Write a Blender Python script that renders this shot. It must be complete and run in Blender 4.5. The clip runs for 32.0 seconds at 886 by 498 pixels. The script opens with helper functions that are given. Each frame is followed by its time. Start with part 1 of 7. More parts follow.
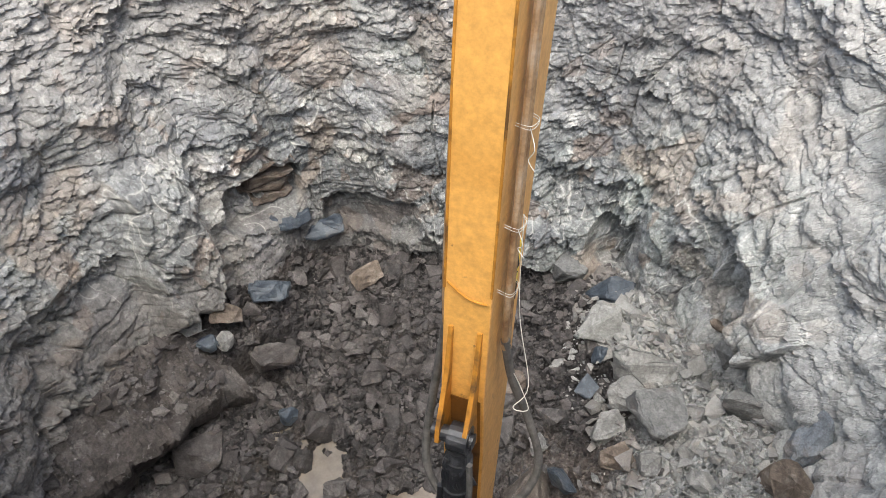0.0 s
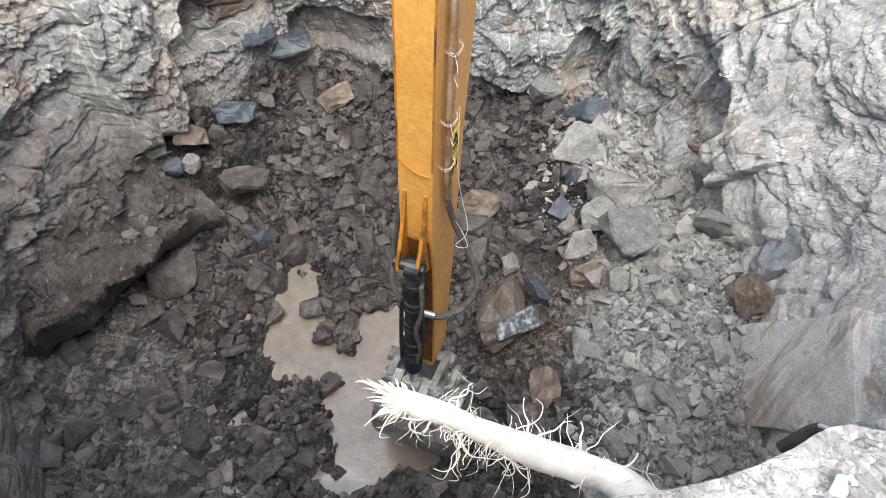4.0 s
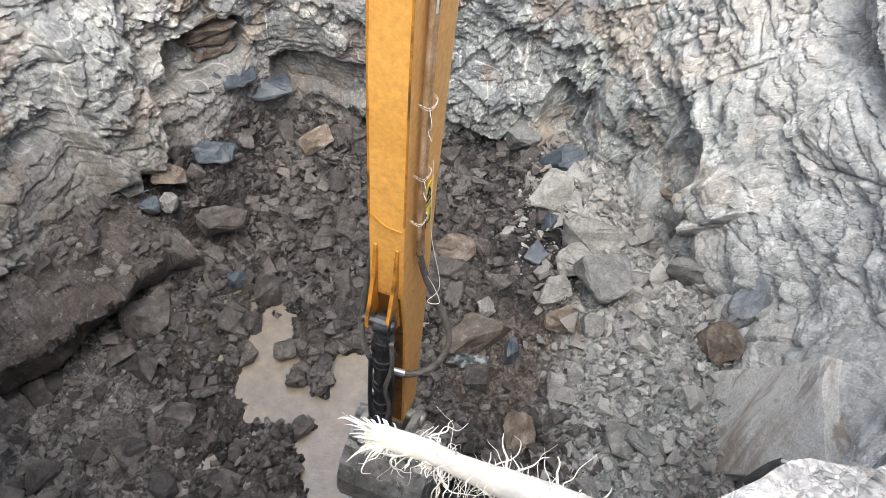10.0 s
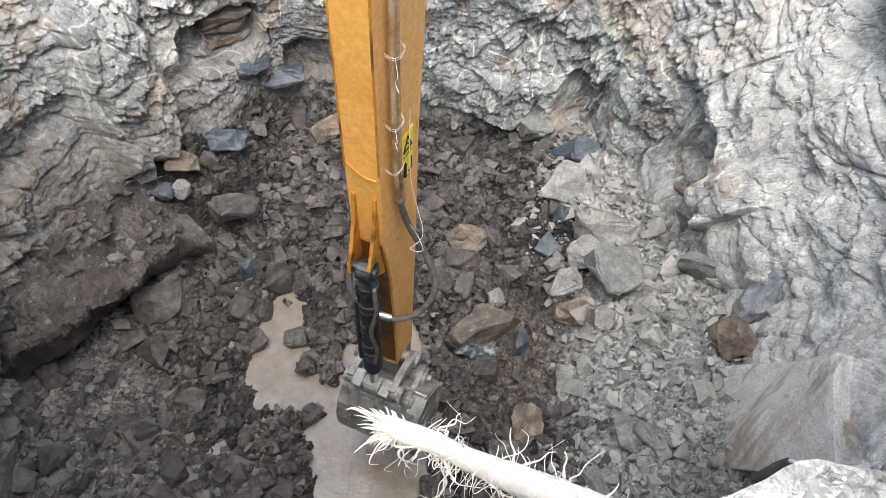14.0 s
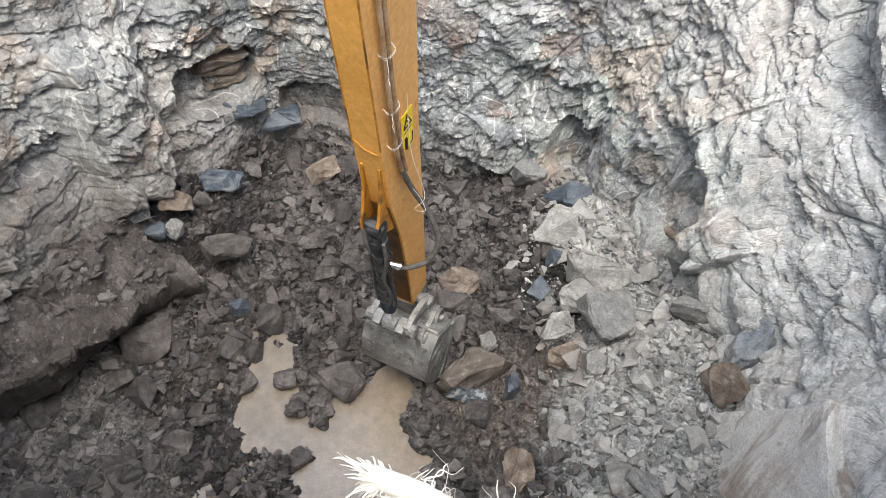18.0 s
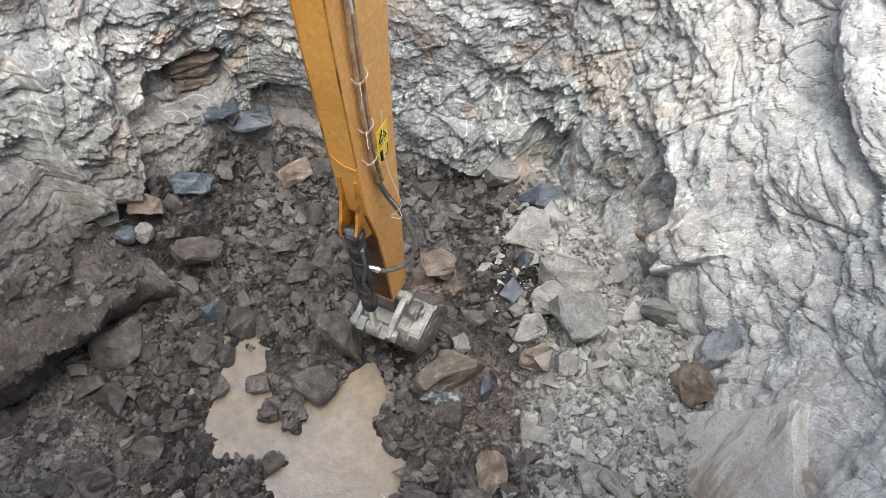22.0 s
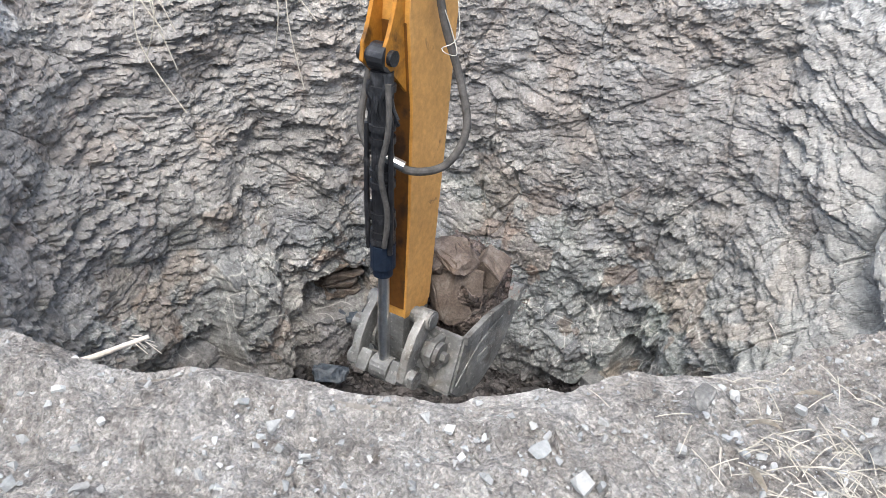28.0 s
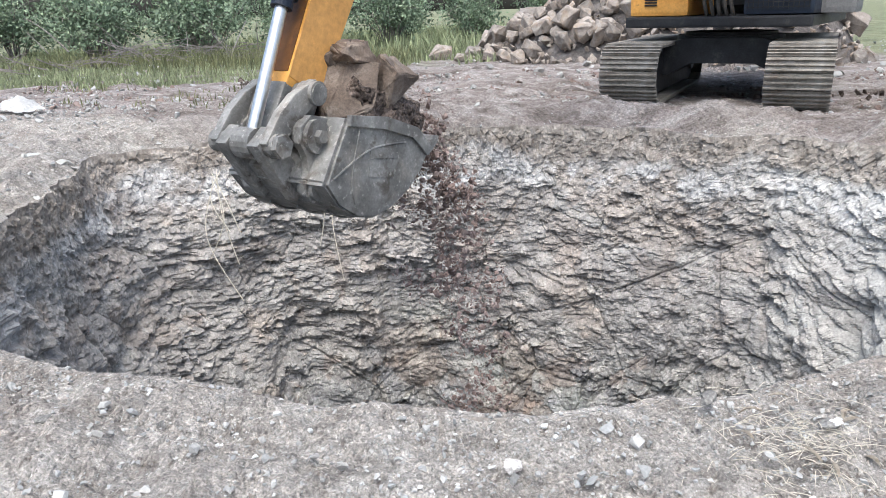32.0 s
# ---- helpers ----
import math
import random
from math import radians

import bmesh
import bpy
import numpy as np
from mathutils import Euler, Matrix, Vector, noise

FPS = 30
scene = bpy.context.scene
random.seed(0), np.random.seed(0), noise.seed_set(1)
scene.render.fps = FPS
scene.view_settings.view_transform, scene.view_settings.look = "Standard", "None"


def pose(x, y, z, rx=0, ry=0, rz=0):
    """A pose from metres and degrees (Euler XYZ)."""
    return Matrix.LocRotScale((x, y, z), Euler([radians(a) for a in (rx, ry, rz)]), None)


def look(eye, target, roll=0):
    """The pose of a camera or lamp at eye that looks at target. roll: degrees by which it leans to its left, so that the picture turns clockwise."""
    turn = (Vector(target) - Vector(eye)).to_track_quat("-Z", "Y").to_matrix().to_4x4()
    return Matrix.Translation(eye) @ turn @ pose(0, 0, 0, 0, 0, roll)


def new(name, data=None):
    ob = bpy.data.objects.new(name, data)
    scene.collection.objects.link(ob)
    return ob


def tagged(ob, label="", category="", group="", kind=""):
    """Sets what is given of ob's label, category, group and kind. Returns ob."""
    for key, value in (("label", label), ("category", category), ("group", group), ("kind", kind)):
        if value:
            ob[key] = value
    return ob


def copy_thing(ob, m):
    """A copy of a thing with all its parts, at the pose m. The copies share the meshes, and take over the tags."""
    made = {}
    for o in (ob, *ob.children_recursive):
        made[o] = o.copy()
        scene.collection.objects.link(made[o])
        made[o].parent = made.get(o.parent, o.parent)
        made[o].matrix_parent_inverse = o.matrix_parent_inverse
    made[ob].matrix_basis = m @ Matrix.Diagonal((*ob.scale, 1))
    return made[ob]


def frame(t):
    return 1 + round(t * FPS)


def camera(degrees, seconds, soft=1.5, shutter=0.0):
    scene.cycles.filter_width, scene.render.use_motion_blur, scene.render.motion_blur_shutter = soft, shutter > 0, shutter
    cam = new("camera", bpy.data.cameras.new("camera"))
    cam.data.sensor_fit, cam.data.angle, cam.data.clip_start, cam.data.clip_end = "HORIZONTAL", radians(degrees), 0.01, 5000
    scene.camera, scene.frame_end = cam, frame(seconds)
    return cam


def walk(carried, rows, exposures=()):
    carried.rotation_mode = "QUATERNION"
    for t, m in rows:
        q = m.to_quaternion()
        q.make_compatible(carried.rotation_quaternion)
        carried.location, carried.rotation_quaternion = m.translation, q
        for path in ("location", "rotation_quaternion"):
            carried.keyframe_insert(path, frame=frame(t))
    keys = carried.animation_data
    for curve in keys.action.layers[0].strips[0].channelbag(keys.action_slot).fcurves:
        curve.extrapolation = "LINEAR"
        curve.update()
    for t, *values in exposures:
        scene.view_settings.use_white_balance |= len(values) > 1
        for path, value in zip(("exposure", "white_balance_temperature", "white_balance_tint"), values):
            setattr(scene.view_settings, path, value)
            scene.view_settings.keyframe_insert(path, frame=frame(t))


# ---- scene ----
cam = camera(61.9, 32.0, 0.5)

PATH = [
    (0, (0.868, 0.899, 0.584), (0.637, 2.3, -0.825), -2.3),
    (0.5, (0.89, 0.878, 0.566), (0.683, 2.276, -0.849), -2.3),
    (1, (0.875, 0.87, 0.548), (0.688, 2.266, -0.872), -1.4),
    (1.5, (0.868, 0.88, 0.524), (0.684, 2.266, -0.906), -0.5),
    (2, (0.824, 0.854, 0.475), (0.647, 2.207, -0.987), -0.3),
    (2.5, (0.879, 0.841, 0.428), (0.732, 2.062, -1.15), -0.9),
    (3, (0.883, 0.857, 0.391), (0.744, 1.959, -1.272), -1.2),
    (3.5, (0.884, 0.864, 0.378), (0.75, 1.937, -1.305), -1.0),
    (5.5, (0.882, 0.849, 0.396), (0.792, 1.953, -1.269), 2.1),
    (6, (0.882, 0.848, 0.399), (0.81, 1.999, -1.235), 3.0),
    (6.5, (0.883, 0.847, 0.404), (0.826, 2.014, -1.219), 3.6),
    (7, (0.881, 0.847, 0.404), (0.839, 2.019, -1.217), 4.3),
    (7.5, (0.88, 0.846, 0.404), (0.842, 2.025, -1.212), 4.5),
    (8, (0.881, 0.845, 0.405), (0.836, 2.034, -1.203), 4.1),
    (8.5, (0.88, 0.844, 0.407), (0.83, 2.041, -1.194), 3.9),
    (9, (0.879, 0.845, 0.404), (0.82, 2.037, -1.201), 3.5),
    (9.5, (0.878, 0.842, 0.405), (0.808, 2.024, -1.208), 3.1),
    (10, (0.878, 0.843, 0.403), (0.804, 2.02, -1.212), 3.1),
    (10.5, (0.879, 0.845, 0.404), (0.811, 2.019, -1.213), 3.5),
    (11, (0.877, 0.845, 0.403), (0.812, 2.017, -1.217), 3.8),
    (11.5, (0.878, 0.844, 0.406), (0.811, 2.017, -1.213), 3.7),
    (12, (0.878, 0.844, 0.405), (0.803, 2.014, -1.216), 3.5),
    (12.5, (0.877, 0.845, 0.402), (0.79, 2.013, -1.219), 3.1),
    (13, (0.878, 0.844, 0.405), (0.784, 2.011, -1.217), 2.9),
    (13.5, (0.878, 0.844, 0.405), (0.782, 2.005, -1.221), 2.9),
    (14, (0.878, 0.845, 0.406), (0.778, 1.997, -1.226), 2.8),
    (14.5, (0.876, 0.851, 0.419), (0.781, 2.015, -1.204), 3.7),
    (16.5, (0.876, 0.852, 0.42), (0.789, 2.071, -1.164), 5.3),
    (17, (0.877, 0.846, 0.422), (0.788, 2.074, -1.155), 5.1),
    (17.5, (0.881, 0.848, 0.419), (0.788, 2.085, -1.15), 4.5),
    (18, (0.881, 0.848, 0.415), (0.786, 2.092, -1.149), 3.9),
    (18.5, (0.881, 0.848, 0.416), (0.782, 2.091, -1.147), 3.6),
    (19, (0.881, 0.848, 0.415), (0.779, 2.086, -1.152), 3.4),
    (19.5, (0.881, 0.848, 0.412), (0.78, 2.09, -1.152), 3.2),
    (20, (0.877, 0.853, 0.411), (0.761, 2.124, -1.129), 2.5),
    (20.5, (0.898, 0.882, 0.418), (0.758, 2.184, -1.095), 1.3),
    (21, (0.926, 0.889, 0.419), (0.825, 2.201, -1.088), 2.4),
    (21.5, (0.913, 0.892, 0.417), (0.864, 2.2, -1.095), 4.7),
    (22, (0.903, 0.884, 0.454), (0.874, 2.13, -1.111), 6.0),
    (22.5, (0.964, 0.87, 0.539), (0.895, 1.991, -1.116), 5.9),
    (23, (0.924, 0.852, 0.788), (0.867, 1.925, -0.899), 7.9),
    (23.5, (0.951, 0.789, 0.933), (0.871, 1.854, -0.758), 7.9),
    (24, (0.985, 0.695, 0.969), (0.864, 1.824, -0.678), 7.5),
    (24.5, (1.0, 0.518, 1.013), (0.861, 1.767, -0.542), 6.7),
    (25, (1.019, 0.438, 1.052), (0.832, 1.786, -0.414), 5.0),
    (25.5, (1.084, 0.319, 1.062), (0.811, 1.74, -0.319), 3.4),
    (26, (1.114, 0.236, 1.092), (0.783, 1.73, -0.196), 2.7),
    (26.5, (1.089, 0.153, 1.101), (0.78, 1.704, -0.124), 1.5),
    (28.5, (1.205, -0.267, 1.12), (0.749, 1.379, 0.079), 0.0),
    (29, (1.099, -0.411, 1.133), (0.666, 1.319, 0.23), -0.6),
    (29.5, (1.061, -0.549, 1.142), (0.613, 1.233, 0.352), -0.7),
    (30, (1.118, -0.666, 1.141), (0.66, 1.142, 0.419), -0.9),
    (30.5, (1.167, -0.808, 1.16), (0.716, 1.012, 0.465), -2.0),
    (31, (1.15, -0.935, 1.168), (0.733, 0.902, 0.498), -2.0),
    (31.5, (1.121, -1.094, 1.181), (0.715, 0.749, 0.52), -1.6),
    (32, (1.146, -1.145, 1.188), (0.668, 0.696, 0.572), -1.5),
]
walk(cam, [(t, look(eye, target, roll)) for t, eye, target, roll in PATH], [(0, 1.05, 6200, 5), (1.2, 1.05, 6200, 5), (2.5, 1.35, 6150, 5), (22, 1.35, 6150, 5), (25, 1.1, 6080, 5), (29, 0.87, 6150, 6), (32, 0.87, 6150, 6)])

# ---- light ----
world = bpy.data.worlds.new("sky")
scene.world = world
world.use_nodes = True
_wn = world.node_tree.nodes
_sky = _wn.new("ShaderNodeTexSky")
_sky.sky_type, _sky.sun_disc = "NISHITA", False
_sky.sun_elevation, _sky.sun_rotation = radians(69), radians(170)
_sky.air_density, _sky.dust_density, _sky.ozone_density = 1.0, 6.0, 1.0
_wn["Background"].inputs[1].default_value = 0.15
world.node_tree.links.new(_sky.outputs[0], _wn["Background"].inputs[0])
sun = new("sun", bpy.data.lights.new("sun", "SUN"))
sun.data.energy, sun.data.angle, sun.data.color = 1.2, radians(60), (1.0, 0.99, 0.985)
sun.matrix_world = look((0, 0, 30), (1.8, 11.5, 0))
scene.view_settings.exposure = 0.75


# ---- materials ----
def ramp(nt, fac, stops):
    n = nt.nodes.new("ShaderNodeValToRGB")
    while len(n.color_ramp.elements) < len(stops):
        n.color_ramp.elements.new(0.5)
    for e, (pos, c) in zip(n.color_ramp.elements, stops):
        e.position = pos
        e.color = (*c, 1) if len(c) == 3 else c
    nt.links.new(fac, n.inputs[0])
    return n.outputs[0]


def noise_tex(nt, scale, detail=6, rough=0.6, distort=0.0, stretch=(1, 1, 1), turn=(0, 0, 0)):
    co = nt.nodes.new("ShaderNodeTexCoord")
    mp = nt.nodes.new("ShaderNodeMapping")
    mp.inputs["Scale"].default_value = stretch
    mp.inputs["Rotation"].default_value = [radians(a) for a in turn]
    n = nt.nodes.new("ShaderNodeTexNoise")
    n.inputs["Scale"].default_value, n.inputs["Detail"].default_value = scale, detail
    n.inputs["Roughness"].default_value, n.inputs["Distortion"].default_value = rough, distort
    nt.links.new(co.outputs["Object"], mp.inputs[0])
    nt.links.new(mp.outputs[0], n.inputs["Vector"])
    return n.outputs["Fac"]


def mixed(nt, fac, a, b, mode="MIX"):
    n = nt.nodes.new("ShaderNodeMix")
    n.data_type, n.blend_type = "RGBA", mode
    for sock, v in ((n.inputs[0], fac), (n.inputs[6], a), (n.inputs[7], b)):
        if isinstance(v, (int, float)):
            sock.default_value = v
        elif isinstance(v, tuple):
            sock.default_value = (*v, 1)
        else:
            nt.links.new(v, sock)
    return n.outputs[2]


def material(name, base, scale=4.0, rough=0.85, bump=0.3, bump_scale=40.0, metal=0.0, stains=(), vary="", amount=0.35, rough_var=0.1, bump_dist=0.01, spec=0.3):
    """base: colour stops of the large grain; stains: (scale, low, high, colour, strength); vary: 'object' or 'island'."""
    m = bpy.data.materials.new(name)
    m.use_nodes = True
    nt = m.node_tree
    b = nt.nodes["Principled BSDF"]
    col = ramp(nt, noise_tex(nt, scale, 8, 0.62), base)
    for sc, lo, hi, c, k in stains:
        f = ramp(nt, noise_tex(nt, sc, 6, 0.6, 0.4), [(lo, (0, 0, 0)), (hi, (k, k, k))])
        col = mixed(nt, f, col, c)
    fine = ramp(nt, noise_tex(nt, bump_scale, 4, 0.7), [(0.3, (0.72, 0.72, 0.72)), (0.7, (1.2, 1.2, 1.2))])
    col = mixed(nt, 0.7, col, fine, "MULTIPLY")
    if bump >= 0.3 and metal == 0 and rough > 0.4:
        # crystals and grit
        grit = ramp(nt, noise_tex(nt, bump_scale * 1.7, 3, 0.75), [(0.36, (0.5, 0.49, 0.48)), (0.5, (1, 1, 1)), (0.64, (1.42, 1.42, 1.42))])
        col = mixed(nt, 0.4, col, grit, "MULTIPLY")
    if vary:
        src = nt.nodes.new("ShaderNodeObjectInfo" if vary == "object" else "ShaderNodeNewGeometry")
        out = src.outputs["Random"] if vary == "object" else src.outputs["Random Per Island"]
        v = ramp(nt, out, [(0.0, (1 - amount,) * 3), (0.6, (1.0, 0.97, 0.94)), (1.0, (1 + amount, 1 + amount * 0.95, 1 + amount * 0.85))])
        col = mixed(nt, 1.0, col, v, "MULTIPLY")
    nt.links.new(col, b.inputs["Base Color"])
    rr = nt.nodes.new("ShaderNodeMapRange")
    rr.inputs["To Min"].default_value, rr.inputs["To Max"].default_value = max(rough - rough_var, 0.02), min(rough + rough_var, 1)
    nt.links.new(noise_tex(nt, scale * 2.3, 3), rr.inputs[0])
    nt.links.new(rr.outputs[0], b.inputs["Roughness"])
    b.inputs["Metallic"].default_value = metal
    b.inputs["Specular IOR Level"].default_value = spec
    if bump:
        bp = nt.nodes.new("ShaderNodeBump")
        bp.inputs["Strength"].default_value, bp.inputs["Distance"].default_value = bump, bump_dist
        nt.links.new(noise_tex(nt, bump_scale, 6, 0.7), bp.inputs["Height"])
        nt.links.new(bp.outputs[0], b.inputs["Normal"])
    return m


def wall_material():
    """Grey-green schist with rusty patches, white veins, clay dust above and darker brown rock at the foot."""
    m = material("schist", [(0.3, (0.165, 0.169, 0.172)), (0.5, (0.248, 0.254, 0.257)), (0.7, (0.34, 0.35, 0.353))], 2.2, 0.9, 0.28, 60.0,
                 stains=[(0.55, 0.5, 0.62, (0.345, 0.325, 0.3), 0.7), (0.45, 0.55, 0.68, (0.345, 0.385, 0.36), 0.7), (1.1, 0.56, 0.6, (0.26, 0.265, 0.285), 0.7)], bump_dist=0.008, spec=0.2)
    nt = m.node_tree
    b = nt.nodes["Principled BSDF"]
    col = b.inputs["Base Color"].links[0].from_socket
    # flakes of lighter and darker stone, drawn out along the bedding
    for sc, lo, hi, c, k in ((7.0, 0.56, 0.6, (0.5, 0.5, 0.485), 0.5), (10.0, 0.6, 0.64, (0.17, 0.16, 0.152), 0.5), (26.0, 0.58, 0.63, (0.52, 0.52, 0.51), 0.35), (30.0, 0.6, 0.65, (0.17, 0.16, 0.155), 0.4)):
        f = ramp(nt, noise_tex(nt, sc, 4, 0.6, 0.6, (1, 1, 0.75), (12, 8, 0)), [(lo, (0, 0, 0)), (hi, (k, k, k))])
        col = mixed(nt, f, col, c)
    # faces of rusty, iron-stained rock with sharp outlines
    for sc, lo, hi, c, k in ((0.9, 0.6, 0.62, (0.335, 0.28, 0.235), 0.7), (1.7, 0.645, 0.66, (0.25, 0.195, 0.165), 0.6), (2.6, 0.665, 0.675, (0.27, 0.205, 0.165), 0.5)):
        f = ramp(nt, noise_tex(nt, sc, 2, 0.45, 0.3), [(lo, (0, 0, 0)), (hi, (k, k, k))])
        col = mixed(nt, f, col, c)
    # every plate and shard has its own tint of rock; a few plates are rusty, some pale with dust
    for name, stops in (("plate", [(0.0, (0.8, 0.8, 0.82)), (0.3, (0.95, 0.96, 0.95)), (0.6, (1.05, 1.06, 1.04)), (0.88, (1.12, 1.11, 1.08)), (0.93, (1.0, 0.91, 0.84)), (1.0, (0.88, 0.79, 0.72))]), ("shard", [(0.0, (0.84, 0.84, 0.85)), (0.5, (1, 1, 1)), (1.0, (1.18, 1.17, 1.14))])):
        at = nt.nodes.new("ShaderNodeAttribute")
        at.attribute_name = name
        tint = ramp(nt, at.outputs["Fac"], stops)
        col = mixed(nt, 1.0, col, tint, "MULTIPLY")
    # thin pale veins
    for turn, sc in (((20, 35, 10), 1.1), ((-30, 60, 40), 0.8), ((50, -20, 80), 0.9)):
        v = noise_tex(nt, sc, 2, 0.4, 0.3, (1, 1, 1), turn)
        line = ramp(nt, v, [(0.4955, (0, 0, 0)), (0.5, (0.75, 0.75, 0.75)), (0.5045, (0, 0, 0))])
        here = ramp(nt, noise_tex(nt, 1.9, 3, 0.5, 0.0, (1, 1, 1), turn), [(0.48, (0, 0, 0)), (0.54, (1, 1, 1))])
        col = mixed(nt, mixed(nt, 1.0, line, here, "MULTIPLY"), col, (0.62, 0.61, 0.57))
    geo = nt.nodes.new("ShaderNodeNewGeometry")
    sep = nt.nodes.new("ShaderNodeSeparateXYZ")
    nt.links.new(geo.outputs["Position"], sep.inputs[0])

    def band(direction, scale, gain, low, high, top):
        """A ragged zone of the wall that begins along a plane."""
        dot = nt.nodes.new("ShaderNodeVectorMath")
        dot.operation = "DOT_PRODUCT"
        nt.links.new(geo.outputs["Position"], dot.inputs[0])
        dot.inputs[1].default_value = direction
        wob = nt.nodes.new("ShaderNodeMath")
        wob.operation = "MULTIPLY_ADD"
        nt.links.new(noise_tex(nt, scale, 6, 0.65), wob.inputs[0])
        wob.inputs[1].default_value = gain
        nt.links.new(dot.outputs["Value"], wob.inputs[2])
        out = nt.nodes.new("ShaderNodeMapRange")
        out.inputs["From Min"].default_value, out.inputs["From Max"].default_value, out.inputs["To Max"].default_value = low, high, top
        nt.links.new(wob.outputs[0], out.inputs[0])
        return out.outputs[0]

    # brownish clay dust over the upper half
    col = mixed(nt, band((0, 0, 1), 0.8, 2.0, -2.8, -1.2, 0.6), col, (0.37, 0.345, 0.32))
    # the eastern side is pale with rock dust, and lightened further in place of missing light
    col = mixed(nt, band((1, -0.1, 0), 0.9, 1.6, 2.2, 3.6, 0.65), col, (0.48, 0.483, 0.47))
    # dusty near south-eastern corner: its overexposed brightness is painted in as near-white
    col = mixed(nt, band((0.6, -1.0, 0), 1.1, 1.2, -0.9, 0.4, 0.8), col, (0.64, 0.635, 0.615))
    # the rock turns darker brown towards the western foot
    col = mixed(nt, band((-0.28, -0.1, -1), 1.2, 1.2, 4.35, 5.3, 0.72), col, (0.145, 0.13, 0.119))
    # brown soil over the top metre, chalky band below it
    add = nt.nodes.new("ShaderNodeMath")
    add.operation = "MULTIPLY_ADD"
    nt.links.new(noise_tex(nt, 1.4, 6, 0.65), add.inputs[0])
    add.inputs[1].default_value = 1.0
    nt.links.new(sep.outputs[2], add.inputs[2])
    soil = ramp(nt, add.outputs[0], [(0.0, (0, 0, 0)), (0.14, (0.8, 0.8, 0.8))])
    chalk_f = nt.nodes.new("ShaderNodeMath")
    chalk_f.operation = "ADD"
    nt.links.new(add.outputs[0], chalk_f.inputs[0])
    chalk_f.inputs[1].default_value = 0.55
    chalk = ramp(nt, chalk_f.outputs[0], [(0.22, (0, 0, 0)), (0.38, (0.75, 0.75, 0.75)), (0.54, (0.55, 0.55, 0.55)), (0.64, (0, 0, 0))])
    patch = ramp(nt, noise_tex(nt, 2.5, 6, 0.7, 0.4), [(0.46, (0, 0, 0)), (0.54, (1, 1, 1))])
    chalk = mixed(nt, 1.0, chalk, patch, "MULTIPLY")
    earth = ramp(nt, noise_tex(nt, 7.0, 6, 0.7), [(0.35, (0.19, 0.162, 0.137)), (0.5, (0.29, 0.258, 0.225)), (0.66, (0.4, 0.37, 0.335))])
    col = mixed(nt, soil, col, earth)
    col = mixed(nt, chalk, col, (0.54, 0.54, 0.535))
    nt.links.new(col, b.inputs["Base Color"])
    return m


SCHIST = wall_material()
MUD = material("damp_soil", [(0.34, (0.032, 0.0285, 0.028)), (0.5, (0.062, 0.0555, 0.0545)), (0.68, (0.108, 0.098, 0.097))], 3.0, 0.85, 0.8, 60.0, stains=[(1.1, 0.5, 0.65, (0.141, 0.116, 0.096), 0.5), (0.7, 0.55, 0.7, (0.165, 0.155, 0.148), 0.5)], bump_dist=0.02)
ROCK_DARK = material("damp_broken_rock", [(0.34, (0.062, 0.056, 0.054)), (0.5, (0.11, 0.1015, 0.099)), (0.68, (0.17, 0.16, 0.157))], 6.0, 0.75, 0.6, 70.0, stains=[(5.0, 0.55, 0.68, (0.175, 0.141, 0.116), 0.5)], vary="object", amount=0.28)
ROCK_RUBBLE = material("rubble", [(0.34, (0.055, 0.049, 0.048)), (0.5, (0.098, 0.089, 0.087)), (0.68, (0.152, 0.141, 0.139))], 5.0, 0.8, 0.5, 80.0, stains=[(0.8, 0.52, 0.64, (0.185, 0.174, 0.167), 0.5)], vary="island", amount=0.34)
ROCK_PALE = material("pale_broken_rock", [(0.3, (0.175, 0.174, 0.169)), (0.5, (0.255, 0.256, 0.25)), (0.72, (0.34, 0.343, 0.336))], 5.0, 0.85, 0.5, 60.0, stains=[(4.0, 0.55, 0.7, (0.218, 0.180, 0.150), 0.5)], vary="object", amount=0.25)
ROCK_BROWN = material("rusty_rock", [(0.3, (0.095, 0.075, 0.06)), (0.5, (0.185, 0.15, 0.122)), (0.72, (0.31, 0.265, 0.225))], 6.0, 0.8, 0.6, 60.0, stains=[(9.0, 0.56, 0.7, (0.4, 0.36, 0.32), 0.5)], vary="object", amount=0.2)
ROCK_BLUE = material("blue_slate", [(0.3, (0.025, 0.031, 0.041)), (0.5, (0.059, 0.073, 0.092)), (0.72, (0.140, 0.158, 0.178))], 7.0, 0.45, 0.7, 40.0, stains=[(6.0, 0.55, 0.7, (0.126, 0.115, 0.105), 0.6)], spec=0.5)
ROCK_BLUE_PALE = material("pale_blue_slate", [(0.3, (0.13, 0.14, 0.155)), (0.5, (0.23, 0.25, 0.275)), (0.72, (0.36, 0.375, 0.395))], 6.0, 0.6, 0.6, 40.0, stains=[(5.0, 0.52, 0.66, (0.24, 0.2, 0.165), 0.6)])
GROUND_MAT = material("crushed_ground", [(0.28, (0.240, 0.217, 0.196)), (0.5, (0.392, 0.366, 0.338)), (0.74, (0.531, 0.509, 0.480))], 6.5, 0.92, 0.9, 75.0, stains=[(0.45, 0.5, 0.66, (0.292, 0.235, 0.196), 0.6), (0.12, 0.5, 0.62, (0.253, 0.205, 0.166), 0.6), (28.0, 0.58, 0.64, (0.632, 0.609, 0.562), 0.6), (19.0, 0.6, 0.66, (0.177, 0.149, 0.125), 0.6)], bump_dist=0.02)


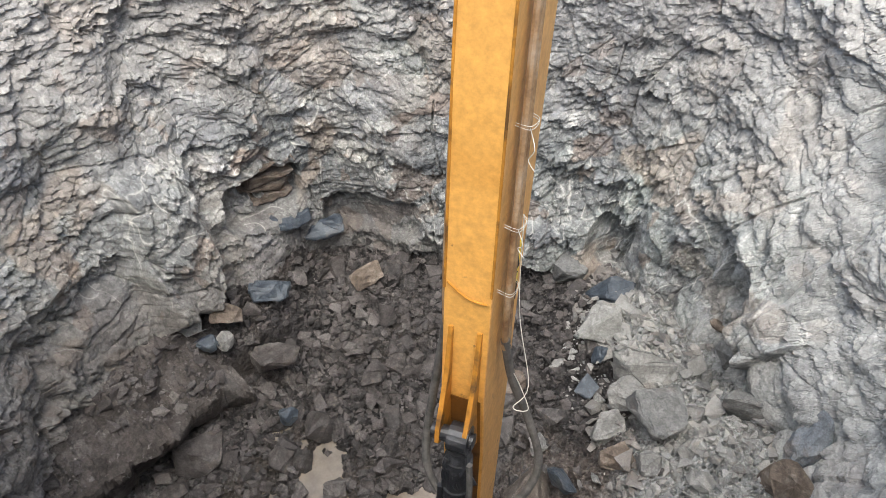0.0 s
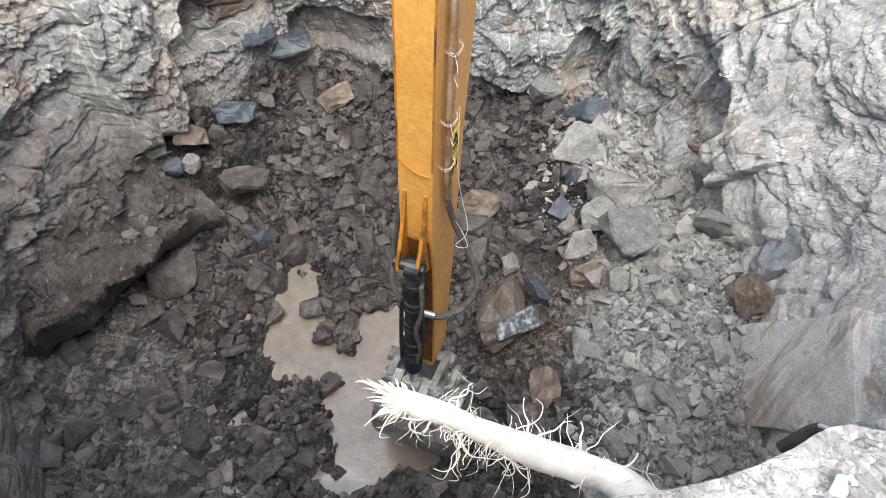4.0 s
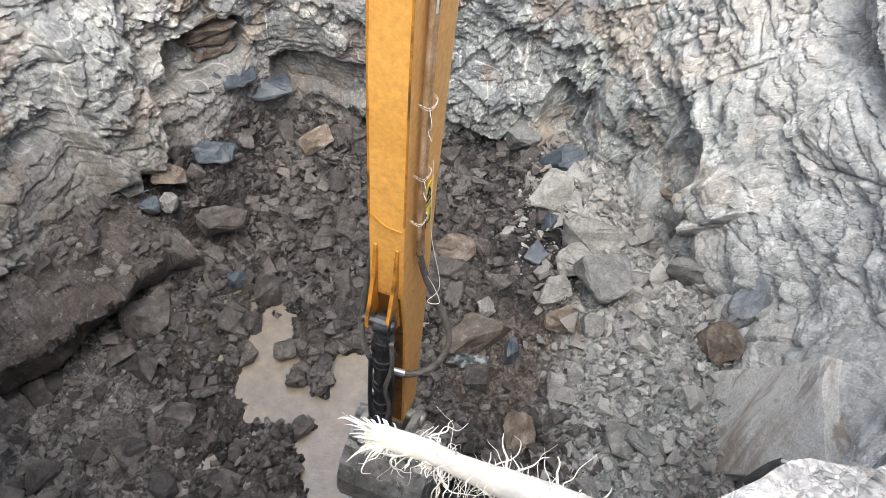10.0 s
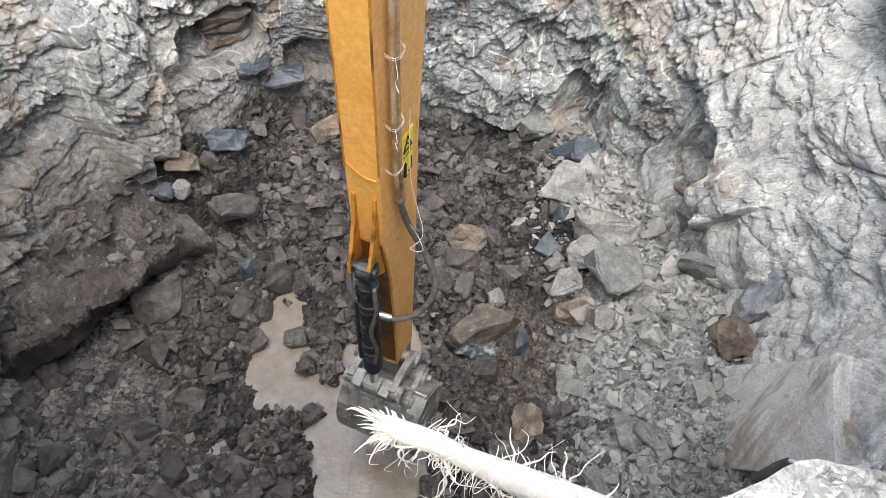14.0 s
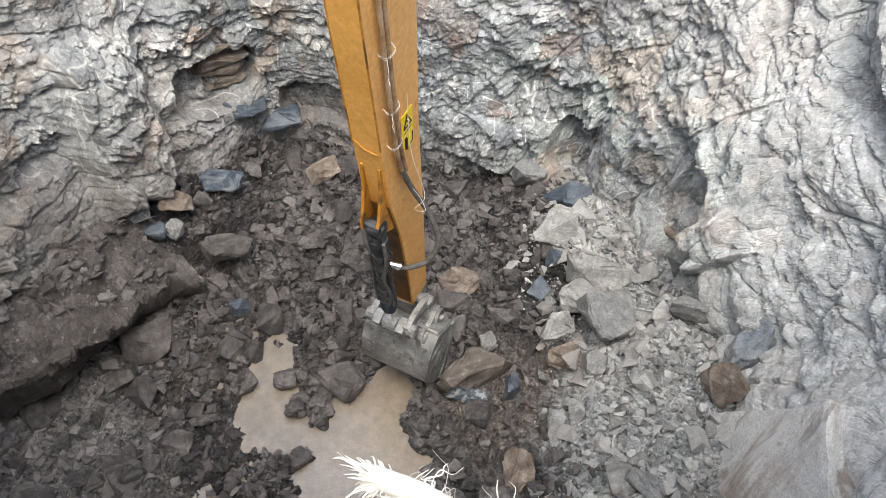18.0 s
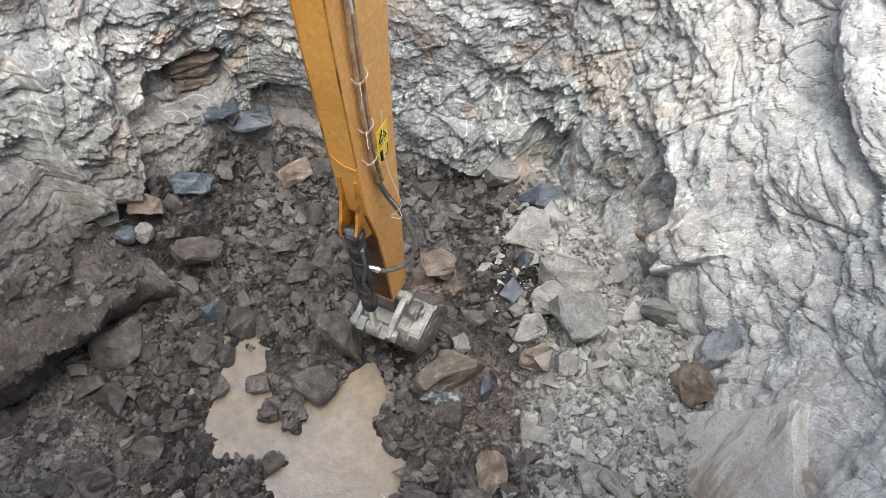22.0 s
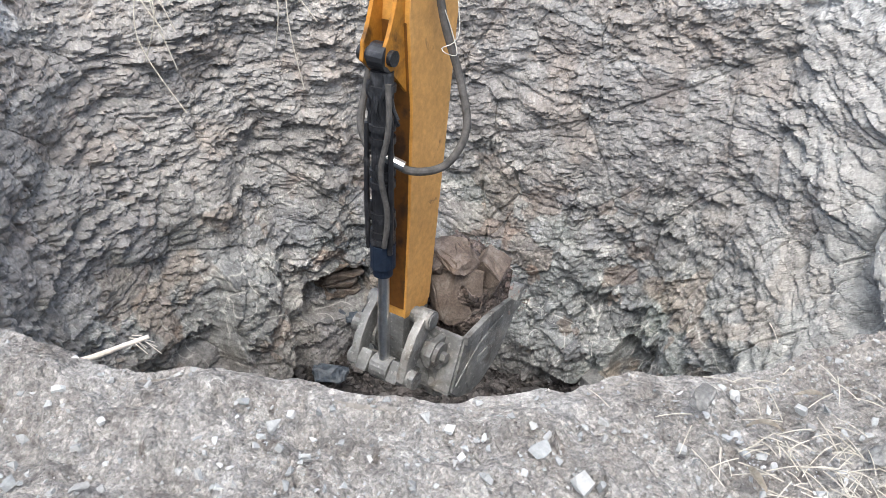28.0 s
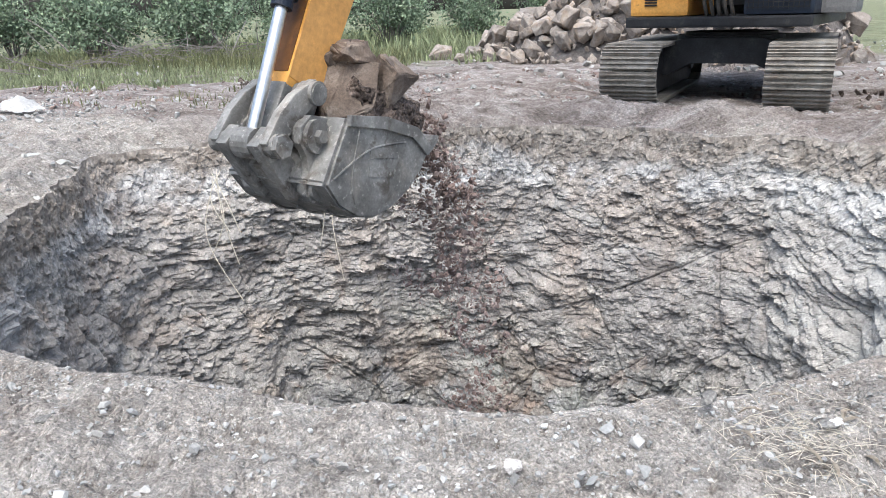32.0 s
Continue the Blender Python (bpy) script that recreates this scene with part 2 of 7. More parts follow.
def meadow_soil(m):
    """Past the trampled yard the ground is covered with weeds and humus."""
    nt = m.node_tree
    b = nt.nodes["Principled BSDF"]
    col = b.inputs["Base Color"].links[0].from_socket
    geo = nt.nodes.new("ShaderNodeNewGeometry")
    sep = nt.nodes.new("ShaderNodeSeparateXYZ")
    nt.links.new(geo.outputs["Position"], sep.inputs[0])
    add = nt.nodes.new("ShaderNodeMath")
    add.operation = "MULTIPLY_ADD"
    nt.links.new(noise_tex(nt, 0.35, 5, 0.6), add.inputs[0])
    add.inputs[1].default_value = 8.0
    nt.links.new(sep.outputs[1], add.inputs[2])
    far = nt.nodes.new("ShaderNodeMapRange")
    far.inputs["From Min"].default_value, far.inputs["From Max"].default_value = 20.5, 22.5
    nt.links.new(add.outputs[0], far.inputs[0])
    green = ramp(nt, noise_tex(nt, 0.8, 6, 0.7), [(0.35, (0.13, 0.145, 0.085)), (0.55, (0.21, 0.225, 0.135)), (0.7, (0.29, 0.275, 0.21))])
    yard = nt.nodes.new("ShaderNodeMapRange")
    yard.inputs["From Min"].default_value, yard.inputs["From Max"].default_value = 9.9, 11.4
    nt.links.new(add.outputs[0], yard.inputs[0])
    earth = ramp(nt, noise_tex(nt, 2.2, 8, 0.75, 0.5, (0.6, 1.6, 1)), [(0.36, (0.135, 0.112, 0.1)), (0.5, (0.27, 0.238, 0.222)), (0.64, (0.42, 0.393, 0.38))])
    col = mixed(nt, yard.outputs[0], col, earth)
    nt.links.new(mixed(nt, far.outputs[0], col, green), b.inputs["Base Color"])


def crumbs(m, scales, depth, spread):
    """Loose crumbs: each cell of the grain has its own shade and stands proud of the gaps."""
    nt = m.node_tree
    b = nt.nodes["Principled BSDF"]
    col = b.inputs["Base Color"].links[0].from_socket
    normal = b.inputs["Normal"].links[0].from_socket if b.inputs["Normal"].links else None
    co = nt.nodes.new("ShaderNodeTexCoord")
    for sc in scales:
        v = nt.nodes.new("ShaderNodeTexVoronoi")
        v.inputs["Scale"].default_value = sc
        nt.links.new(co.outputs["Object"], v.inputs["Vector"])
        bw = nt.nodes.new("ShaderNodeSeparateXYZ")
        nt.links.new(v.outputs["Color"], bw.inputs[0])
        shade = ramp(nt, bw.outputs[0], [(0.0, (1 - spread,) * 3), (0.6, (1, 1, 1)), (1.0, (1 + spread,) * 3)])
        col = mixed(nt, 0.85, col, shade, "MULTIPLY")
        bp = nt.nodes.new("ShaderNodeBump")
        bp.invert = True
        bp.inputs["Strength"].default_value, bp.inputs["Distance"].default_value = 0.8, depth * 60 / sc
        nt.links.new(v.outputs["Distance"], bp.inputs["Height"])
        if normal is not None:
            nt.links.new(normal, bp.inputs["Normal"])
        normal = bp.outputs[0]
    nt.links.new(col, b.inputs["Base Color"])
    nt.links.new(normal, b.inputs["Normal"])


meadow_soil(GROUND_MAT)
crumbs(GROUND_MAT, (45.0, 120.0), 0.012, 0.22)


def pale_bank(m):
    """Pale crushed rock that has slid down the right-hand wall over the dark soil."""
    nt = m.node_tree
    b = nt.nodes["Principled BSDF"]
    col = b.inputs["Base Color"].links[0].from_socket
    geo = nt.nodes.new("ShaderNodeNewGeometry")
    sep = nt.nodes.new("ShaderNodeSeparateXYZ")
    nt.links.new(geo.outputs["Position"], sep.inputs[0])
    add = nt.nodes.new("ShaderNodeMath")
    add.operation = "MULTIPLY_ADD"
    nt.links.new(noise_tex(nt, 1.3, 6, 0.65), add.inputs[0])
    add.inputs[1].default_value = 1.6
    nt.links.new(sep.outputs[0], add.inputs[2])
    f = nt.nodes.new("ShaderNodeMapRange")
    f.inputs["From Min"].default_value, f.inputs["From Max"].default_value = 2.4, 2.75
    nt.links.new(add.outputs[0], f.inputs[0])
    pale = ramp(nt, noise_tex(nt, 5.0, 6, 0.7), [(0.3, (0.28, 0.275, 0.266)), (0.5, (0.38, 0.377, 0.366)), (0.7, (0.46, 0.458, 0.445))])
    # grey-brown soil, its colour lightened to lift the shaded south-western corner
    low = nt.nodes.new("ShaderNodeVectorMath")
    low.operation = "DOT_PRODUCT"
    nt.links.new(geo.outputs["Position"], low.inputs[0])
    low.inputs[1].default_value = (-0.75, -0.65, 0)
    near = nt.nodes.new("ShaderNodeMath")
    near.operation = "MULTIPLY_ADD"
    nt.links.new(noise_tex(nt, 1.7, 6, 0.65), near.inputs[0])
    near.inputs[1].default_value = 1.4
    nt.links.new(low.outputs["Value"], near.inputs[2])
    g = nt.nodes.new("ShaderNodeMapRange")
    g.inputs["From Min"].default_value, g.inputs["From Max"].default_value = -0.35, 0.15
    nt.links.new(near.outputs[0], g.inputs[0])
    brightened = ramp(nt, noise_tex(nt, 6.0, 6, 0.7), [(0.3, (0.15, 0.139, 0.13)), (0.5, (0.245, 0.23, 0.218)), (0.7, (0.34, 0.322, 0.308))])
    col = mixed(nt, g.outputs[0], col, brightened)
    # smooth brown earth beside the digging place
    far = nt.nodes.new("ShaderNodeVectorMath")
    far.operation = "DISTANCE"
    nt.links.new(geo.outputs["Position"], far.inputs[0])
    far.inputs[1].default_value = (1.25, 3.9, -5.3)
    ring = nt.nodes.new("ShaderNodeMath")
    ring.operation = "MULTIPLY_ADD"
    nt.links.new(noise_tex(nt, 2.5, 5, 0.65), ring.inputs[0])
    ring.inputs[1].default_value = 0.7
    nt.links.new(far.outputs["Value"], ring.inputs[2])
    e = nt.nodes.new("ShaderNodeMapRange")
    e.inputs["From Min"].default_value, e.inputs["From Max"].default_value, e.inputs["To Min"].default_value, e.inputs["To Max"].default_value = 0.85, 1.1, 0.85, 0.0
    nt.links.new(ring.outputs[0], e.inputs[0])
    brown = ramp(nt, noise_tex(nt, 12.0, 6, 0.75), [(0.35, (0.1, 0.08, 0.068)), (0.5, (0.165, 0.135, 0.117)), (0.66, (0.27, 0.235, 0.21))])
    col = mixed(nt, e.outputs[0], col, brown)
    nt.links.new(mixed(nt, f.outputs[0], col, pale), b.inputs["Base Color"])


pale_bank(MUD)
crumbs(MUD, (14.0, 40.0), 0.016, 0.2)


def chips(m, scales, depth, spread, bed=1.4):
    """Broken chips: flat-topped cells of their own height and shade, drawn out along the bedding."""
    nt = m.node_tree
    b = nt.nodes["Principled BSDF"]
    col = b.inputs["Base Color"].links[0].from_socket
    normal = b.inputs["Normal"].links[0].from_socket
    co = nt.nodes.new("ShaderNodeTexCoord")
    for sc in scales:
        mp = nt.nodes.new("ShaderNodeMapping")
        mp.inputs["Scale"].default_value = (1, 1, bed)
        nt.links.new(co.outputs["Object"], mp.inputs[0])
        wob = nt.nodes.new("ShaderNodeTexNoise")
        wob.inputs["Scale"].default_value = sc * 0.6
        nt.links.new(mp.outputs[0], wob.inputs["Vector"])
        mix = nt.nodes.new("ShaderNodeMix")
        mix.data_type = "VECTOR"
        mix.inputs[0].default_value = 0.6 / sc
        nt.links.new(mp.outputs[0], mix.inputs[4])
        nt.links.new(wob.outputs["Color"], mix.inputs[5])
        v = nt.nodes.new("ShaderNodeTexVoronoi")
        v.inputs["Scale"].default_value = sc
        nt.links.new(mix.outputs[1], v.inputs["Vector"])
        sep = nt.nodes.new("ShaderNodeSeparateXYZ")
        nt.links.new(v.outputs["Color"], sep.inputs[0])
        shade = ramp(nt, sep.outputs[1], [(0.0, (1 - spread,) * 3), (0.55, (1, 1, 1)), (1.0, (1 + spread,) * 3)])
        col = mixed(nt, 1.0, col, shade, "MULTIPLY")
        bp = nt.nodes.new("ShaderNodeBump")
        bp.inputs["Strength"].default_value, bp.inputs["Distance"].default_value = 0.7, depth * 10 / sc
        nt.links.new(sep.outputs[0], bp.inputs["Height"])
        nt.links.new(normal, bp.inputs["Normal"])
        normal = bp.outputs[0]
    nt.links.new(col, b.inputs["Base Color"])
    nt.links.new(normal, b.inputs["Normal"])


LEDGE_ROCK = material("brown_ledge_rock", [(0.32, (0.058, 0.05, 0.045)), (0.5, (0.092, 0.08, 0.073)), (0.7, (0.14, 0.126, 0.117))], 3.5, 0.85, 0.5, 50.0, stains=[(2.0, 0.54, 0.64, (0.2, 0.183, 0.17), 0.6), (18.0, 0.62, 0.66, (0.3, 0.285, 0.27), 0.5)], bump_dist=0.015)
for _m, _sc in ((ROCK_DARK, (6.0, 17.0, 50.0)), (ROCK_RUBBLE, (30.0, 80.0)), (ROCK_PALE, (6.0, 17.0, 50.0)), (ROCK_BROWN, (9.0, 26.0))):
    chips(_m, _sc, 0.03, 0.13)
chips(LEDGE_ROCK, (7.0, 18.0, 45.0), 0.04, 0.14)
chips(SCHIST, (11.0, 27.0, 60.0), 0.035, 0.15, 0.8)
PEBBLE = material("gravel", [(0.3, (0.285, 0.285, 0.278)), (0.5, (0.399, 0.410, 0.407)), (0.72, (0.522, 0.540, 0.556))], 3.0, 0.9, 0.2, 90.0, vary="island", amount=0.3)
YELLOW = material("worn_yellow_paint", [(0.25, (0.58, 0.29, 0.062)), (0.5, (0.67, 0.345, 0.08)), (0.8, (0.71, 0.38, 0.1))], 1.5, 0.42, 0.08, 30.0, stains=[(9.0, 0.66, 0.72, (0.10, 0.055, 0.03), 0.8), (2.0, 0.55, 0.75, (0.42, 0.17, 0.02), 0.5)], spec=0.45)
YELLOW_DIRTY = material("dirty_yellow_paint", [(0.25, (0.30, 0.13, 0.02)), (0.5, (0.46, 0.2, 0.028)), (0.8, (0.55, 0.25, 0.035))], 3.0, 0.5, 0.1, 30.0, stains=[(6.0, 0.5, 0.64, (0.05, 0.028, 0.015), 0.85)])
FLANK_YELLOW = material("flank_yellow_paint", [(0.25, (0.52, 0.275, 0.08)), (0.5, (0.61, 0.325, 0.1)), (0.8, (0.66, 0.37, 0.13))], 2.0, 0.55, 0.08, 30.0, stains=[(7.0, 0.64, 0.7, (0.12, 0.07, 0.04), 0.7), (1.2, 0.52, 0.72, (0.46, 0.27, 0.11), 0.5)], spec=0.4)
OILY = material("oil_soaked_paint", [(0.25, (0.05, 0.024, 0.01)), (0.5, (0.15, 0.062, 0.014)), (0.8, (0.27, 0.115, 0.022))], 2.2, 0.45, 0.15, 30.0, stains=[(5.0, 0.5, 0.62, (0.03, 0.018, 0.012), 0.85)])
STEEL = material("scoured_steel", [(0.3, (0.12, 0.118, 0.112)), (0.5, (0.24, 0.238, 0.228)), (0.72, (0.43, 0.43, 0.415))], 5.0, 0.5, 0.35, 60.0, 0.35, stains=[(9.0, 0.55, 0.66, (0.093, 0.075, 0.060), 0.75), (3.0, 0.55, 0.7, (0.399, 0.364, 0.316), 0.6), (40.0, 0.6, 0.66, (0.559, 0.533, 0.496), 0.5)], bump_dist=0.006)
BLACK = material("greasy_black_steel", [(0.3, (0.008, 0.008, 0.009)), (0.55, (0.02, 0.02, 0.022)), (0.75, (0.09, 0.09, 0.095))], 14.0, 0.4, 0.3, 40.0, 0.0, spec=0.6)
CHROME = material("oiled_chrome", [(0.3, (0.72, 0.72, 0.71)), (0.7, (0.82, 0.82, 0.81))], 8.0, 0.3, 0.0, 30.0, 1.0, rough_var=0.06)
RUBBER = material("dusty_hose_rubber", [(0.3, (0.05, 0.047, 0.043)), (0.7, (0.13, 0.12, 0.11))], 20.0, 0.75, 0.1, 60.0)
PIPE = material("dusty_brown_pipe", [(0.3, (0.12, 0.06, 0.03)), (0.5, (0.3, 0.19, 0.1)), (0.75, (0.42, 0.33, 0.24))], 9.0, 0.6, 0.1, 50.0)
TWINE = material("pale_twine", [(0.3, (0.5, 0.47, 0.4)), (0.7, (0.7, 0.68, 0.62))], 30.0, 0.9, 0.2, 90.0)
SIGN = material("sign_yellow", [(0.3, (0.75, 0.52, 0.01)), (0.7, (0.8, 0.58, 0.02))], 5.0, 0.4, 0.0)
INK = material("black_print", [(0.3, (0.012, 0.012, 0.012)), (0.7, (0.02, 0.02, 0.02))], 5.0, 0.5, 0.0)
DARK_PAINT = material("dark_machine_paint", [(0.3, (0.012, 0.013, 0.016)), (0.6, (0.03, 0.032, 0.036)), (0.8, (0.09, 0.085, 0.08))], 5.0, 0.5, 0.1, 40.0)
NAVY = material("dark_blue_mesh_panel", [(0.3, (0.008, 0.014, 0.028)), (0.7, (0.02, 0.03, 0.05))], 6.0, 0.5, 0.1, 60.0)
GREY_PAINT = material("grey_machine_paint", [(0.3, (0.17, 0.175, 0.18)), (0.7, (0.25, 0.25, 0.25))], 4.0, 0.5, 0.05, 40.0)
TRACK_MAT = material("muddy_track_steel", [(0.3, (0.13, 0.115, 0.1)), (0.5, (0.25, 0.235, 0.21)), (0.75, (0.36, 0.345, 0.32))], 7.0, 0.7, 0.4, 60.0, 0.15, stains=[(3.0, 0.5, 0.65, (0.12, 0.09, 0.07), 0.7)])
WATER = material("muddy_water", [(0.35, (0.19, 0.168, 0.142)), (0.6, (0.27, 0.222, 0.168))], 0.8, 0.05, 0.6, 11.0, rough_var=0.02, spec=1.0)
ROOT = material("peeled_pale_root", [(0.3, (0.62, 0.55, 0.46)), (0.55, (0.78, 0.73, 0.65)), (0.75, (0.84, 0.81, 0.75))], 6.0, 0.75, 0.28, 40.0)
GRASS = material("grass_green", [(0.3, (0.19, 0.225, 0.13)), (0.6, (0.29, 0.335, 0.2)), (0.8, (0.4, 0.43, 0.3))], 0.8, 0.8, 0.0, 20.0, vary="island", amount=0.4)
LEAF = material("bush_leaf", [(0.3, (0.12, 0.18, 0.125)), (0.6, (0.225, 0.3, 0.2)), (0.8, (0.36, 0.44, 0.31))], 1.2, 0.7, 0.0, 20.0, vary="island", amount=0.5)
BARK = material("bark", [(0.3, (0.12, 0.105, 0.095)), (0.7, (0.26, 0.235, 0.22))], 9.0, 0.9, 0.3, 40.0)
STRAW = material("dry_straw", [(0.3, (0.48, 0.44, 0.36)), (0.7, (0.64, 0.6, 0.52))], 9.0, 0.9, 0.0)


# ---- building blocks ----
def link_mesh(name, me, mat, parent=None, label=""):
    if mat is not None and not me.materials:
        me.materials.append(mat)
    ob = new(name, me)
    ob.parent = parent
    if label:
        ob["label"] = label
    return ob


def part(name, bm, mat, parent=None, label=""):
    me = bpy.data.meshes.new(name)
    bmesh.ops.recalc_face_normals(bm, faces=bm.faces)
    bm.to_mesh(me)
    bm.free()
    return link_mesh(name, me, mat, parent, label)


def smooth(ob):
    ob.data.polygons.foreach_set("use_smooth", [True] * len(ob.data.polygons))
    return ob


def empty(name, at=(0, 0, 0)):
    ob = new(name)
    ob.location = at
    return ob


def array_mesh(name, verts, faces, corners=4):
    """A mesh from numpy vertices and faces of equal corner count."""
    me = bpy.data.meshes.new(name)
    verts, faces = np.asarray(verts, np.float32), np.asarray(faces, np.int32)
    me.vertices.add(len(verts))
    me.vertices.foreach_set("co", verts.ravel())
    me.loops.add(faces.size)
    me.loops.foreach_set("vertex_index", faces.ravel())
    me.polygons.add(len(faces))
    me.polygons.foreach_set("loop_start", np.arange(len(faces), dtype=np.int32) * corners)
    me.update(calc_edges=True)
    me.validate()
    me.shade_flat()
    return me


def grid_faces(n, m, wrap=False):
    i, j = np.meshgrid(np.arange(n if wrap else n - 1), np.arange(m - 1), indexing="ij")
    k = (i + 1) % n
    return np.stack([i * m + j, k * m + j, k * m + j + 1, i * m + j + 1], -1).reshape(-1, 4)


def box(bm, size, at=(0, 0, 0), bevel=0.01, m=None):
    made = bmesh.ops.create_cube(bm, size=1.0)["verts"]
    bmesh.ops.scale(bm, vec=size, verts=made)
    bmesh.ops.translate(bm, vec=at, verts=made)
    if bevel:
        edges = list({e for v in made for e in v.link_edges})
        out = bmesh.ops.bevel(bm, geom=edges, offset=bevel, segments=2, affect="EDGES", profile=0.7)
        made = list({v for f in out["faces"] for v in f.verts} | {v for v in made if v.is_valid})
    if m is not None:
        bmesh.ops.transform(bm, matrix=m, verts=made)
    return bm


def rod(bm, a, b, r, seg=14, r2=None):
    a, b = Vector(a), Vector(b)
    d = b - a
    m = Matrix.Translation((a + b) / 2) @ d.to_track_quat("Z", "Y").to_matrix().to_4x4()
    bmesh.ops.create_cone(bm, cap_ends=True, segments=seg, radius1=r, radius2=r if r2 is None else r2, depth=d.length, matrix=m)
    return bm


def tube(bm, pts, r, seg=10):
    """A bent round tube along a smoothed line through the points."""
    pts = [Vector(p) for p in pts]
    line = []
    for i in range(len(pts) - 1):
        p0, p1, p2, p3 = pts[max(i - 1, 0)], pts[i], pts[i + 1], pts[min(i + 2, len(pts) - 1)]
        for k in range(6):
            t = k / 6
            line.append(0.5 * (2 * p1 + (p2 - p0) * t + (2 * p0 - 5 * p1 + 4 * p2 - p3) * t * t + (3 * p1 - p0 - 3 * p2 + p3) * t**3))
    line.append(pts[-1])
    rings, side = [], None
    for i, p in enumerate(line):
        d = (line[min(i + 1, len(line) - 1)] - line[max(i - 1, 0)]).normalized()
        side = d.orthogonal() if side is None else side - d * side.dot(d)
        side.normalize()
        up = d.cross(side)
        rr = r(i / (len(line) - 1)) if callable(r) else r
        rings.append([bm.verts.new(p + rr * (math.cos(2 * math.pi * k / seg) * side + math.sin(2 * math.pi * k / seg) * up)) for k in range(seg)])
    for a, b in zip(rings, rings[1:]):
        for k in range(seg):
            bm.faces.new((a[k], a[(k + 1) % seg], b[(k + 1) % seg], b[k]))
    bm.faces.new(rings[0][::-1])
    bm.faces.new(rings[-1])
    return bm


def plate(bm, outline, x0, x1, bevel=0.0):
    """A flat shape, given in (y, z), with thickness from x0 to x1."""
    a = [bm.verts.new((x0, y, z)) for y, z in outline]
    b = [bm.verts.new((x1, y, z)) for y, z in outline]
    n = len(outline)
    faces = [bm.faces.new(a), bm.faces.new(b[::-1])]
    faces += [bm.faces.new((a[i], a[(i + 1) % n], b[(i + 1) % n], b[i])) for i in range(n)]
    if bevel:
        bmesh.ops.bevel(bm, geom=list({e for f in faces for e in f.edges}), offset=bevel, segments=2, affect="EDGES", profile=0.7)
    return bm


# ---- noise on arrays ----
def rnd3(c, seed):
    c = c.astype(np.int64)
    h = (seed * 40503 + 977) & 0xFFFFFFFF
    for k in range(3):
        h = ((c[..., k] & 0xFFFFFFFF) ^ h) & 0xFFFFFFFF
        h = ((h ^ (h >> 16)) * 0x45D9F3B) & 0xFFFFFFFF
        h = ((h ^ (h >> 15)) * 0x2C1B3C6D) & 0xFFFFFFFF
        h = h ^ (h >> 13)
    return (h & 0xFFFFFF) / float(0x1000000)


def vnoise(p, seed=0):
    b = np.floor(p)
    f = p - b
    f = f * f * (3 - 2 * f)
    out = 0
    for i in range(8):
        o = np.array([i & 1, (i >> 1) & 1, i >> 2])
        w = np.prod(np.where(o, f, 1 - f), -1)
        out = out + w * rnd3(b + o, seed)
    return out * 2 - 1


def fbm(p, octaves=4, seed=0):
    return sum(vnoise(p * 2.0**k, seed + 7 * k) * 0.5**k for k in range(octaves))


def facets(p, seed, tilt=0.8):
    """Broken blocks: each cell has its own height and slope. p is in cells."""
    b = np.floor(p - 0.5)
    best, val = np.full(p.shape[:-1], 9e9), np.zeros(p.shape[:-1])
    for i in range(8):
        c = b + np.array([i & 1, (i >> 1) & 1, i >> 2])
        at = c + 0.5 + 0.8 * (np.stack([rnd3(c, seed + k) for k in (1, 2, 3)], -1) - 0.5)
        d = p - at
        dist = (d * d).sum(-1)
        h = rnd3(c, seed + 4) - 0.5 + tilt * (d * (np.stack([rnd3(c, seed + k) for k in (5, 6, 7)], -1) - 0.5)).sum(-1)
        near = dist < best
        best, val = np.where(near, dist, best), np.where(near, h, val)
    return val


def plates(p, seed, tilt=1.0, lap=0.5, bulge=0.9):
    """Broken faces in the plane: the foremost of sloping facets, one to a cell, meeting in creases. p is in cells.
    Gives the depth, how near the facet's edge lies, and a shade of its own for each facet."""
    x, y = p[..., 0], p[..., 1]
    bx, by = np.floor(x).astype(np.int64), np.floor(y).astype(np.int64)
    first, second, shade = np.full(x.shape, 9.0), np.full(x.shape, 9.0), np.zeros(x.shape)
    for i in (-1, 0, 1):
        for j in (-1, 0, 1):
            cx, cy = bx + i, by + j
            h = ((cx * 374761393 + cy * 668265263 + seed * 97561) & 0xFFFFFFFF).astype(np.uint64)
            h = ((h ^ (h >> np.uint64(13))) * np.uint64(1274126177)) & np.uint64(0xFFFFFFFF)
            h = ((h ^ (h >> np.uint64(15))) * np.uint64(0x2C1B3C6D)) & np.uint64(0xFFFFFFFF)
            h = h ^ (h >> np.uint64(14))
            k = [((h >> np.uint64(s)) & np.uint64(63)).astype(np.float32) / 63 - 0.5 for s in (0, 6, 12, 18, 24)]
            dx, dy = x - cx - 0.5 - 0.85 * k[0], y - cy - 0.5 - 0.85 * k[1]
            high = k[2] + tilt * (dx * k[3] + dy * (k[4] + lap)) + bulge * (dx * dx + dy * dy)
            near = high < first
            second = np.where(near, first, np.minimum(second, high))
            first, shade = np.where(near, high, first), np.where(near, (k[0] * 7.3 + k[1] * 3.1) % 1.0, shade)
    return first, second - first, shade


# ---- the pit and the ground ----
PIT = (0.2, 3.9)
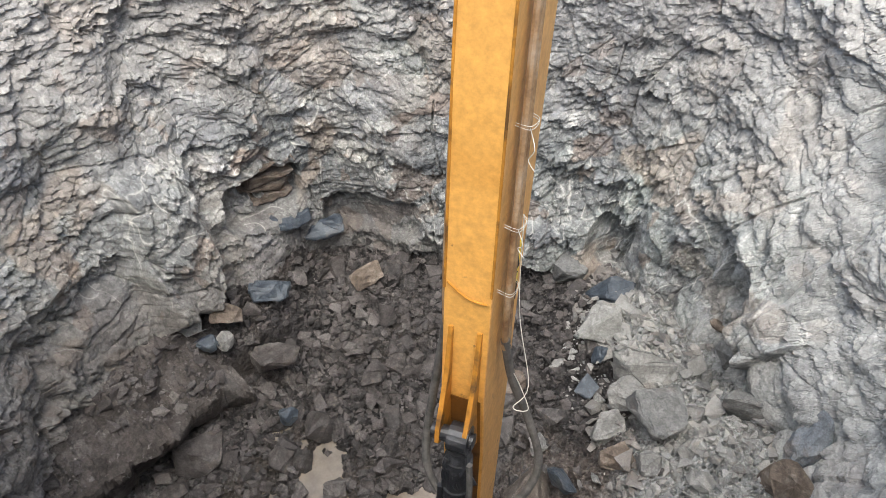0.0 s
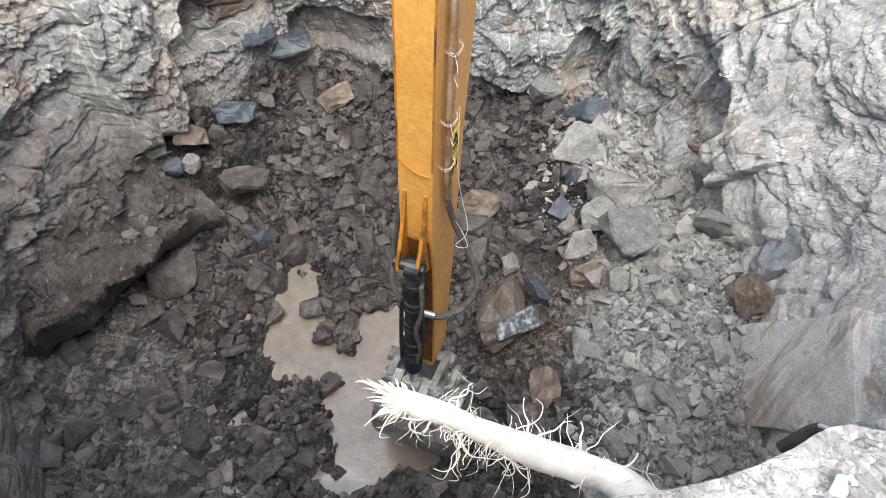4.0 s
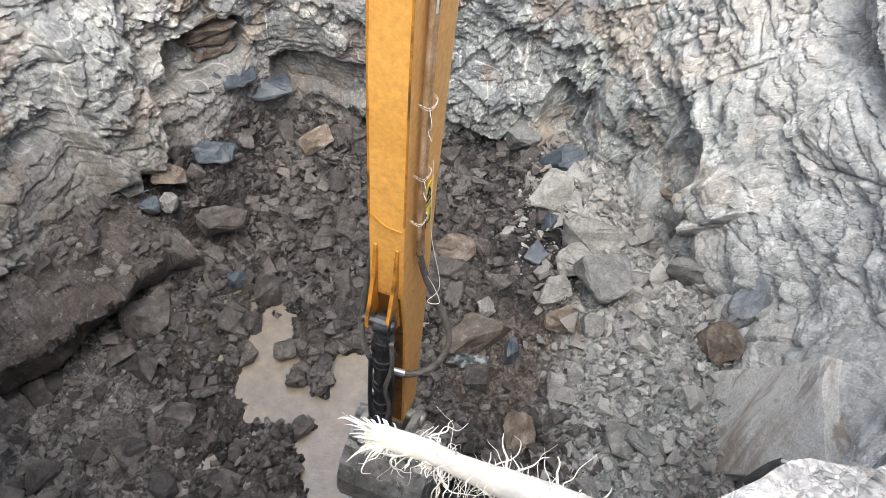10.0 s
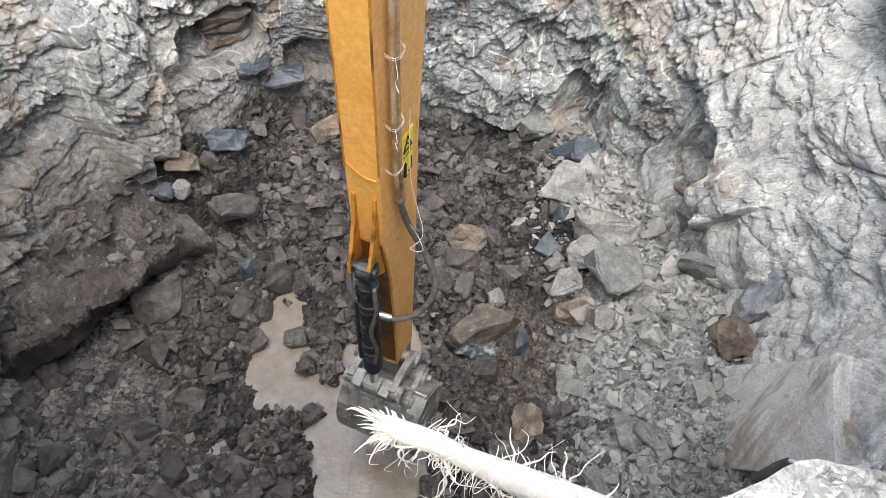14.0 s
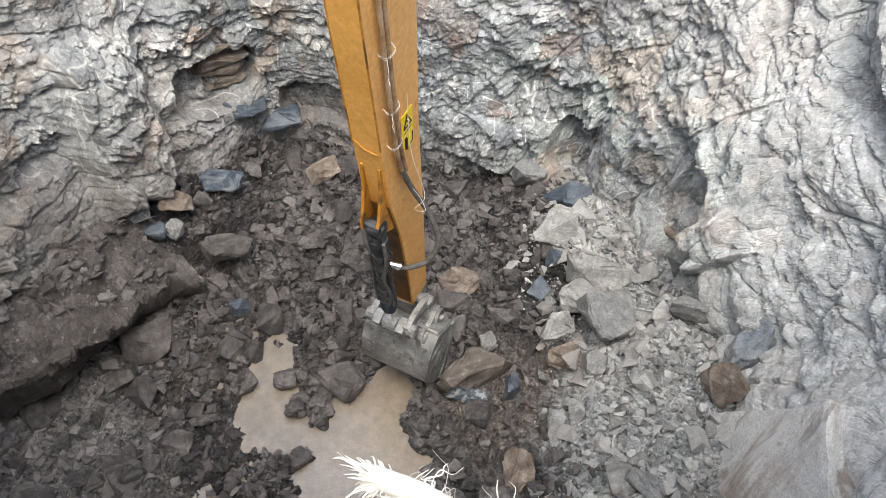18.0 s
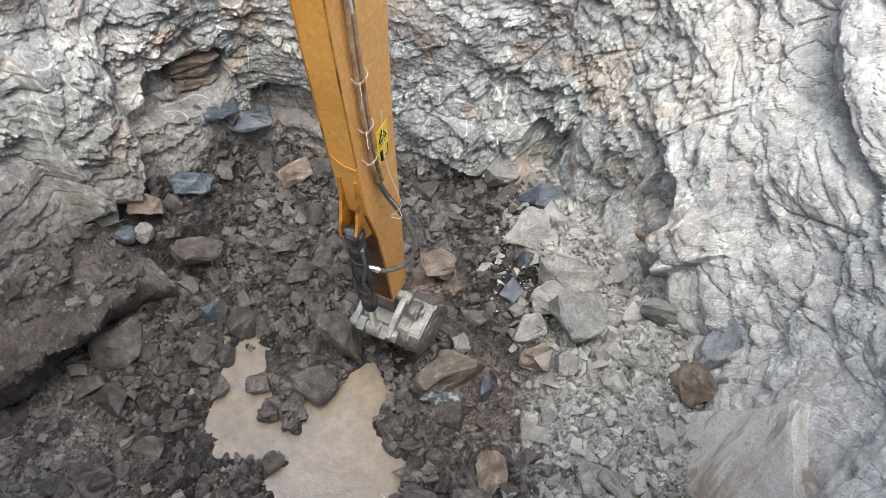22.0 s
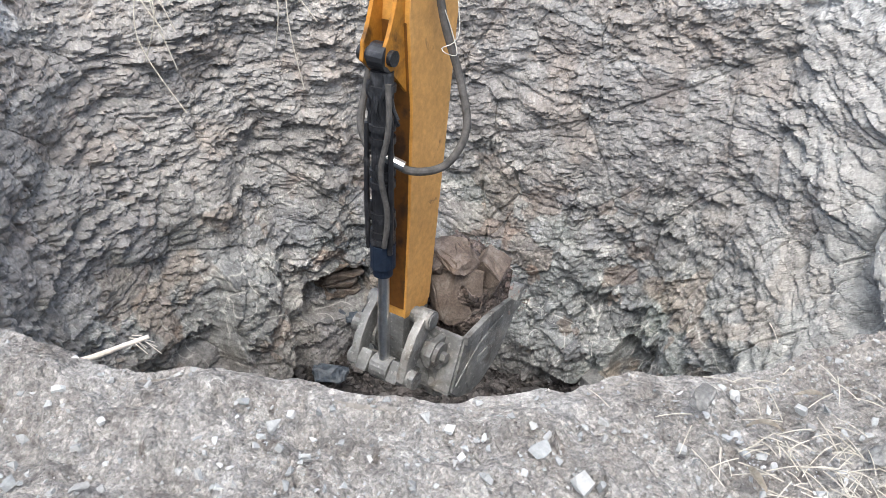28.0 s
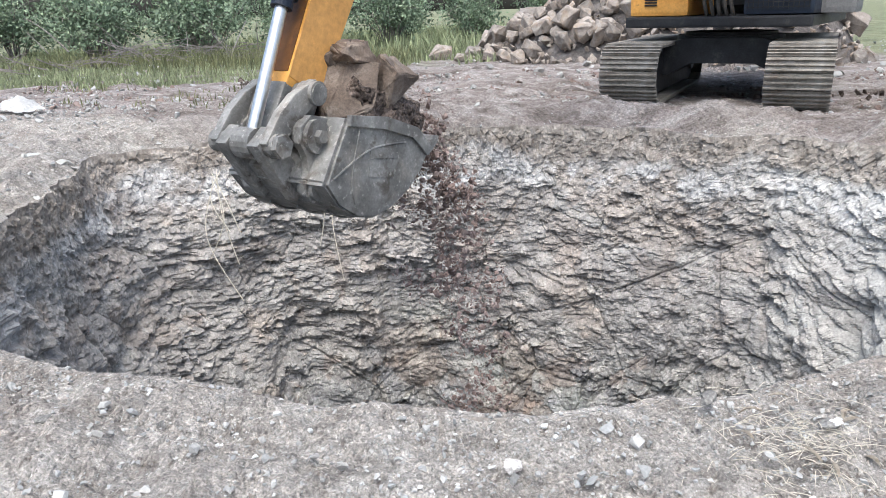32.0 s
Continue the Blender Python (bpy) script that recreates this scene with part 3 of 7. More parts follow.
# bearing from the middle of the pit, and the wall's distance at the rim, half way down and at the foot
OUTLINE = np.array([
    (0, 4.1, 3.6, 2.95), (28, 4.05, 3.3, 2.8), (43, 4.05, 3.2, 2.8), (60, 3.65, 3.12, 2.85), (75, 3.68, 3.0, 2.82), (90, 3.68, 2.97, 2.78),
    (105, 3.42, 3.05, 2.9), (118, 3.5, 3.4, 3.15), (130, 3.7, 3.25, 2.95), (140, 4.0, 3.5, 2.85), (150, 4.25, 3.4, 2.8), (162, 4.45, 3.55, 3.05),
    (178, 3.75, 3.42, 3.2), (196, 3.35, 3.28, 3.2), (215, 3.3, 3.4, 3.3), (230, 3.27, 3.5, 3.2), (243, 3.25, 3.5, 3.2), (252, 3.13, 3.4, 3.2), (260, 3.03, 3.35, 3.1),
    (269, 3.03, 3.3, 3.1), (274, 2.99, 3.3, 3.1), (278, 3.0, 3.3, 3.1), (281.5, 3.03, 3.3, 3.1), (284.5, 3.02, 3.3, 3.1), (288, 3.015, 3.3, 3.1), (291.5, 2.97, 3.3, 3.1), (295, 2.99, 3.3, 3.1), (299, 2.98, 3.3, 3.1), (304, 2.95, 3.3, 3.1),
    (309, 2.98, 3.35, 3.1), (330, 3.5, 3.5, 3.0)])
FOOT, WATER_Z = -6.2, -5.66


def around(deg, column):
    """Smooth distance by bearing."""
    a = np.asarray(deg) % 360
    xs = np.r_[OUTLINE[-2:, 0] - 360, OUTLINE[:, 0], OUTLINE[:2, 0] + 360]
    ys = np.r_[OUTLINE[-2:, column], OUTLINE[:, column], OUTLINE[:2, column]]
    i = np.clip(np.searchsorted(xs, a, "right") - 1, 1, len(xs) - 3)
    t = (a - xs[i]) / (xs[i + 1] - xs[i])
    m0 = (ys[i + 1] - ys[i - 1]) / (xs[i + 1] - xs[i - 1]) * (xs[i + 1] - xs[i])
    m1 = (ys[i + 2] - ys[i]) / (xs[i + 2] - xs[i]) * (xs[i + 1] - xs[i])
    return (2 * t**3 - 3 * t**2 + 1) * ys[i] + (t**3 - 2 * t**2 + t) * m0 + (-2 * t**3 + 3 * t**2) * ys[i + 1] + (t**3 - t**2) * m1


def bearing_point(deg):
    a = np.radians(deg)
    return np.stack([np.cos(a), np.sin(a), 0 * a], -1)


def rim(deg):
    """The rim's distance and height at a bearing, ragged."""
    p = bearing_point(deg)
    near = np.clip(-p[..., 1] * 1.6 - 0.2, 0, 1)
    r = around(deg, 1) + 0.1 * (1 - near) * fbm(p * 7 + 3, 4, 11) + (0.03 - 0.018 * near) * fbm(p * 30, 3, 12) + 0.006 * near * fbm(p * 110, 2, 14)
    z = -0.12 + 0.07 * near + (0.03 - 0.018 * near) * fbm(p * 9, 3, 13)
    return r, z


def ramped(x, a, b):
    t = np.clip((x - a) / (b - a), 0, 1)
    return t * t * (3 - 2 * t)


def puddle(x, y):
    """Below 1 in the water: a narrow arm in the west, joined to the dug pool."""
    out = 9.0
    for px, py, rx, ry in ((-0.82, 3.8, 0.25, 0.52), (0.1, 3.2, 0.56, 0.82), (0.24, 3.92, 0.26, 0.36), (-0.5, 3.42, 0.4, 0.24)):
        out = np.minimum(out, np.hypot((x - px) / rx, (y - py) / ry))
    p = np.stack([x, y, 0 * x], -1)
    return out + 0.3 * fbm(p * 3.4, 4, 23)


def ledge(x, y):
    """Signed distance from the broken edge of the ledge in the west; negative on the ledge."""
    p = np.stack([x, y, 0 * x], -1)
    side = ((x + 2.66) * (4.47 - 3.13) - (y - 3.13) * (-1.79 + 2.66)) / 1.6
    return side + 0.28 + 0.05 * fbm(p * 1.6, 2, 21)


def on_ledge(x, y):
    return ramped(-ledge(x, y), -0.03, 0.05) * ramped(x, -1.3, -1.75) * ramped(y, 2.2, 3.2)


def floor_z(x, y, fine=True):
    """Height of the broken floor: rubble banked against the far and right walls, a ledge on the left, a puddle in the middle."""
    x, y = np.asarray(x, float), np.asarray(y, float)
    p = np.stack([x, y, 0 * x], -1)
    z = -5.6 + 0.3 * ramped(y, 4.8, 6.3) + 0.62 * ramped(x, 0.5, 2.6) * ramped(y, 1.4, 3.2)
    side, up = ledge(x, y), on_ledge(x, y)
    # the ledge: a tilted slab with a second, lower break behind its edge
    second = ramped(-side - 0.42 - 0.12 * vnoise(p * 1.9, 31), 0, 0.05)
    z = z + (0.42 + 0.3 * np.clip(-side, 0, 1.2) * (1 - ramped(y, 4.8, 5.8)) + 0.1 * second + 0.06 * fbm(p * 1.5, 2, 22)) * up
    z = z - 0.2 * (1 - ramped(puddle(x, y), 0.75, 1.1))
    z = z + 0.05 * fbm(p * 2.5, 3, 24)
    if fine:
        k = 1 - 0.5 * up
        z = z + k * (0.07 * facets(p * 6 + 0.3 * fbm(p * 5, 2, 29)[..., None], 30, 1.2) + 0.045 * facets(p * 12 + 0.3 * fbm(p * 6, 2, 25)[..., None], 26, 1.2)) + 0.025 * facets(p * 22, 27, 1.2) + 0.012 * fbm(p * 50, 2, 28)
    return z


def build_wall():
    deg = np.r_[np.linspace(-25, 205, 1450, endpoint=False), np.linspace(205, 335, 110, endpoint=False)]
    rows = 450
    rr, rz = rim(deg)
    s = np.linspace(0, 1, rows) ** 1.0
    z = rz[:, None] + (FOOT - rz[:, None]) * s[None]
    a, b, c = (around(deg, k)[:, None] for k in (1, 2, 3))
    # through the rim, half way (z -2.7) and the foot (z -5.1)
    u, v, w = -0.1, -2.7, -5.1
    r = a * (z - v) * (z - w) / ((u - v) * (u - w)) + b * (z - u) * (z - w) / ((v - u) * (v - w)) + c * (z - u) * (z - v) / ((w - u) * (w - v))
    tuck = 0.04 * ramped(deg, 212, 225) * (1 - ramped(deg, 318, 333))
    r = r + (rr[:, None] - a) * (1 - ramped(s, 0, 0.12))[None] + tuck[:, None]
    arc = np.radians(deg - 54)[:, None] * 3.3 + 0 * z
    # bedding lies level at the back and dips on the right-hand side
    dip = np.radians(np.interp(deg, [-25, 20, 62, 205], [-28, -26, 0, 0]))[:, None] + 0 * z
    u0, v0 = arc * np.cos(dip) - z * np.sin(dip), arc * np.sin(dip) + z * np.cos(dip)
    q = np.stack([u0, v0, 0.25 * r], -1)
    warp = lambda f, a, k: a * np.stack([fbm(q * f, 2, k), fbm(q * f, 2, k + 40), 0 * z], -1)
    q = q + warp(0.8, 0.1, 29)
    # broken, flaky stretches and smooth dust-covered faces
    calm = ramped(fbm(q * (0.9, 1.3, 0.3), 3, 55), -0.32, 0.22)
    east = ramped(-deg, -48, -25)[:, None]
    calm = (0.3 + 0.7 * calm) * (1 - 0.3 * east)
    upper = (1 - ramped(-z, 2.6, 3.6)) * (1 - east)
    big, edge_a, _ = plates(q * (0.95, 1.25, 1), 33, 1.3, 0.2)
    mid, edge_b, own = plates((q + warp(3, 0.06, 75)) * (2.3, 3.3, 1), 35, 1.5, 0.45)
    ragged = warp(9, 0.025, 76)
    small, edge_c, own_small = plates((q + ragged) * (5, 8.5, 1), 37, 1.7, 0.7)
    tiny = plates((q - ragged) * (11, 20, 1), 47, 1.8, 0.8)[0]
    flake = plates((q + 0.5 * ragged) * (24, 40, 1), 57, 1.8, 0.8)[0]
    crack = lambda e, w: np.clip(1 - e / w, 0, 1)
    d = 0.08 * fbm(q * 0.55, 2, 32) + 0.13 * big + 0.04 * crack(edge_a, 0.05)
    d = d * (1 - 0.25 * upper) + 0.12 * mid * (1 - 0.3 * upper + 0.4 * east) + 0.03 * crack(edge_b, 0.05) * ramped(vnoise(q * 1.7, 92), -0.1, 0.3)
    # long slabs that dip towards the south on the eastern side
    slabs, edge_s, _ = plates((q + warp(1.6, 0.03, 71)) * (0.7, 2.2, 1), 61, 1.6, 0.9)
    d = d + east * (0.09 + 0.13 * slabs + 0.03 * crack(edge_s, 0.05))
    # upright grooves left by the bucket's teeth
    teeth = ramped(vnoise(np.stack([arc * 1.1, z * 0.8, 0 * z], -1), 83), 0.05, 0.4) * (1 - ramped(-z, 3.2, 4.0)) * (1 - east)
    d = d + 0.02 * teeth * vnoise(np.stack([arc * 15 + 0.8 * vnoise(q * 2, 84), z * 0.9, 0 * z], -1), 85)
    # the plates that stand proud are smooth faces, those between them are shattered
    calm = calm * (0.22 + 0.78 * ramped(mid + 0.5 * vnoise(q * 3.1, 66), -0.3, -0.05))
    calm = np.maximum(calm, 0.5 * upper * ramped(fbm(q * 1.3, 2, 58), -0.4, 0.1))
    d = d + (1 - 0.1 * east) * (0.3 + 0.7 * calm) * (0.066 * small + 0.024 * crack(edge_c, 0.06)) + (1 - 0.35 * east) * (calm * (0.05 * tiny + 0.03 * flake) + (1 - calm) * (0.009 * tiny + 0.007 * flake))
    d = d * (1 - 0.25 * ramped(s, 0.1, 0.0)[None])
    # blocks that stand out: the pillar beside the rusty recess, the wedge below the brown hollow, the nose over the slab
    for az, z0, wide, high, turn, out in ((151.5, -4.05, 0.42, 0.72, -12, 0.26), (22, -4.2, 0.2, 0.4, -28, 0.16), (38, -3.6, 0.5, 0.22, -38, 0.06), (52, -3.7, 0.7, 0.3, -40, 0.05), (168, -4.45, 0.7, 0.4, 8, 0.2), (70, -4.75, 0.5, 0.3, 0, 0.16)):
        gx, gz = np.radians(deg[:, None] - az) * 3.1 + 0.08 * vnoise(q * 3, 62), z - z0 + 0.08 * vnoise(q * 3, 63)
        c0, s0 = math.cos(radians(turn)), math.sin(radians(turn))
        e = np.maximum(np.abs(gx * c0 - gz * s0) / wide, np.abs(gx * s0 + gz * c0) / high)
        d = d - out * (1 - ramped(e, 0.74, 1.06)) * (1 - 0.35 * (gz / high))
    # recesses: under the overhangs of the far left wall and beside the wedge on the right
    for az, z0, wide, high, deep in ((131, -4.2, 0.42, 0.24, 0.3), (110, -4.78, 0.5, 0.24, 0.2), (32, -4.12, 0.2, 0.3, 0.16), (59, -4.6, 0.2, 0.3, 0.2), (158, -4.95, 0.6, 0.16, 0.22)):
        e = np.abs((deg[:, None] - az) * 0.052 / wide) ** 4 + np.abs((z - z0) / high) ** 4
        d = d + deep * (1 - ramped(e + 0.4 * vnoise(q * 4, 57), 0.6, 1.3))
    quiet = np.interp(deg, [-25, 0, 200, 222], [0.85, 1, 1, 0.35])[:, None] * np.where(deg > 222, 0.35, 1)[:, None]
    chips = 0.03 * facets(q * (9, 9, 0.3), 58, 1.6) + 0.018 * facets(q * (24, 24, 0.3), 59, 1.6)
    r = r + quiet * (d * ramped(s, 0.0, 0.2)[None] + chips * ramped(s, 0.0, 0.01)[None] * (1 - ramped(s, 0.1, 0.22))[None])
    zz = z + 0.012 * fbm(q * (2.6, 4.6, 0.3), 2, 40) * ramped(s, 0.02, 0.1)[None]
    cell = np.stack(np.broadcast_arrays(np.arange(len(deg))[:, None], np.arange(rows)[None], 0 * z), -1)
    A = np.radians(deg)[:, None] + np.where(s > 0.004, 0.0002, 0)[None] * (rnd3(cell, 77) - 0.5)
    zz = zz + 0.0015 * (rnd3(cell, 78) - 0.5) * ramped(s, 0.0, 0.01)[None]
    verts = np.stack([PIT[0] + r * np.cos(A), PIT[1] + r * np.sin(A), zz], -1).reshape(-1, 3)
    me = array_mesh("pit_wall", verts, grid_faces(len(deg), rows, True))
    for name, value in (("plate", own), ("shard", own_small)):
        me.attributes.new(name, "FLOAT", "POINT").data.foreach_set("value", np.ascontiguousarray(value.reshape(-1), np.float32))
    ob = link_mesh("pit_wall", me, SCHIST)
    return tagged(ob, "ragged grey-green schist wall of an excavated pit", "rock wall", kind="structure")


def ground_z(x, y):
    p = np.stack([x, y, 0 * x], -1)
    sag = -0.13 * np.exp(-(((x - 2.45) / 2.6) ** 4 + ((y - 10.7) / 2.6) ** 4))
    return 0.05 * fbm(p * 0.5, 3, 41) + 0.03 * fbm(p * 2.2, 3, 42) + sag


def build_ground():
    deg = np.r_[np.linspace(-25, 205, 430, endpoint=False), np.linspace(205, 335, 540, endpoint=False)]
    rr, rz = rim(deg)
    off = np.r_[np.linspace(0, 3.2, 130), np.linspace(3.25, 9.0, 70), 9.0 + np.geomspace(0.12, 900, 44)]
    A = np.radians(deg)[:, None]
    r = rr[:, None] + off[None]
    x, y = PIT[0] + r * np.cos(A), PIT[1] + r * np.sin(A)
    p = np.stack([x, y, 0 * x], -1)
    k = ramped(off, 0, 0.35)[None]
    lump = 0.035 * fbm(p * 5, 3, 43) + 0.014 * facets(p * 14, 44, 1.0) + 0.012 * facets(p * 32, 47, 1.2) + 0.01 * fbm(p * 40, 2, 45)
    lump = lump * (1 - ramped(off, 1.6, 3.4))[None]
    # ruts and clods of the yard round the far side
    yard = ramped(off, 0.3, 1.2) * (1 - ramped(off, 7.0, 9.5))
    lump = lump + yard[None] * np.clip(np.sin(A) + 0.3, 0, 1) * (0.05 * fbm(p * (1.2, 3.2, 1), 3, 48) + 0.05 * facets(p * (4, 7, 1), 49, 1.2) * ramped(fbm(p * 0.8, 2, 50), -0.2, 0.3))
    # low spoil bank along the far and left rim
    bank = 0.12 * np.exp(-((off[None] - 0.5) / 0.35) ** 2) * np.clip(np.sin(A) + 0.2, 0, 1) * (0.6 + fbm(p * 1.3, 2, 46))
    z = rz[:, None] * (1 - k) + (ground_z(x, y) + bank) * k + lump * ramped(off, -0.02, 0.08)[None]
    # the crust hangs a hand's width down into the pit
    lip = np.stack([PIT[0] + (rr + 0.02) * np.cos(A[:, 0]), PIT[1] + (rr + 0.02) * np.sin(A[:, 0]), rz - 0.16], -1)
    x, y, z = (np.concatenate([lip[:, k : k + 1], v], 1) for k, v in enumerate((x, y, z)))
    off = np.r_[0.0, off]
    ob = link_mesh("ground", array_mesh("ground", np.stack([x, y, z], -1).reshape(-1, 3), grid_faces(len(deg), len(off), True)), GROUND_MAT)
    return tagged(ob, "trampled pale grey ground of crushed stone and soil", "ground", kind="structure")


def build_ledge():
    """A long tilted slab of rock that breaks off with a sharp, undercut edge."""
    n = 150
    along = np.linspace(-0.04, 1.06, n)
    # profile: distance behind the edge and height over it
    prof = np.array([(0.5, -0.5), (0.3, -0.46), (0.16, -0.44), (0.1, -0.36), (0.06, -0.26), (0.02, -0.16), (-0.01, -0.08), (-0.02, -0.02), (0.0, 0.02), (0.03, 0.035), (0.07, 0.045)] + [(0.1 + 0.032 * k, 0.05 + 0.012 * k) for k in range(32)])
    a, w = np.meshgrid(along, prof[:, 0], indexing="ij")
    h = np.broadcast_to(prof[:, 1], a.shape)
    ex, ey = -2.78 + 1.06 * a, 2.95 + 1.63 * a
    wob = 0.07 * fbm(np.stack([a * 4, 0 * a, 0 * a], -1), 3, 95) + 0.04 * facets(np.stack([a * 9, 0 * a, 0 * a], -1), 96, 0.8)
    x, y = ex - 0.84 * (w + wob), ey + 0.545 * (w + wob)
    p = np.stack([x, y, h], -1)
    top = np.clip(w / 0.1, 0, 1)
    second = 0.1 * ramped(w + 0.2 * vnoise(p * 1.9, 31), 0.42, 0.47) - 0.07 * ramped(w + 0.3 * vnoise(p * 1.3, 33), 0.72, 0.78)
    z = -5.0 + h + second + 0.1 * fbm(p * 1.4, 2, 97) - 0.16 * (1 - ramped(a, 0.0, 0.12)) - 0.3 * ramped(a, 0.9, 1.06)
    push = 0.09 * plates(np.stack([x * 1.7 + y, y * 1.7 - x, 0 * x], -1) * 0.9, 98, 1.4, 0.2)[0] + 0.04 * plates(np.stack([x + y, y - x, 0 * x], -1) * 3.1, 94, 1.4, 0.3)[0] + 0.025 * facets(p * 10, 99, 1.3) + 0.015 * facets(p * 24, 100, 1.3)
    z = z + push * top
    x, y = x + 0.84 * push * (1 - top), y - 0.545 * push * (1 - top)
    at = np.stack([x, y, z], -1)
    ob = link_mesh("rock_ledge", array_mesh("rock_ledge", at[:, 8:].reshape(-1, 3), grid_faces(n, len(prof) - 8)), LEDGE_ROCK)
    link_mesh("broken_edge", array_mesh("broken_edge", at[:, :9].reshape(-1, 3), grid_faces(n, 9)), LEDGE_ROCK, ob, "steep undercut broken edge")
    tagged(ob, "long dark brown rock ledge with an undercut broken edge", "rock ledge")
    return np.stack([x, y, z], -1)[4:-14, 11:].reshape(-1, 3)


def build_floor():
    xs, ys = np.linspace(-3.7, 3.8, 420), np.linspace(1.0, 7.2, 345)
    x, y = np.meshgrid(xs, ys, indexing="ij")
    ob = link_mesh("pit_floor", array_mesh("pit_floor", np.stack([x, y, floor_z(x, y)], -1).reshape(-1, 3), grid_faces(len(xs), len(ys))), MUD)
    tagged(ob, "dark damp soil floor of the pit", "ground", kind="structure")
    n = 60
    xs, ys = np.linspace(-1.6, 1.0, n), np.linspace(2.0, 4.6, n)
    x, y = np.meshgrid(xs, ys, indexing="ij")
    z = WATER_Z + 0.004 * fbm(np.stack([x, y, 0 * x], -1) * 5, 2, 51)
    ob = smooth(link_mesh("water", array_mesh("water", np.stack([x, y, z], -1).reshape(-1, 3), grid_faces(n, n)), WATER))
    tagged(ob, "shallow puddle of muddy brown water", "water", kind="structure")


build_wall()
build_ground()
build_floor()
LEDGE_TOP = build_ledge()


# ---- stones ----
def stone_bm(seed, sx=1.0, sy=0.75, sz=0.55, n=13, detail=0):
    """An angular broken stone about one unit long."""
    rng = random.Random(seed)
    bm = bmesh.new()
    for _ in range(n):
        v = Vector((rng.uniform(-1, 1), rng.uniform(-1, 1), rng.uniform(-1, 1)))
        k = max(abs(v.x), abs(v.y), abs(v.z))
        v *= rng.uniform(0.82, 1.0) / k
        bm.verts.new((v.x * sx / 2, v.y * sy / 2, v.z * sz / 2))
    out = bmesh.ops.convex_hull(bm, input=list(bm.verts))
    bmesh.ops.delete(bm, geom=[g for g in out["geom_interior"] if isinstance(g, bmesh.types.BMVert)], context="VERTS")
    bmesh.ops.dissolve_limit(bm, angle_limit=radians(14), verts=list(bm.verts), edges=list(bm.edges))
    bmesh.ops.triangulate(bm, faces=list(bm.faces))
    if detail:
        bmesh.ops.bevel(bm, geom=list(bm.edges), offset=0.025, segments=1, affect="EDGES", profile=0.6)
        bmesh.ops.triangulate(bm, faces=list(bm.faces))
        bmesh.ops.subdivide_edges(bm, edges=[e for e in bm.edges if e.calc_length() > 0.12], cuts=detail, use_grid_fill=True)
        bmesh.ops.triangulate(bm, faces=list(bm.faces))
        co = np.array([v.co for v in bm.verts])
        bm.normal_update()
        nn = np.array([v.normal for v in bm.verts])
        off = 0.05 * facets(co * 5 + seed, seed, 1.2) + 0.02 * facets(co * 13 + seed, seed + 3, 1.2)
        for v, c, k, h in zip(bm.verts, co, nn, off):
            v.co = c + k * h
    return bm


def mesh_of(bm, name):
    me = bpy.data.meshes.new(name)
    bmesh.ops.recalc_face_normals(bm, faces=bm.faces)
    bm.to_mesh(me)
    bm.free()
    return me


STONES = [mesh_of(stone_bm(100 + i, 1.0, random.Random(i).uniform(0.55, 0.95), random.Random(i + 50).uniform(0.28, 0.6), 12), "stone") for i in range(16)]


def scatter(name, mat, places, sizes, rng, tilt=0.5, protrude=0.25):
    """Many small stones joined into one mesh."""
    forms = []
    for me in STONES:
        co = np.zeros(len(me.vertices) * 3, np.float32)
        me.vertices.foreach_get("co", co)
        tri = np.array([list(p.vertices) for p in me.polygons])
        forms.append((co.reshape(-1, 3), tri))
    V, T, base = [], [], 0
    for (x, y, z), s in zip(places, sizes):
        co, tri = forms[rng.integers(len(forms))]
        a, b, c = rng.uniform(0, 6.283), rng.normal(0, tilt), rng.normal(0, tilt)
        ca, sa, cb, sb, cc, sc = math.cos(a), math.sin(a), math.cos(b), math.sin(b), math.cos(c), math.sin(c)
        R = np.array([[ca, -sa, 0], [sa, ca, 0], [0, 0, 1]]) @ np.array([[1, 0, 0], [0, cb, -sb], [0, sb, cb]]) @ np.array([[cc, 0, sc], [0, 1, 0], [-sc, 0, cc]])
        V.append((co * s) @ R.T + (x, y, z + s * protrude * 0.5))
        T.append(tri + base)
        base += len(co)
    return link_mesh(name, array_mesh(name, np.concatenate(V), np.concatenate(T), 3), mat)


def in_pit(x, y, margin=0.0):
    deg = np.degrees(np.arctan2(y - PIT[1], x - PIT[0]))
    return np.hypot(x - PIT[0], y - PIT[1]) < around(deg, 3) + margin


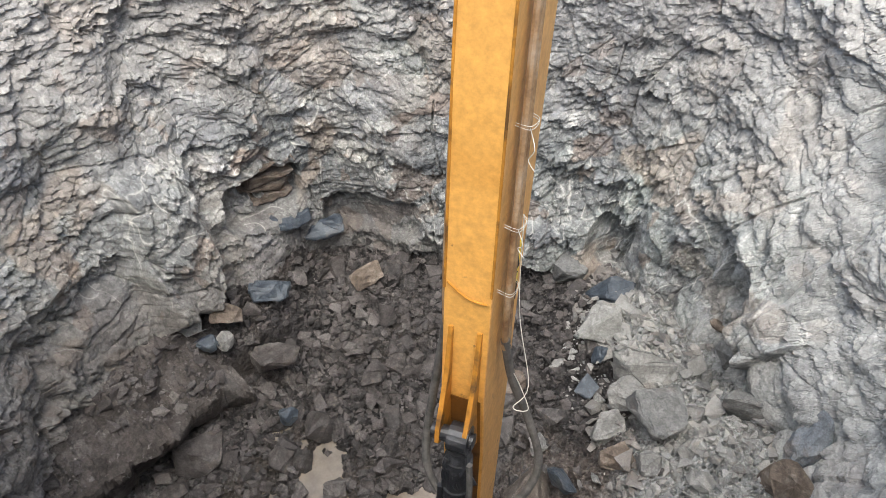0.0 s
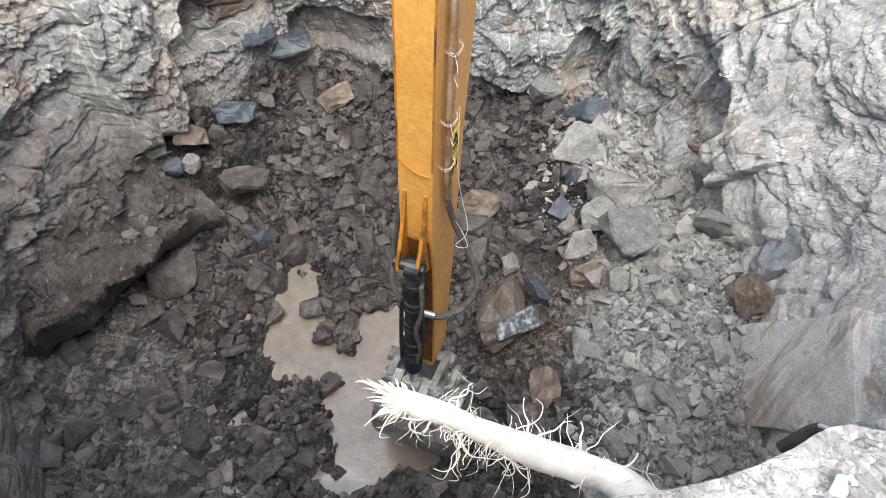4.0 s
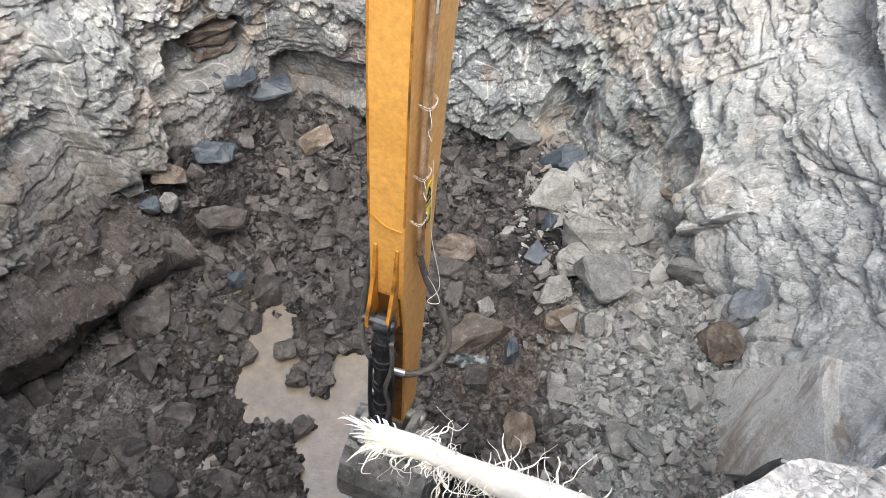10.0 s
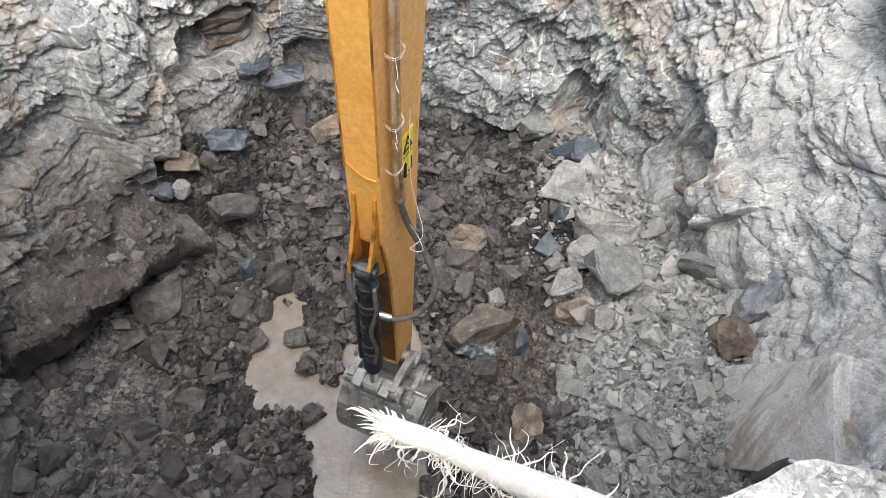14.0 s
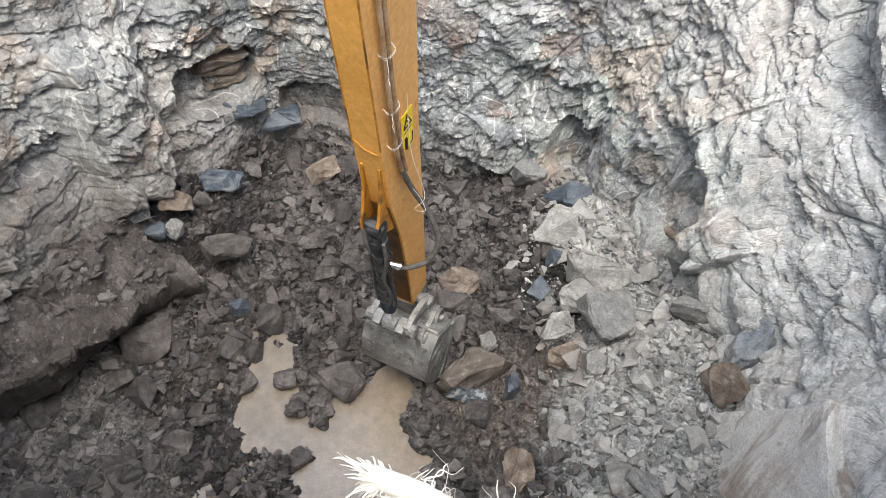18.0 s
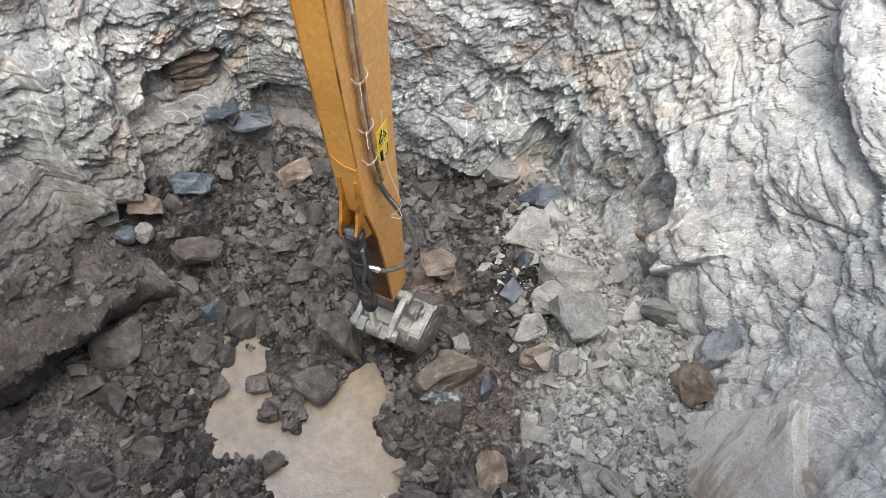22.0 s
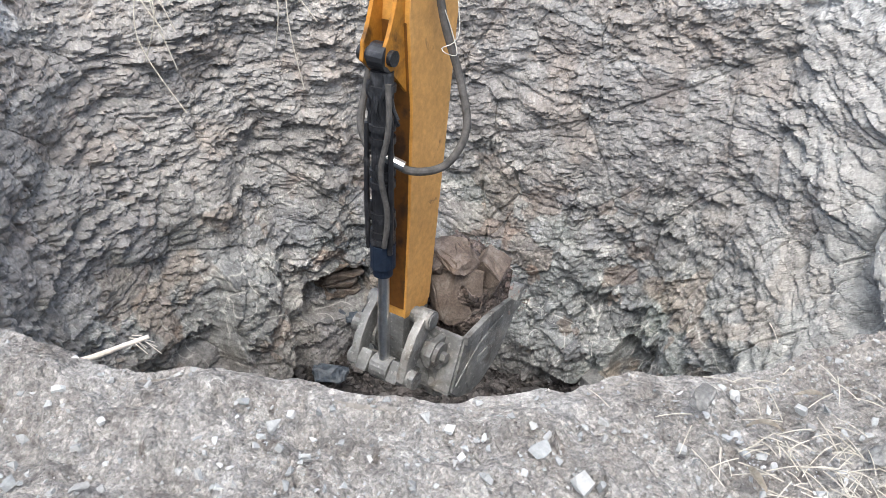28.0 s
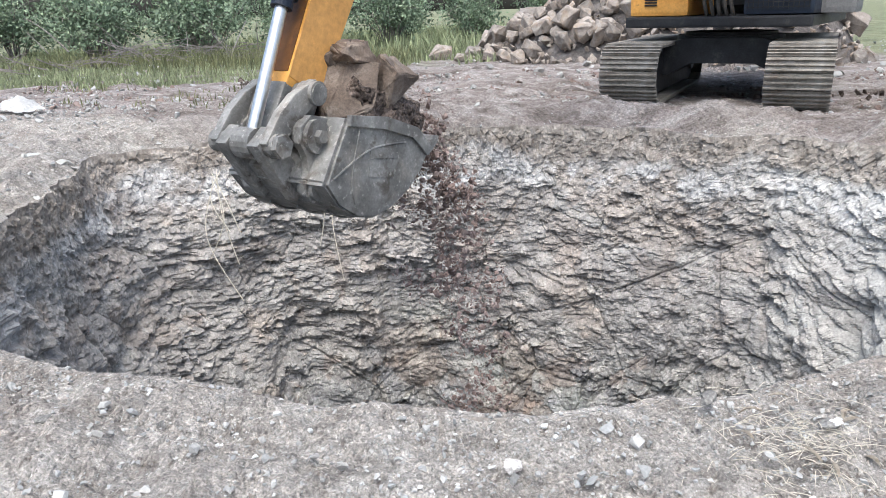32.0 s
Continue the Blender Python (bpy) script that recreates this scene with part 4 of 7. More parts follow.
def rubble():
    rng = np.random.default_rng(5)
    for count, low, power, top in ((22000, 0.022, 2.4, 0.1), (4200, 0.08, 3.4, 0.24)):
        x, y = rng.uniform(-3.5, 3.7, count * 2), rng.uniform(1.4, 7.1, count * 2)
        p = np.stack([x, y, 0 * x], -1)
        wet = puddle(x, y) < 0.98
        swept = (on_ledge(x, y) > 0.2) & (rng.uniform(0, 1, len(x)) < 0.6)
        bare = (fbm(p * 0.9, 2, 61) < -0.35) & (rng.uniform(0, 1, len(x)) < 0.6)
        bare = bare | (np.hypot((x - 1.25) / 0.5, (y - 3.95) / 0.7) < 1) & (rng.uniform(0, 1, len(x)) < 0.75)
        if low > 0.05:
            bare = bare | (0.75 * x + 0.65 * y < 0.9) & (rng.uniform(0, 1, len(x)) < 0.65)
        keep = in_pit(x, y, 0.3) & ~bare & ~swept & ~(wet & (rng.uniform(0, 1, len(x)) < 0.985))
        x, y = x[keep][:count], y[keep][:count]
        size = np.clip(low * (1 + 0.8 * rng.pareto(power, len(x))), low, top)
        z = floor_z(x, y)
        pale = x > 1.75 + 0.4 * fbm(np.stack([x, y, 0 * x], -1), 2, 62) + rng.normal(0, 0.13, len(x))
        # stones in the shaded south-western corner get a lightened colour
        brightened = ~pale & (0.75 * x + 0.65 * y < 0.85 + rng.normal(0, 0.3, len(x)))
        dark = ~pale & ~brightened
        pts = np.stack([x, y, z], -1)
        ob = scatter("rubble", ROCK_RUBBLE, pts[dark], size[dark], rng, 0.5, 0.32)
        tagged(ob, "dark grey-brown broken stone covering the pit floor", "rubble", kind="stuff")
        ob = scatter("rubble", BRIGHTENED_RUBBLE, pts[brightened], size[brightened], rng, 0.5, 0.32)
        tagged(ob, "grey-brown broken stone on the pit floor, coloured lighter in the shaded corner", "rubble", kind="stuff")
        ob = scatter("rubble", PALE_RUBBLE, pts[pale], size[pale], rng, 0.5, 0.32)
        tagged(ob, "pale grey broken stone strewn over the pit floor", "rubble", kind="stuff")


def rubble_on_ledge():
    rng = np.random.default_rng(19)
    n = 1500
    at = LEDGE_TOP[rng.integers(len(LEDGE_TOP), size=n)] + rng.normal(0, 0.015, (n, 3)) * (1, 1, 0)
    at = at[fbm(at * (1.6, 1.6, 0), 2, 64) > -0.15]
    size = np.clip(0.022 * (1 + 0.9 * rng.pareto(1.9, len(at))), 0.022, 0.17)
    ob = scatter("rubble", ROCK_RUBBLE, at, size, rng, 0.35, 0.1)
    tagged(ob, "dark broken stone strewn over the ledge", "rubble", kind="stuff")


# lightened copy of the rubble, brightness painted in for the shaded corner
BRIGHTENED_RUBBLE = material("brightened_rubble", [(0.3, (0.105, 0.096, 0.091)), (0.5, (0.17, 0.158, 0.151)), (0.72, (0.245, 0.23, 0.22))], 5.0, 0.88, 0.5, 80.0, vary="island", amount=0.3)
PALE_RUBBLE = material("pale_rubble", [(0.3, (0.225, 0.222, 0.213)), (0.5, (0.325, 0.323, 0.312)), (0.72, (0.42, 0.418, 0.405))], 5.0, 0.88, 0.5, 80.0, stains=[(0.9, 0.5, 0.62, (0.17, 0.145, 0.13), 0.6)], vary="island", amount=0.2)


def place_stone(name, me, mat, at, size, turn, label, group="", sink=0.3):
    ob = new(name, me)
    ob.matrix_world = pose(*at, *turn) @ Matrix.Diagonal((size, size, size, 1))
    if not me.materials:
        me.materials.append(mat)
    return tagged(ob, label, "rock", group)


def loose_stones():
    """About two hundred and fifty stones big enough to pick up one by one."""
    rng = random.Random(9)
    dark = [m.copy() for m in STONES[:8]]
    pale = [m.copy() for m in STONES[8:]]
    for group, mat in ((dark, ROCK_DARK), (pale, ROCK_PALE)):
        for me in group:
            me.materials.clear()
            me.materials.append(mat)
    n = 0
    while n < 290:
        x, y = rng.uniform(-3.1, 3.3), rng.uniform(1.9, 6.6)
        if not in_pit(x, y, 0.05) or float(puddle(np.array(x), np.array(y))) < 1.0 or float(on_ledge(np.array(x), np.array(y))) > 0.2 and n % 4:
            continue
        s = min(0.1 + 0.1 * (rng.paretovariate(2.6) - 1) + 0.03, 0.36)
        light = x > 1.75 + rng.uniform(-0.4, 0.4)
        ob = new("stone", rng.choice(pale if light else dark))
        z = float(floor_z(x, y, False))
        ob.matrix_world = pose(x, y, z + 0.1 * s, rng.gauss(0, 22), rng.gauss(0, 22), rng.uniform(0, 360)) @ Matrix.Diagonal((s, s, s, 1))
        tagged(ob, "pale grey angular stone lying on the rubble" if light else "dark brown angular stone lying on the pit floor", "rock", "loose stones in the pit")
        n += 1


# ---- the excavator ----
MACHINE = (2.45, 10.5)
STICK, BOOM, FOOT_R, FOOT_Z = 4.66, 6.76, 0.54, 1.61
U_PIN, LINK, ARM_LINK, TOP_PIN, BUCKET_ARM = (0.01, 0.2), 0.33, 0.265, (0.36, 1.6), 0.236
excavator = empty("excavator", (*MACHINE, 0))
tagged(excavator, "worn orange-yellow crawler excavator digging at the edge of the pit", "excavator")


def undercarriage():
    turn = pose(0, 0, -0.12, 0, 0, -13)
    for s, nm in ((-1, "track_left"), (1, "track_right")):
        cx, half, rad, wide = s * 1.0, 1.5, 0.35, 0.74
        bm = bmesh.new()
        outline = []
        for k in range(9):
            a = math.pi / 2 + math.pi * k / 8
            outline.append((-half + 0.3 * math.cos(a), 0.43 + 0.3 * math.sin(a)))
        for k in range(9):
            a = -math.pi / 2 + math.pi * k / 8
            outline.append((half + 0.3 * math.cos(a), 0.43 + 0.3 * math.sin(a)))
        plate(bm, outline, cx - 0.22, cx + 0.22, 0.02)
        frame_ob = part("track_frame", bm, DARK_PAINT, excavator)
        frame_ob.matrix_local = turn
        shoe = bmesh.new()
        box(shoe, (wide, 0.185, 0.03), (0, 0, 0), 0.006)
        for yy in (-0.075, -0.01, 0.055):
            box(shoe, (wide, 0.022, 0.035), (0, yy, 0.028), 0.005)
        me = mesh_of(shoe, "track_shoe")
        length = 4 * half + 2 * math.pi * rad
        count = round(length / 0.195)
        for i in range(count):
            d = length * i / count
            if d < 2 * half:
                y, z, a = -half + d, 0.43 + rad, 0
            elif d < 2 * half + math.pi * rad:
                q = (d - 2 * half) / rad
                y, z, a = half + rad * math.sin(q), 0.43 + rad * math.cos(q), -q
            elif d < 4 * half + math.pi * rad:
                y, z, a = half - (d - 2 * half - math.pi * rad), 0.43 - rad, math.pi
            else:
                q = (d - 4 * half - math.pi * rad) / rad
                y, z, a = -half - rad * math.sin(q), 0.43 - rad * math.cos(q), math.pi - q
            ob = link_mesh("track_shoe", me, TRACK_MAT, excavator)
            ob.matrix_local = turn @ pose(cx, y, z, math.degrees(a), 0, 0)
        for yy in (-half, half):
            bm = bmesh.new()
            rod(bm, (cx - 0.2, yy, 0.43), (cx + 0.2, yy, 0.43), 0.33, 28)
            rod(bm, (cx - 0.26, yy, 0.43), (cx + 0.26, yy, 0.43), 0.16, 20)
            ob = part("track_wheel", bm, TRACK_MAT, excavator)
            ob.matrix_local = turn
    bm = bmesh.new()
    # arched cross member between the tracks
    arch = [(-0.85, 0.3), (-0.85, 0.74), (-0.45, 0.84), (0.45, 0.84), (0.85, 0.74), (0.85, 0.3), (0.66, 0.36), (0.42, 0.52), (-0.42, 0.52), (-0.66, 0.36)]
    plate(bm, arch, -0.75, 0.75, 0.02)
    ob = part("cross_member", bm, DARK_PAINT, excavator)
    ob.matrix_local = turn @ pose(0, 0, 0.02, 0, 0, 90)
    bm = bmesh.new()
    rod(bm, (0, 0, 0.64), (0, 0, 0.8), 0.62, 40)
    rod(bm, (0, 0, 0.7), (0, 0, 0.76), 0.72, 40)
    part("slew_ring", bm, DARK_PAINT, excavator)


def upper():
    """The house: its front points to -y before the swing is set."""
    house = empty("house")
    house.parent = excavator
    bm = bmesh.new()
    box(bm, (2.8, 3.9, 0.14), (0, 0.7, 1.2), 0.03)
    part("deck", bm, DARK_PAINT, house)
    bm = bmesh.new()
    box(bm, (0.95, 1.5, 0.62), (-0.92, -0.35, 1.585), 0.06)
    part("tool_box", bm, YELLOW, house, "orange-yellow side cover with a black grille")
    bm = bmesh.new()
    for k in range(4):
        box(bm, (0.2, 0.02, 0.022), (-1.05, -1.105, 1.42 + 0.035 * k), 0.004)
    part("grille", bm, INK, house)
    bm = bmesh.new()
    box(bm, (2.75, 2.0, 0.95), (0, 1.5, 1.86), 0.1)
    part("engine_cover", bm, DARK_PAINT, house)
    bm = bmesh.new()
    box(bm, (2.8, 0.6, 1.1), (0, 2.55, 1.75), 0.2)
    part("counterweight", bm, GREY_PAINT, house)
    # cab: sills, posts, roof and panes
    cab = (0.9, -0.35)
    bm = bmesh.new()
    box(bm, (0.98, 1.7, 0.5), (cab[0], cab[1], 1.53), 0.05)
    part("cab_sill", bm, NAVY, house, "dark lower cab panel with wire mesh")
    for sx in (-0.46, 0.46):
        for sy in (-0.8, 0.1, 0.8):
            bm = bmesh.new()
            box(bm, (0.07, 0.07, 1.3), (cab[0] + sx, cab[1] + sy, 2.4), 0.015)
            part("cab_post", bm, YELLOW, house)
    bm = bmesh.new()
    box(bm, (1.02, 1.75, 0.12), (cab[0], cab[1], 3.08), 0.05)
    part("cab_roof", bm, YELLOW, house)
    bm = bmesh.new()
    box(bm, (0.86, 1.55, 1.2), (cab[0], cab[1], 2.42), 0.01)
    part("cab_glass", bm, DARK_PAINT, house, "dark tinted cab windows")
    bm = bmesh.new()
    for k in range(13):
        box(bm, (0.012, 0.012, 0.36), (cab[0] - 0.42 + 0.07 * k, cab[1] - 0.866, 1.53), 0)
    for k in range(6):
        box(bm, (0.88, 0.012, 0.012), (cab[0], cab[1] - 0.87, 1.37 + 0.06 * k), 0)
    part("mesh_guard", bm, DARK_PAINT, house)
    bm = bmesh.new()
    for sx in (-0.3, 0.3):
        plate(bm, [(-0.9, 1.36), (-0.95, 1.95), (-0.5, 2.0), (0.2, 1.36)], sx - 0.04, sx + 0.04, 0.01)
    part("boom_bracket", bm, DARK_PAINT, house)
    for k in range(5):
        bm = bmesh.new()
        x0 = -0.2 + 0.1 * k
        tube(bm, [(x0, -0.6, 1.22), (x0 + 0.03, -1.0, 1.28), (x0, -1.12, 1.5), (x0, -0.95, 1.9)], 0.03, 8)
        part("oil_hose", bm, RUBBER, house)
    bm = bmesh.new()
    box(bm, (0.5, 0.9, 0.5), (1.62, -0.1, 1.52), 0.08)
    part("step_cover", bm, GREY_PAINT, house)
    return house


def build_boom():
    """Foot pin at the origin, tip pin at z = BOOM; +y is the upper side."""
    bm = bmesh.new()
    side = [(-0.2, -0.15), (0.22, -0.18), (0.68, 1.4), (0.88, 2.7), (0.78, 3.8), (0.46, 5.3), (0.18, 6.7), (-0.12, 6.93), (-0.2, 6.65), (-0.1, 5.3), (0.1, 3.8), (0.12, 2.7), (-0.1, 1.4)]
    plate(bm, side, -0.2, 0.2, 0.015)
    ob = part("boom", bm, YELLOW, excavator, "long orange-yellow boom")
    for sx in (-0.36, 0.36):
        bm = bmesh.new()
        rod(bm, (sx, -0.25, 1.3), (sx, 0.42, 3.3), 0.09, 18)
        rod(bm, (sx, -0.5, 0.5), (sx, -0.25, 1.3), 0.05, 14)
        part("boom_cylinder", bm, BLACK, ob)
    bm = bmesh.new()
    rod(bm, (0, 0.95, 2.8), (0, 0.72, 5.0), 0.1, 18)
    rod(bm, (0, 0.72, 5.0), (0, 0.5, 6.4), 0.055, 14)
    part("stick_cylinder", bm, BLACK, ob)
    return ob


def build_stick():
    """Bucket pin at the origin, boom pin at z = STICK; +y faces away from the machine. x runs to the machine's right-hand side."""
    near, far = -0.12, 0.06
    mid = 0.5 * (near + far)
    H = 0.12
    edge = {-1: near, 1: far}
    bm = bmesh.new()
    side = [(0.098, 0.2), (0.13, 0.75), (0.19, 1.35), (0.275, 1.75), (0.31, 2.3), (0.35, 3.1), (0.36, 4.0), (0.3, 4.45), (0.12, 4.84), (-0.14, 4.84), (-0.22, 4.5), (-0.25, 4.0), (-0.17, 3.1), (-0.13, 2.2), (-0.14, 1.2), (-0.13, 0.2)]
    plate(bm, side, near, far, 0.012)
    stick = part("stick", bm, YELLOW, excavator, "long orange-yellow stick with worn paint")
    # flank in a slightly duller yellow than the front
    bm = bmesh.new()
    flank = [(y * 0.985, z) for y, z in side if 0.3 < z < 4.7]
    plate(bm, [(0.099, 0.24)] + flank + [(-0.132, 0.24)], near - 0.003, near + 0.002, 0)
    part("flank", bm, FLANK_YELLOW, stick, "flank of the stick in a duller yellow")
    # lower end, scoured to bare steel
    bm = bmesh.new()
    plate(bm, [(0.103, 0.21), (-0.135, 0.21), (-0.135, 0.06), (-0.09, -0.08), (0.07, -0.08), (0.1, 0.06)], near + 0.002, far - 0.002, 0.012)
    part("stick_nose", bm, STEEL, stick, "grey scoured lower end of the stick")
    # scorched and oil-stained strip behind the cylinder
    bm = bmesh.new()
    plate(bm, [(0.102, 0.26), (0.106, 0.26), (0.139, 0.75), (0.199, 1.35), (0.281, 1.74), (0.277, 1.74), (0.195, 1.35), (0.135, 0.75)], near + 0.01, far - 0.012, 0)
    part("oily_strip", bm, OILY, stick, "oil-blackened paint behind the cylinder")
    bm = bmesh.new()
    plate(bm, [(0.2, 1.4), (0.204, 1.4), (0.278, 1.73), (0.274, 1.73)], mid - 0.055, mid + 0.085, 0)
    part("soot_patch", bm, BLACK, stick, "black soot around the cylinder pin")
    # corner welds along the edges
    for sx in (-1, 1):
        bm = bmesh.new()
        tube(bm, [(edge[sx], 0.31, 2.3), (edge[sx], 0.35, 3.2), (edge[sx], 0.36, 4.0)], 0.006, 6)
        part("edge_weld", bm, YELLOW_DIRTY, stick)
    bm = bmesh.new()
    tube(bm, [(far - 0.01, 0.315, 2.33), (mid, 0.319, 2.28), (near + 0.01, 0.318, 2.27)], 0.005, 6)
    part("cross_weld", bm, YELLOW_DIRTY, stick)
    # two long ears that hold the bucket cylinder
    for sx in (-1, 1):
        bm = bmesh.new()
        plate(bm, [(0.27, 2.12), (0.307, 2.12), (0.325, 1.9), (0.37, 1.72), (0.4, 1.65), (0.4, 1.57), (0.35, 1.54), (0.2, 1.42), (0.2, 1.6)], mid + sx * 0.058 - 0.01, mid + sx * 0.058 + 0.01, 0.005)
        part("cylinder_ear", bm, YELLOW_DIRTY, stick)
    bm = bmesh.new()
    rod(bm, (mid - 0.09, *TOP_PIN), (mid + 0.09, *TOP_PIN), 0.035, 16)
    part("cylinder_pin", bm, BLACK, stick)
    # steel pipes down both sides, with twine ties, and the hoses below them
    for sx, top in ((-1, 4.5), (1, 4.5)):
        for k in range(2 if sx < 0 else 1):
            bm = bmesh.new()
            o = 0.035 + 0.045 * k
            tube(bm, [(edge[sx] + sx * 0.03, 0.26 - o, top), (edge[sx] + sx * 0.03, 0.27 - o, 3.2), (edge[sx] + sx * 0.035, 0.24 - o, 2.3), (edge[sx] + sx * 0.035, 0.19 - o, 1.95)], 0.014, 8)
            part("oil_pipe", bm, PIPE, stick)
    bm = bmesh.new()
    tube(bm, [(-H - 0.035, 0.16, 2.0), (-H - 0.07, 0.1, 1.75), (-H - 0.16, 0.06, 1.5), (-H - 0.24, 0.1, 1.3), (-H - 0.2, 0.18, 1.14), (-H - 0.08, 0.28, 1.1), (-0.08, 0.33, 1.15)], 0.019, 10)
    part("oil_hose", bm, RUBBER, stick, "grey rubber hose in a loop")
    bm = bmesh.new()
    rod(bm, (-0.17, 0.3, 1.12), (-0.06, 0.335, 1.155), 0.024, 10)
    part("hose_fitting", bm, CHROME, stick)
    bm = bmesh.new()
    tube(bm, [(far + 0.035, 0.16, 2.0), (far + 0.07, 0.14, 1.7), (far + 0.08, 0.2, 1.4), (far + 0.04, 0.28, 1.25), (0.0, 0.33, 1.15)], 0.019, 10)
    part("oil_hose", bm, RUBBER, stick)
    for z0, loose in ((2.29, 0.0), (2.57, 0.03), (2.95, 0.05), (4.1, 0.06)):
        bm = bmesh.new()
        x0 = -H - 0.035
        for k in range(2):
            tube(bm, [(x0 + 0.03, 0.25, z0 + 0.01 * k), (x0 - 0.025, 0.26, z0 + 0.012 * k), (x0 - 0.03, 0.18, z0 + 0.01 * k), (x0 + 0.02, 0.14, z0 + 0.01 * k)], 0.0012, 5)
        if loose:
            tube(bm, [(x0 - 0.02, 0.25, z0), (x0 - 0.05, 0.29, z0 - loose), (x0 - 0.03, 0.27, z0 - 2 * loose), (x0 - 0.06, 0.3, z0 - 2.4 * loose)], 0.0015, 5)
        part("twine_tie", bm, TWINE, stick, "pale knotted twine")
    bm = bmesh.new()
    tube(bm, [(-H - 0.08, 0.12, 1.8), (-H - 0.12, 0.1, 1.7), (-H - 0.16, 0.12, 1.62), (-H - 0.1, 0.15, 1.64), (-H - 0.14, 0.08, 1.72), (-H - 0.06, 0.08, 2.1), (-H - 0.02, 0.02, 2.5)], 0.002, 6)
    part("twine_tie", bm, TWINE, stick)
    bm = bmesh.new()
    tube(bm, [(-H - 0.03, 0.2, 3.35), (-H - 0.045, 0.24, 3.6), (-H - 0.06, 0.26, 3.8), (-H - 0.12, 0.25, 3.96), (-H - 0.24, 0.2, 4.06), (-H - 0.34, 0.1, 4.2)], 0.011, 10)
    part("oil_hose", bm, TWINE, stick, "pale dusty hose bending away from the stick")
    # warning sign with a triangle and a figure-free arrow
    bm = bmesh.new()
    box(bm, (0.004, 0.13, 0.3), (-H - 0.008, 0.02, 2.2), 0)
    sign = part("warning_sign", bm, SIGN, stick, "yellow warning sign with black pictograms")
    bm = bmesh.new()
    for a, b in (((-0.025, 2.24), (0.065, 2.24)), ((0.065, 2.24), (0.02, 2.325)), ((0.02, 2.325), (-0.025, 2.24))):
        rod(bm, (-H - 0.011, *a), (-H - 0.011, *b), 0.005, 6)
    rod(bm, (-H - 0.011, 0.005, 2.26), (-H - 0.011, 0.033, 2.29), 0.005, 6)
    rod(bm, (-H - 0.011, -0.025, 2.205), (-H - 0.011, 0.065, 2.205), 0.002, 6)
    rod(bm, (-H - 0.011, -0.03, 2.07), (-H - 0.011, -0.03, 2.15), 0.004, 6)
    rod(bm, (-H - 0.011, -0.03, 2.07), (-H - 0.011, 0.005, 2.07), 0.004, 6)
    rod(bm, (-H - 0.011, 0.05, 2.07), (-H - 0.011, 0.05, 2.16), 0.012, 6)
    part("pictogram", bm, INK, sign)
    bm = bmesh.new()
    rod(bm, (-0.25, *U_PIN), (0.16, *U_PIN), 0.045, 18)
    part("link_pin", bm, STEEL, stick)
    bm = bmesh.new()
    rod(bm, (-0.26, 0, 0), (0.26, 0, 0), 0.055, 18)
    part("bucket_pin", bm, STEEL, stick)
    return stick


def build_cylinder():
    """Barrel from its top pin at the origin down along -z, and the rod from its lower pin at the origin up along +z."""
    bm = bmesh.new()
    rod(bm, (0, 0, -0.06), (0, 0, -0.97), 0.052, 22)
    rod(bm, (-0.042, 0, 0), (0.042, 0, 0), 0.062, 18)
    barrel = part("bucket_cylinder", bm, BLACK, excavator, "greasy black hydraulic cylinder")
    for z0 in (-0.12, -0.3, -0.36, -0.52, -0.58, -0.74, -0.84, -0.88):
        bm = bmesh.new()
        rod(bm, (0, 0, z0), (0, 0, z0 - 0.03), 0.062, 22)
        part("clamp_ring", bm, BLACK, barrel)
    bm = bmesh.new()
    rod(bm, (0, 0, -0.92), (0, 0, -1.05), 0.064, 22)
    rod(bm, (0, 0, -1.04), (0, 0, -1.1), 0.05, 22)
    part("gland", bm, NAVY, barrel)
    for sx in (-1, 1):
        bm = bmesh.new()
        tube(bm, [(sx * 0.064, 0.03, -0.3), (sx * 0.07, 0.03, -0.7), (sx * 0.064, 0.03, -0.95)], 0.014, 8)
        part("feed_pipe", bm, BLACK, barrel)
    # grease-caked lumps between the clamps
    rng = random.Random(77)
    bm = bmesh.new()
    for k in range(34):
        a, z0 = rng.uniform(0, 6.28), rng.uniform(-0.9, -0.1)
        c = Vector((0.05 * math.cos(a), 0.05 * math.sin(a), z0))
        tube(bm, [c + Vector((0, 0, 0.05)), c + Vector((0.008 * math.cos(a), 0.008 * math.sin(a), 0)), c - Vector((rng.gauss(0, 0.012), rng.gauss(0, 0.012), 0.05))], rng.uniform(0.008, 0.016), 6)
    part("grease", bm, BLACK, barrel, "lumps of black grease")["kind"] = "stuff"
    bm = bmesh.new()
    tube(bm, [(-0.06, 0.04, -0.1), (-0.075, 0.06, -0.3), (-0.05, 0.085, -0.5), (-0.07, 0.06, -0.72), (-0.05, 0.06, -0.9)], 0.014, 8)
    part("feed_hose", bm, RUBBER, barrel)
    bm = bmesh.new()
    rod(bm, (0, 0, 0.05), (0, 0, 1.05), 0.029, 20)
    rod_ob = part("cylinder_rod", bm, CHROME, excavator, "bright chrome piston rod")
    bm = bmesh.new()
    rod(bm, (-0.055, 0, 0), (0.055, 0, 0), 0.07, 18)
    part("rod_eye", bm, STEEL, rod_ob)
    return barrel, rod_ob


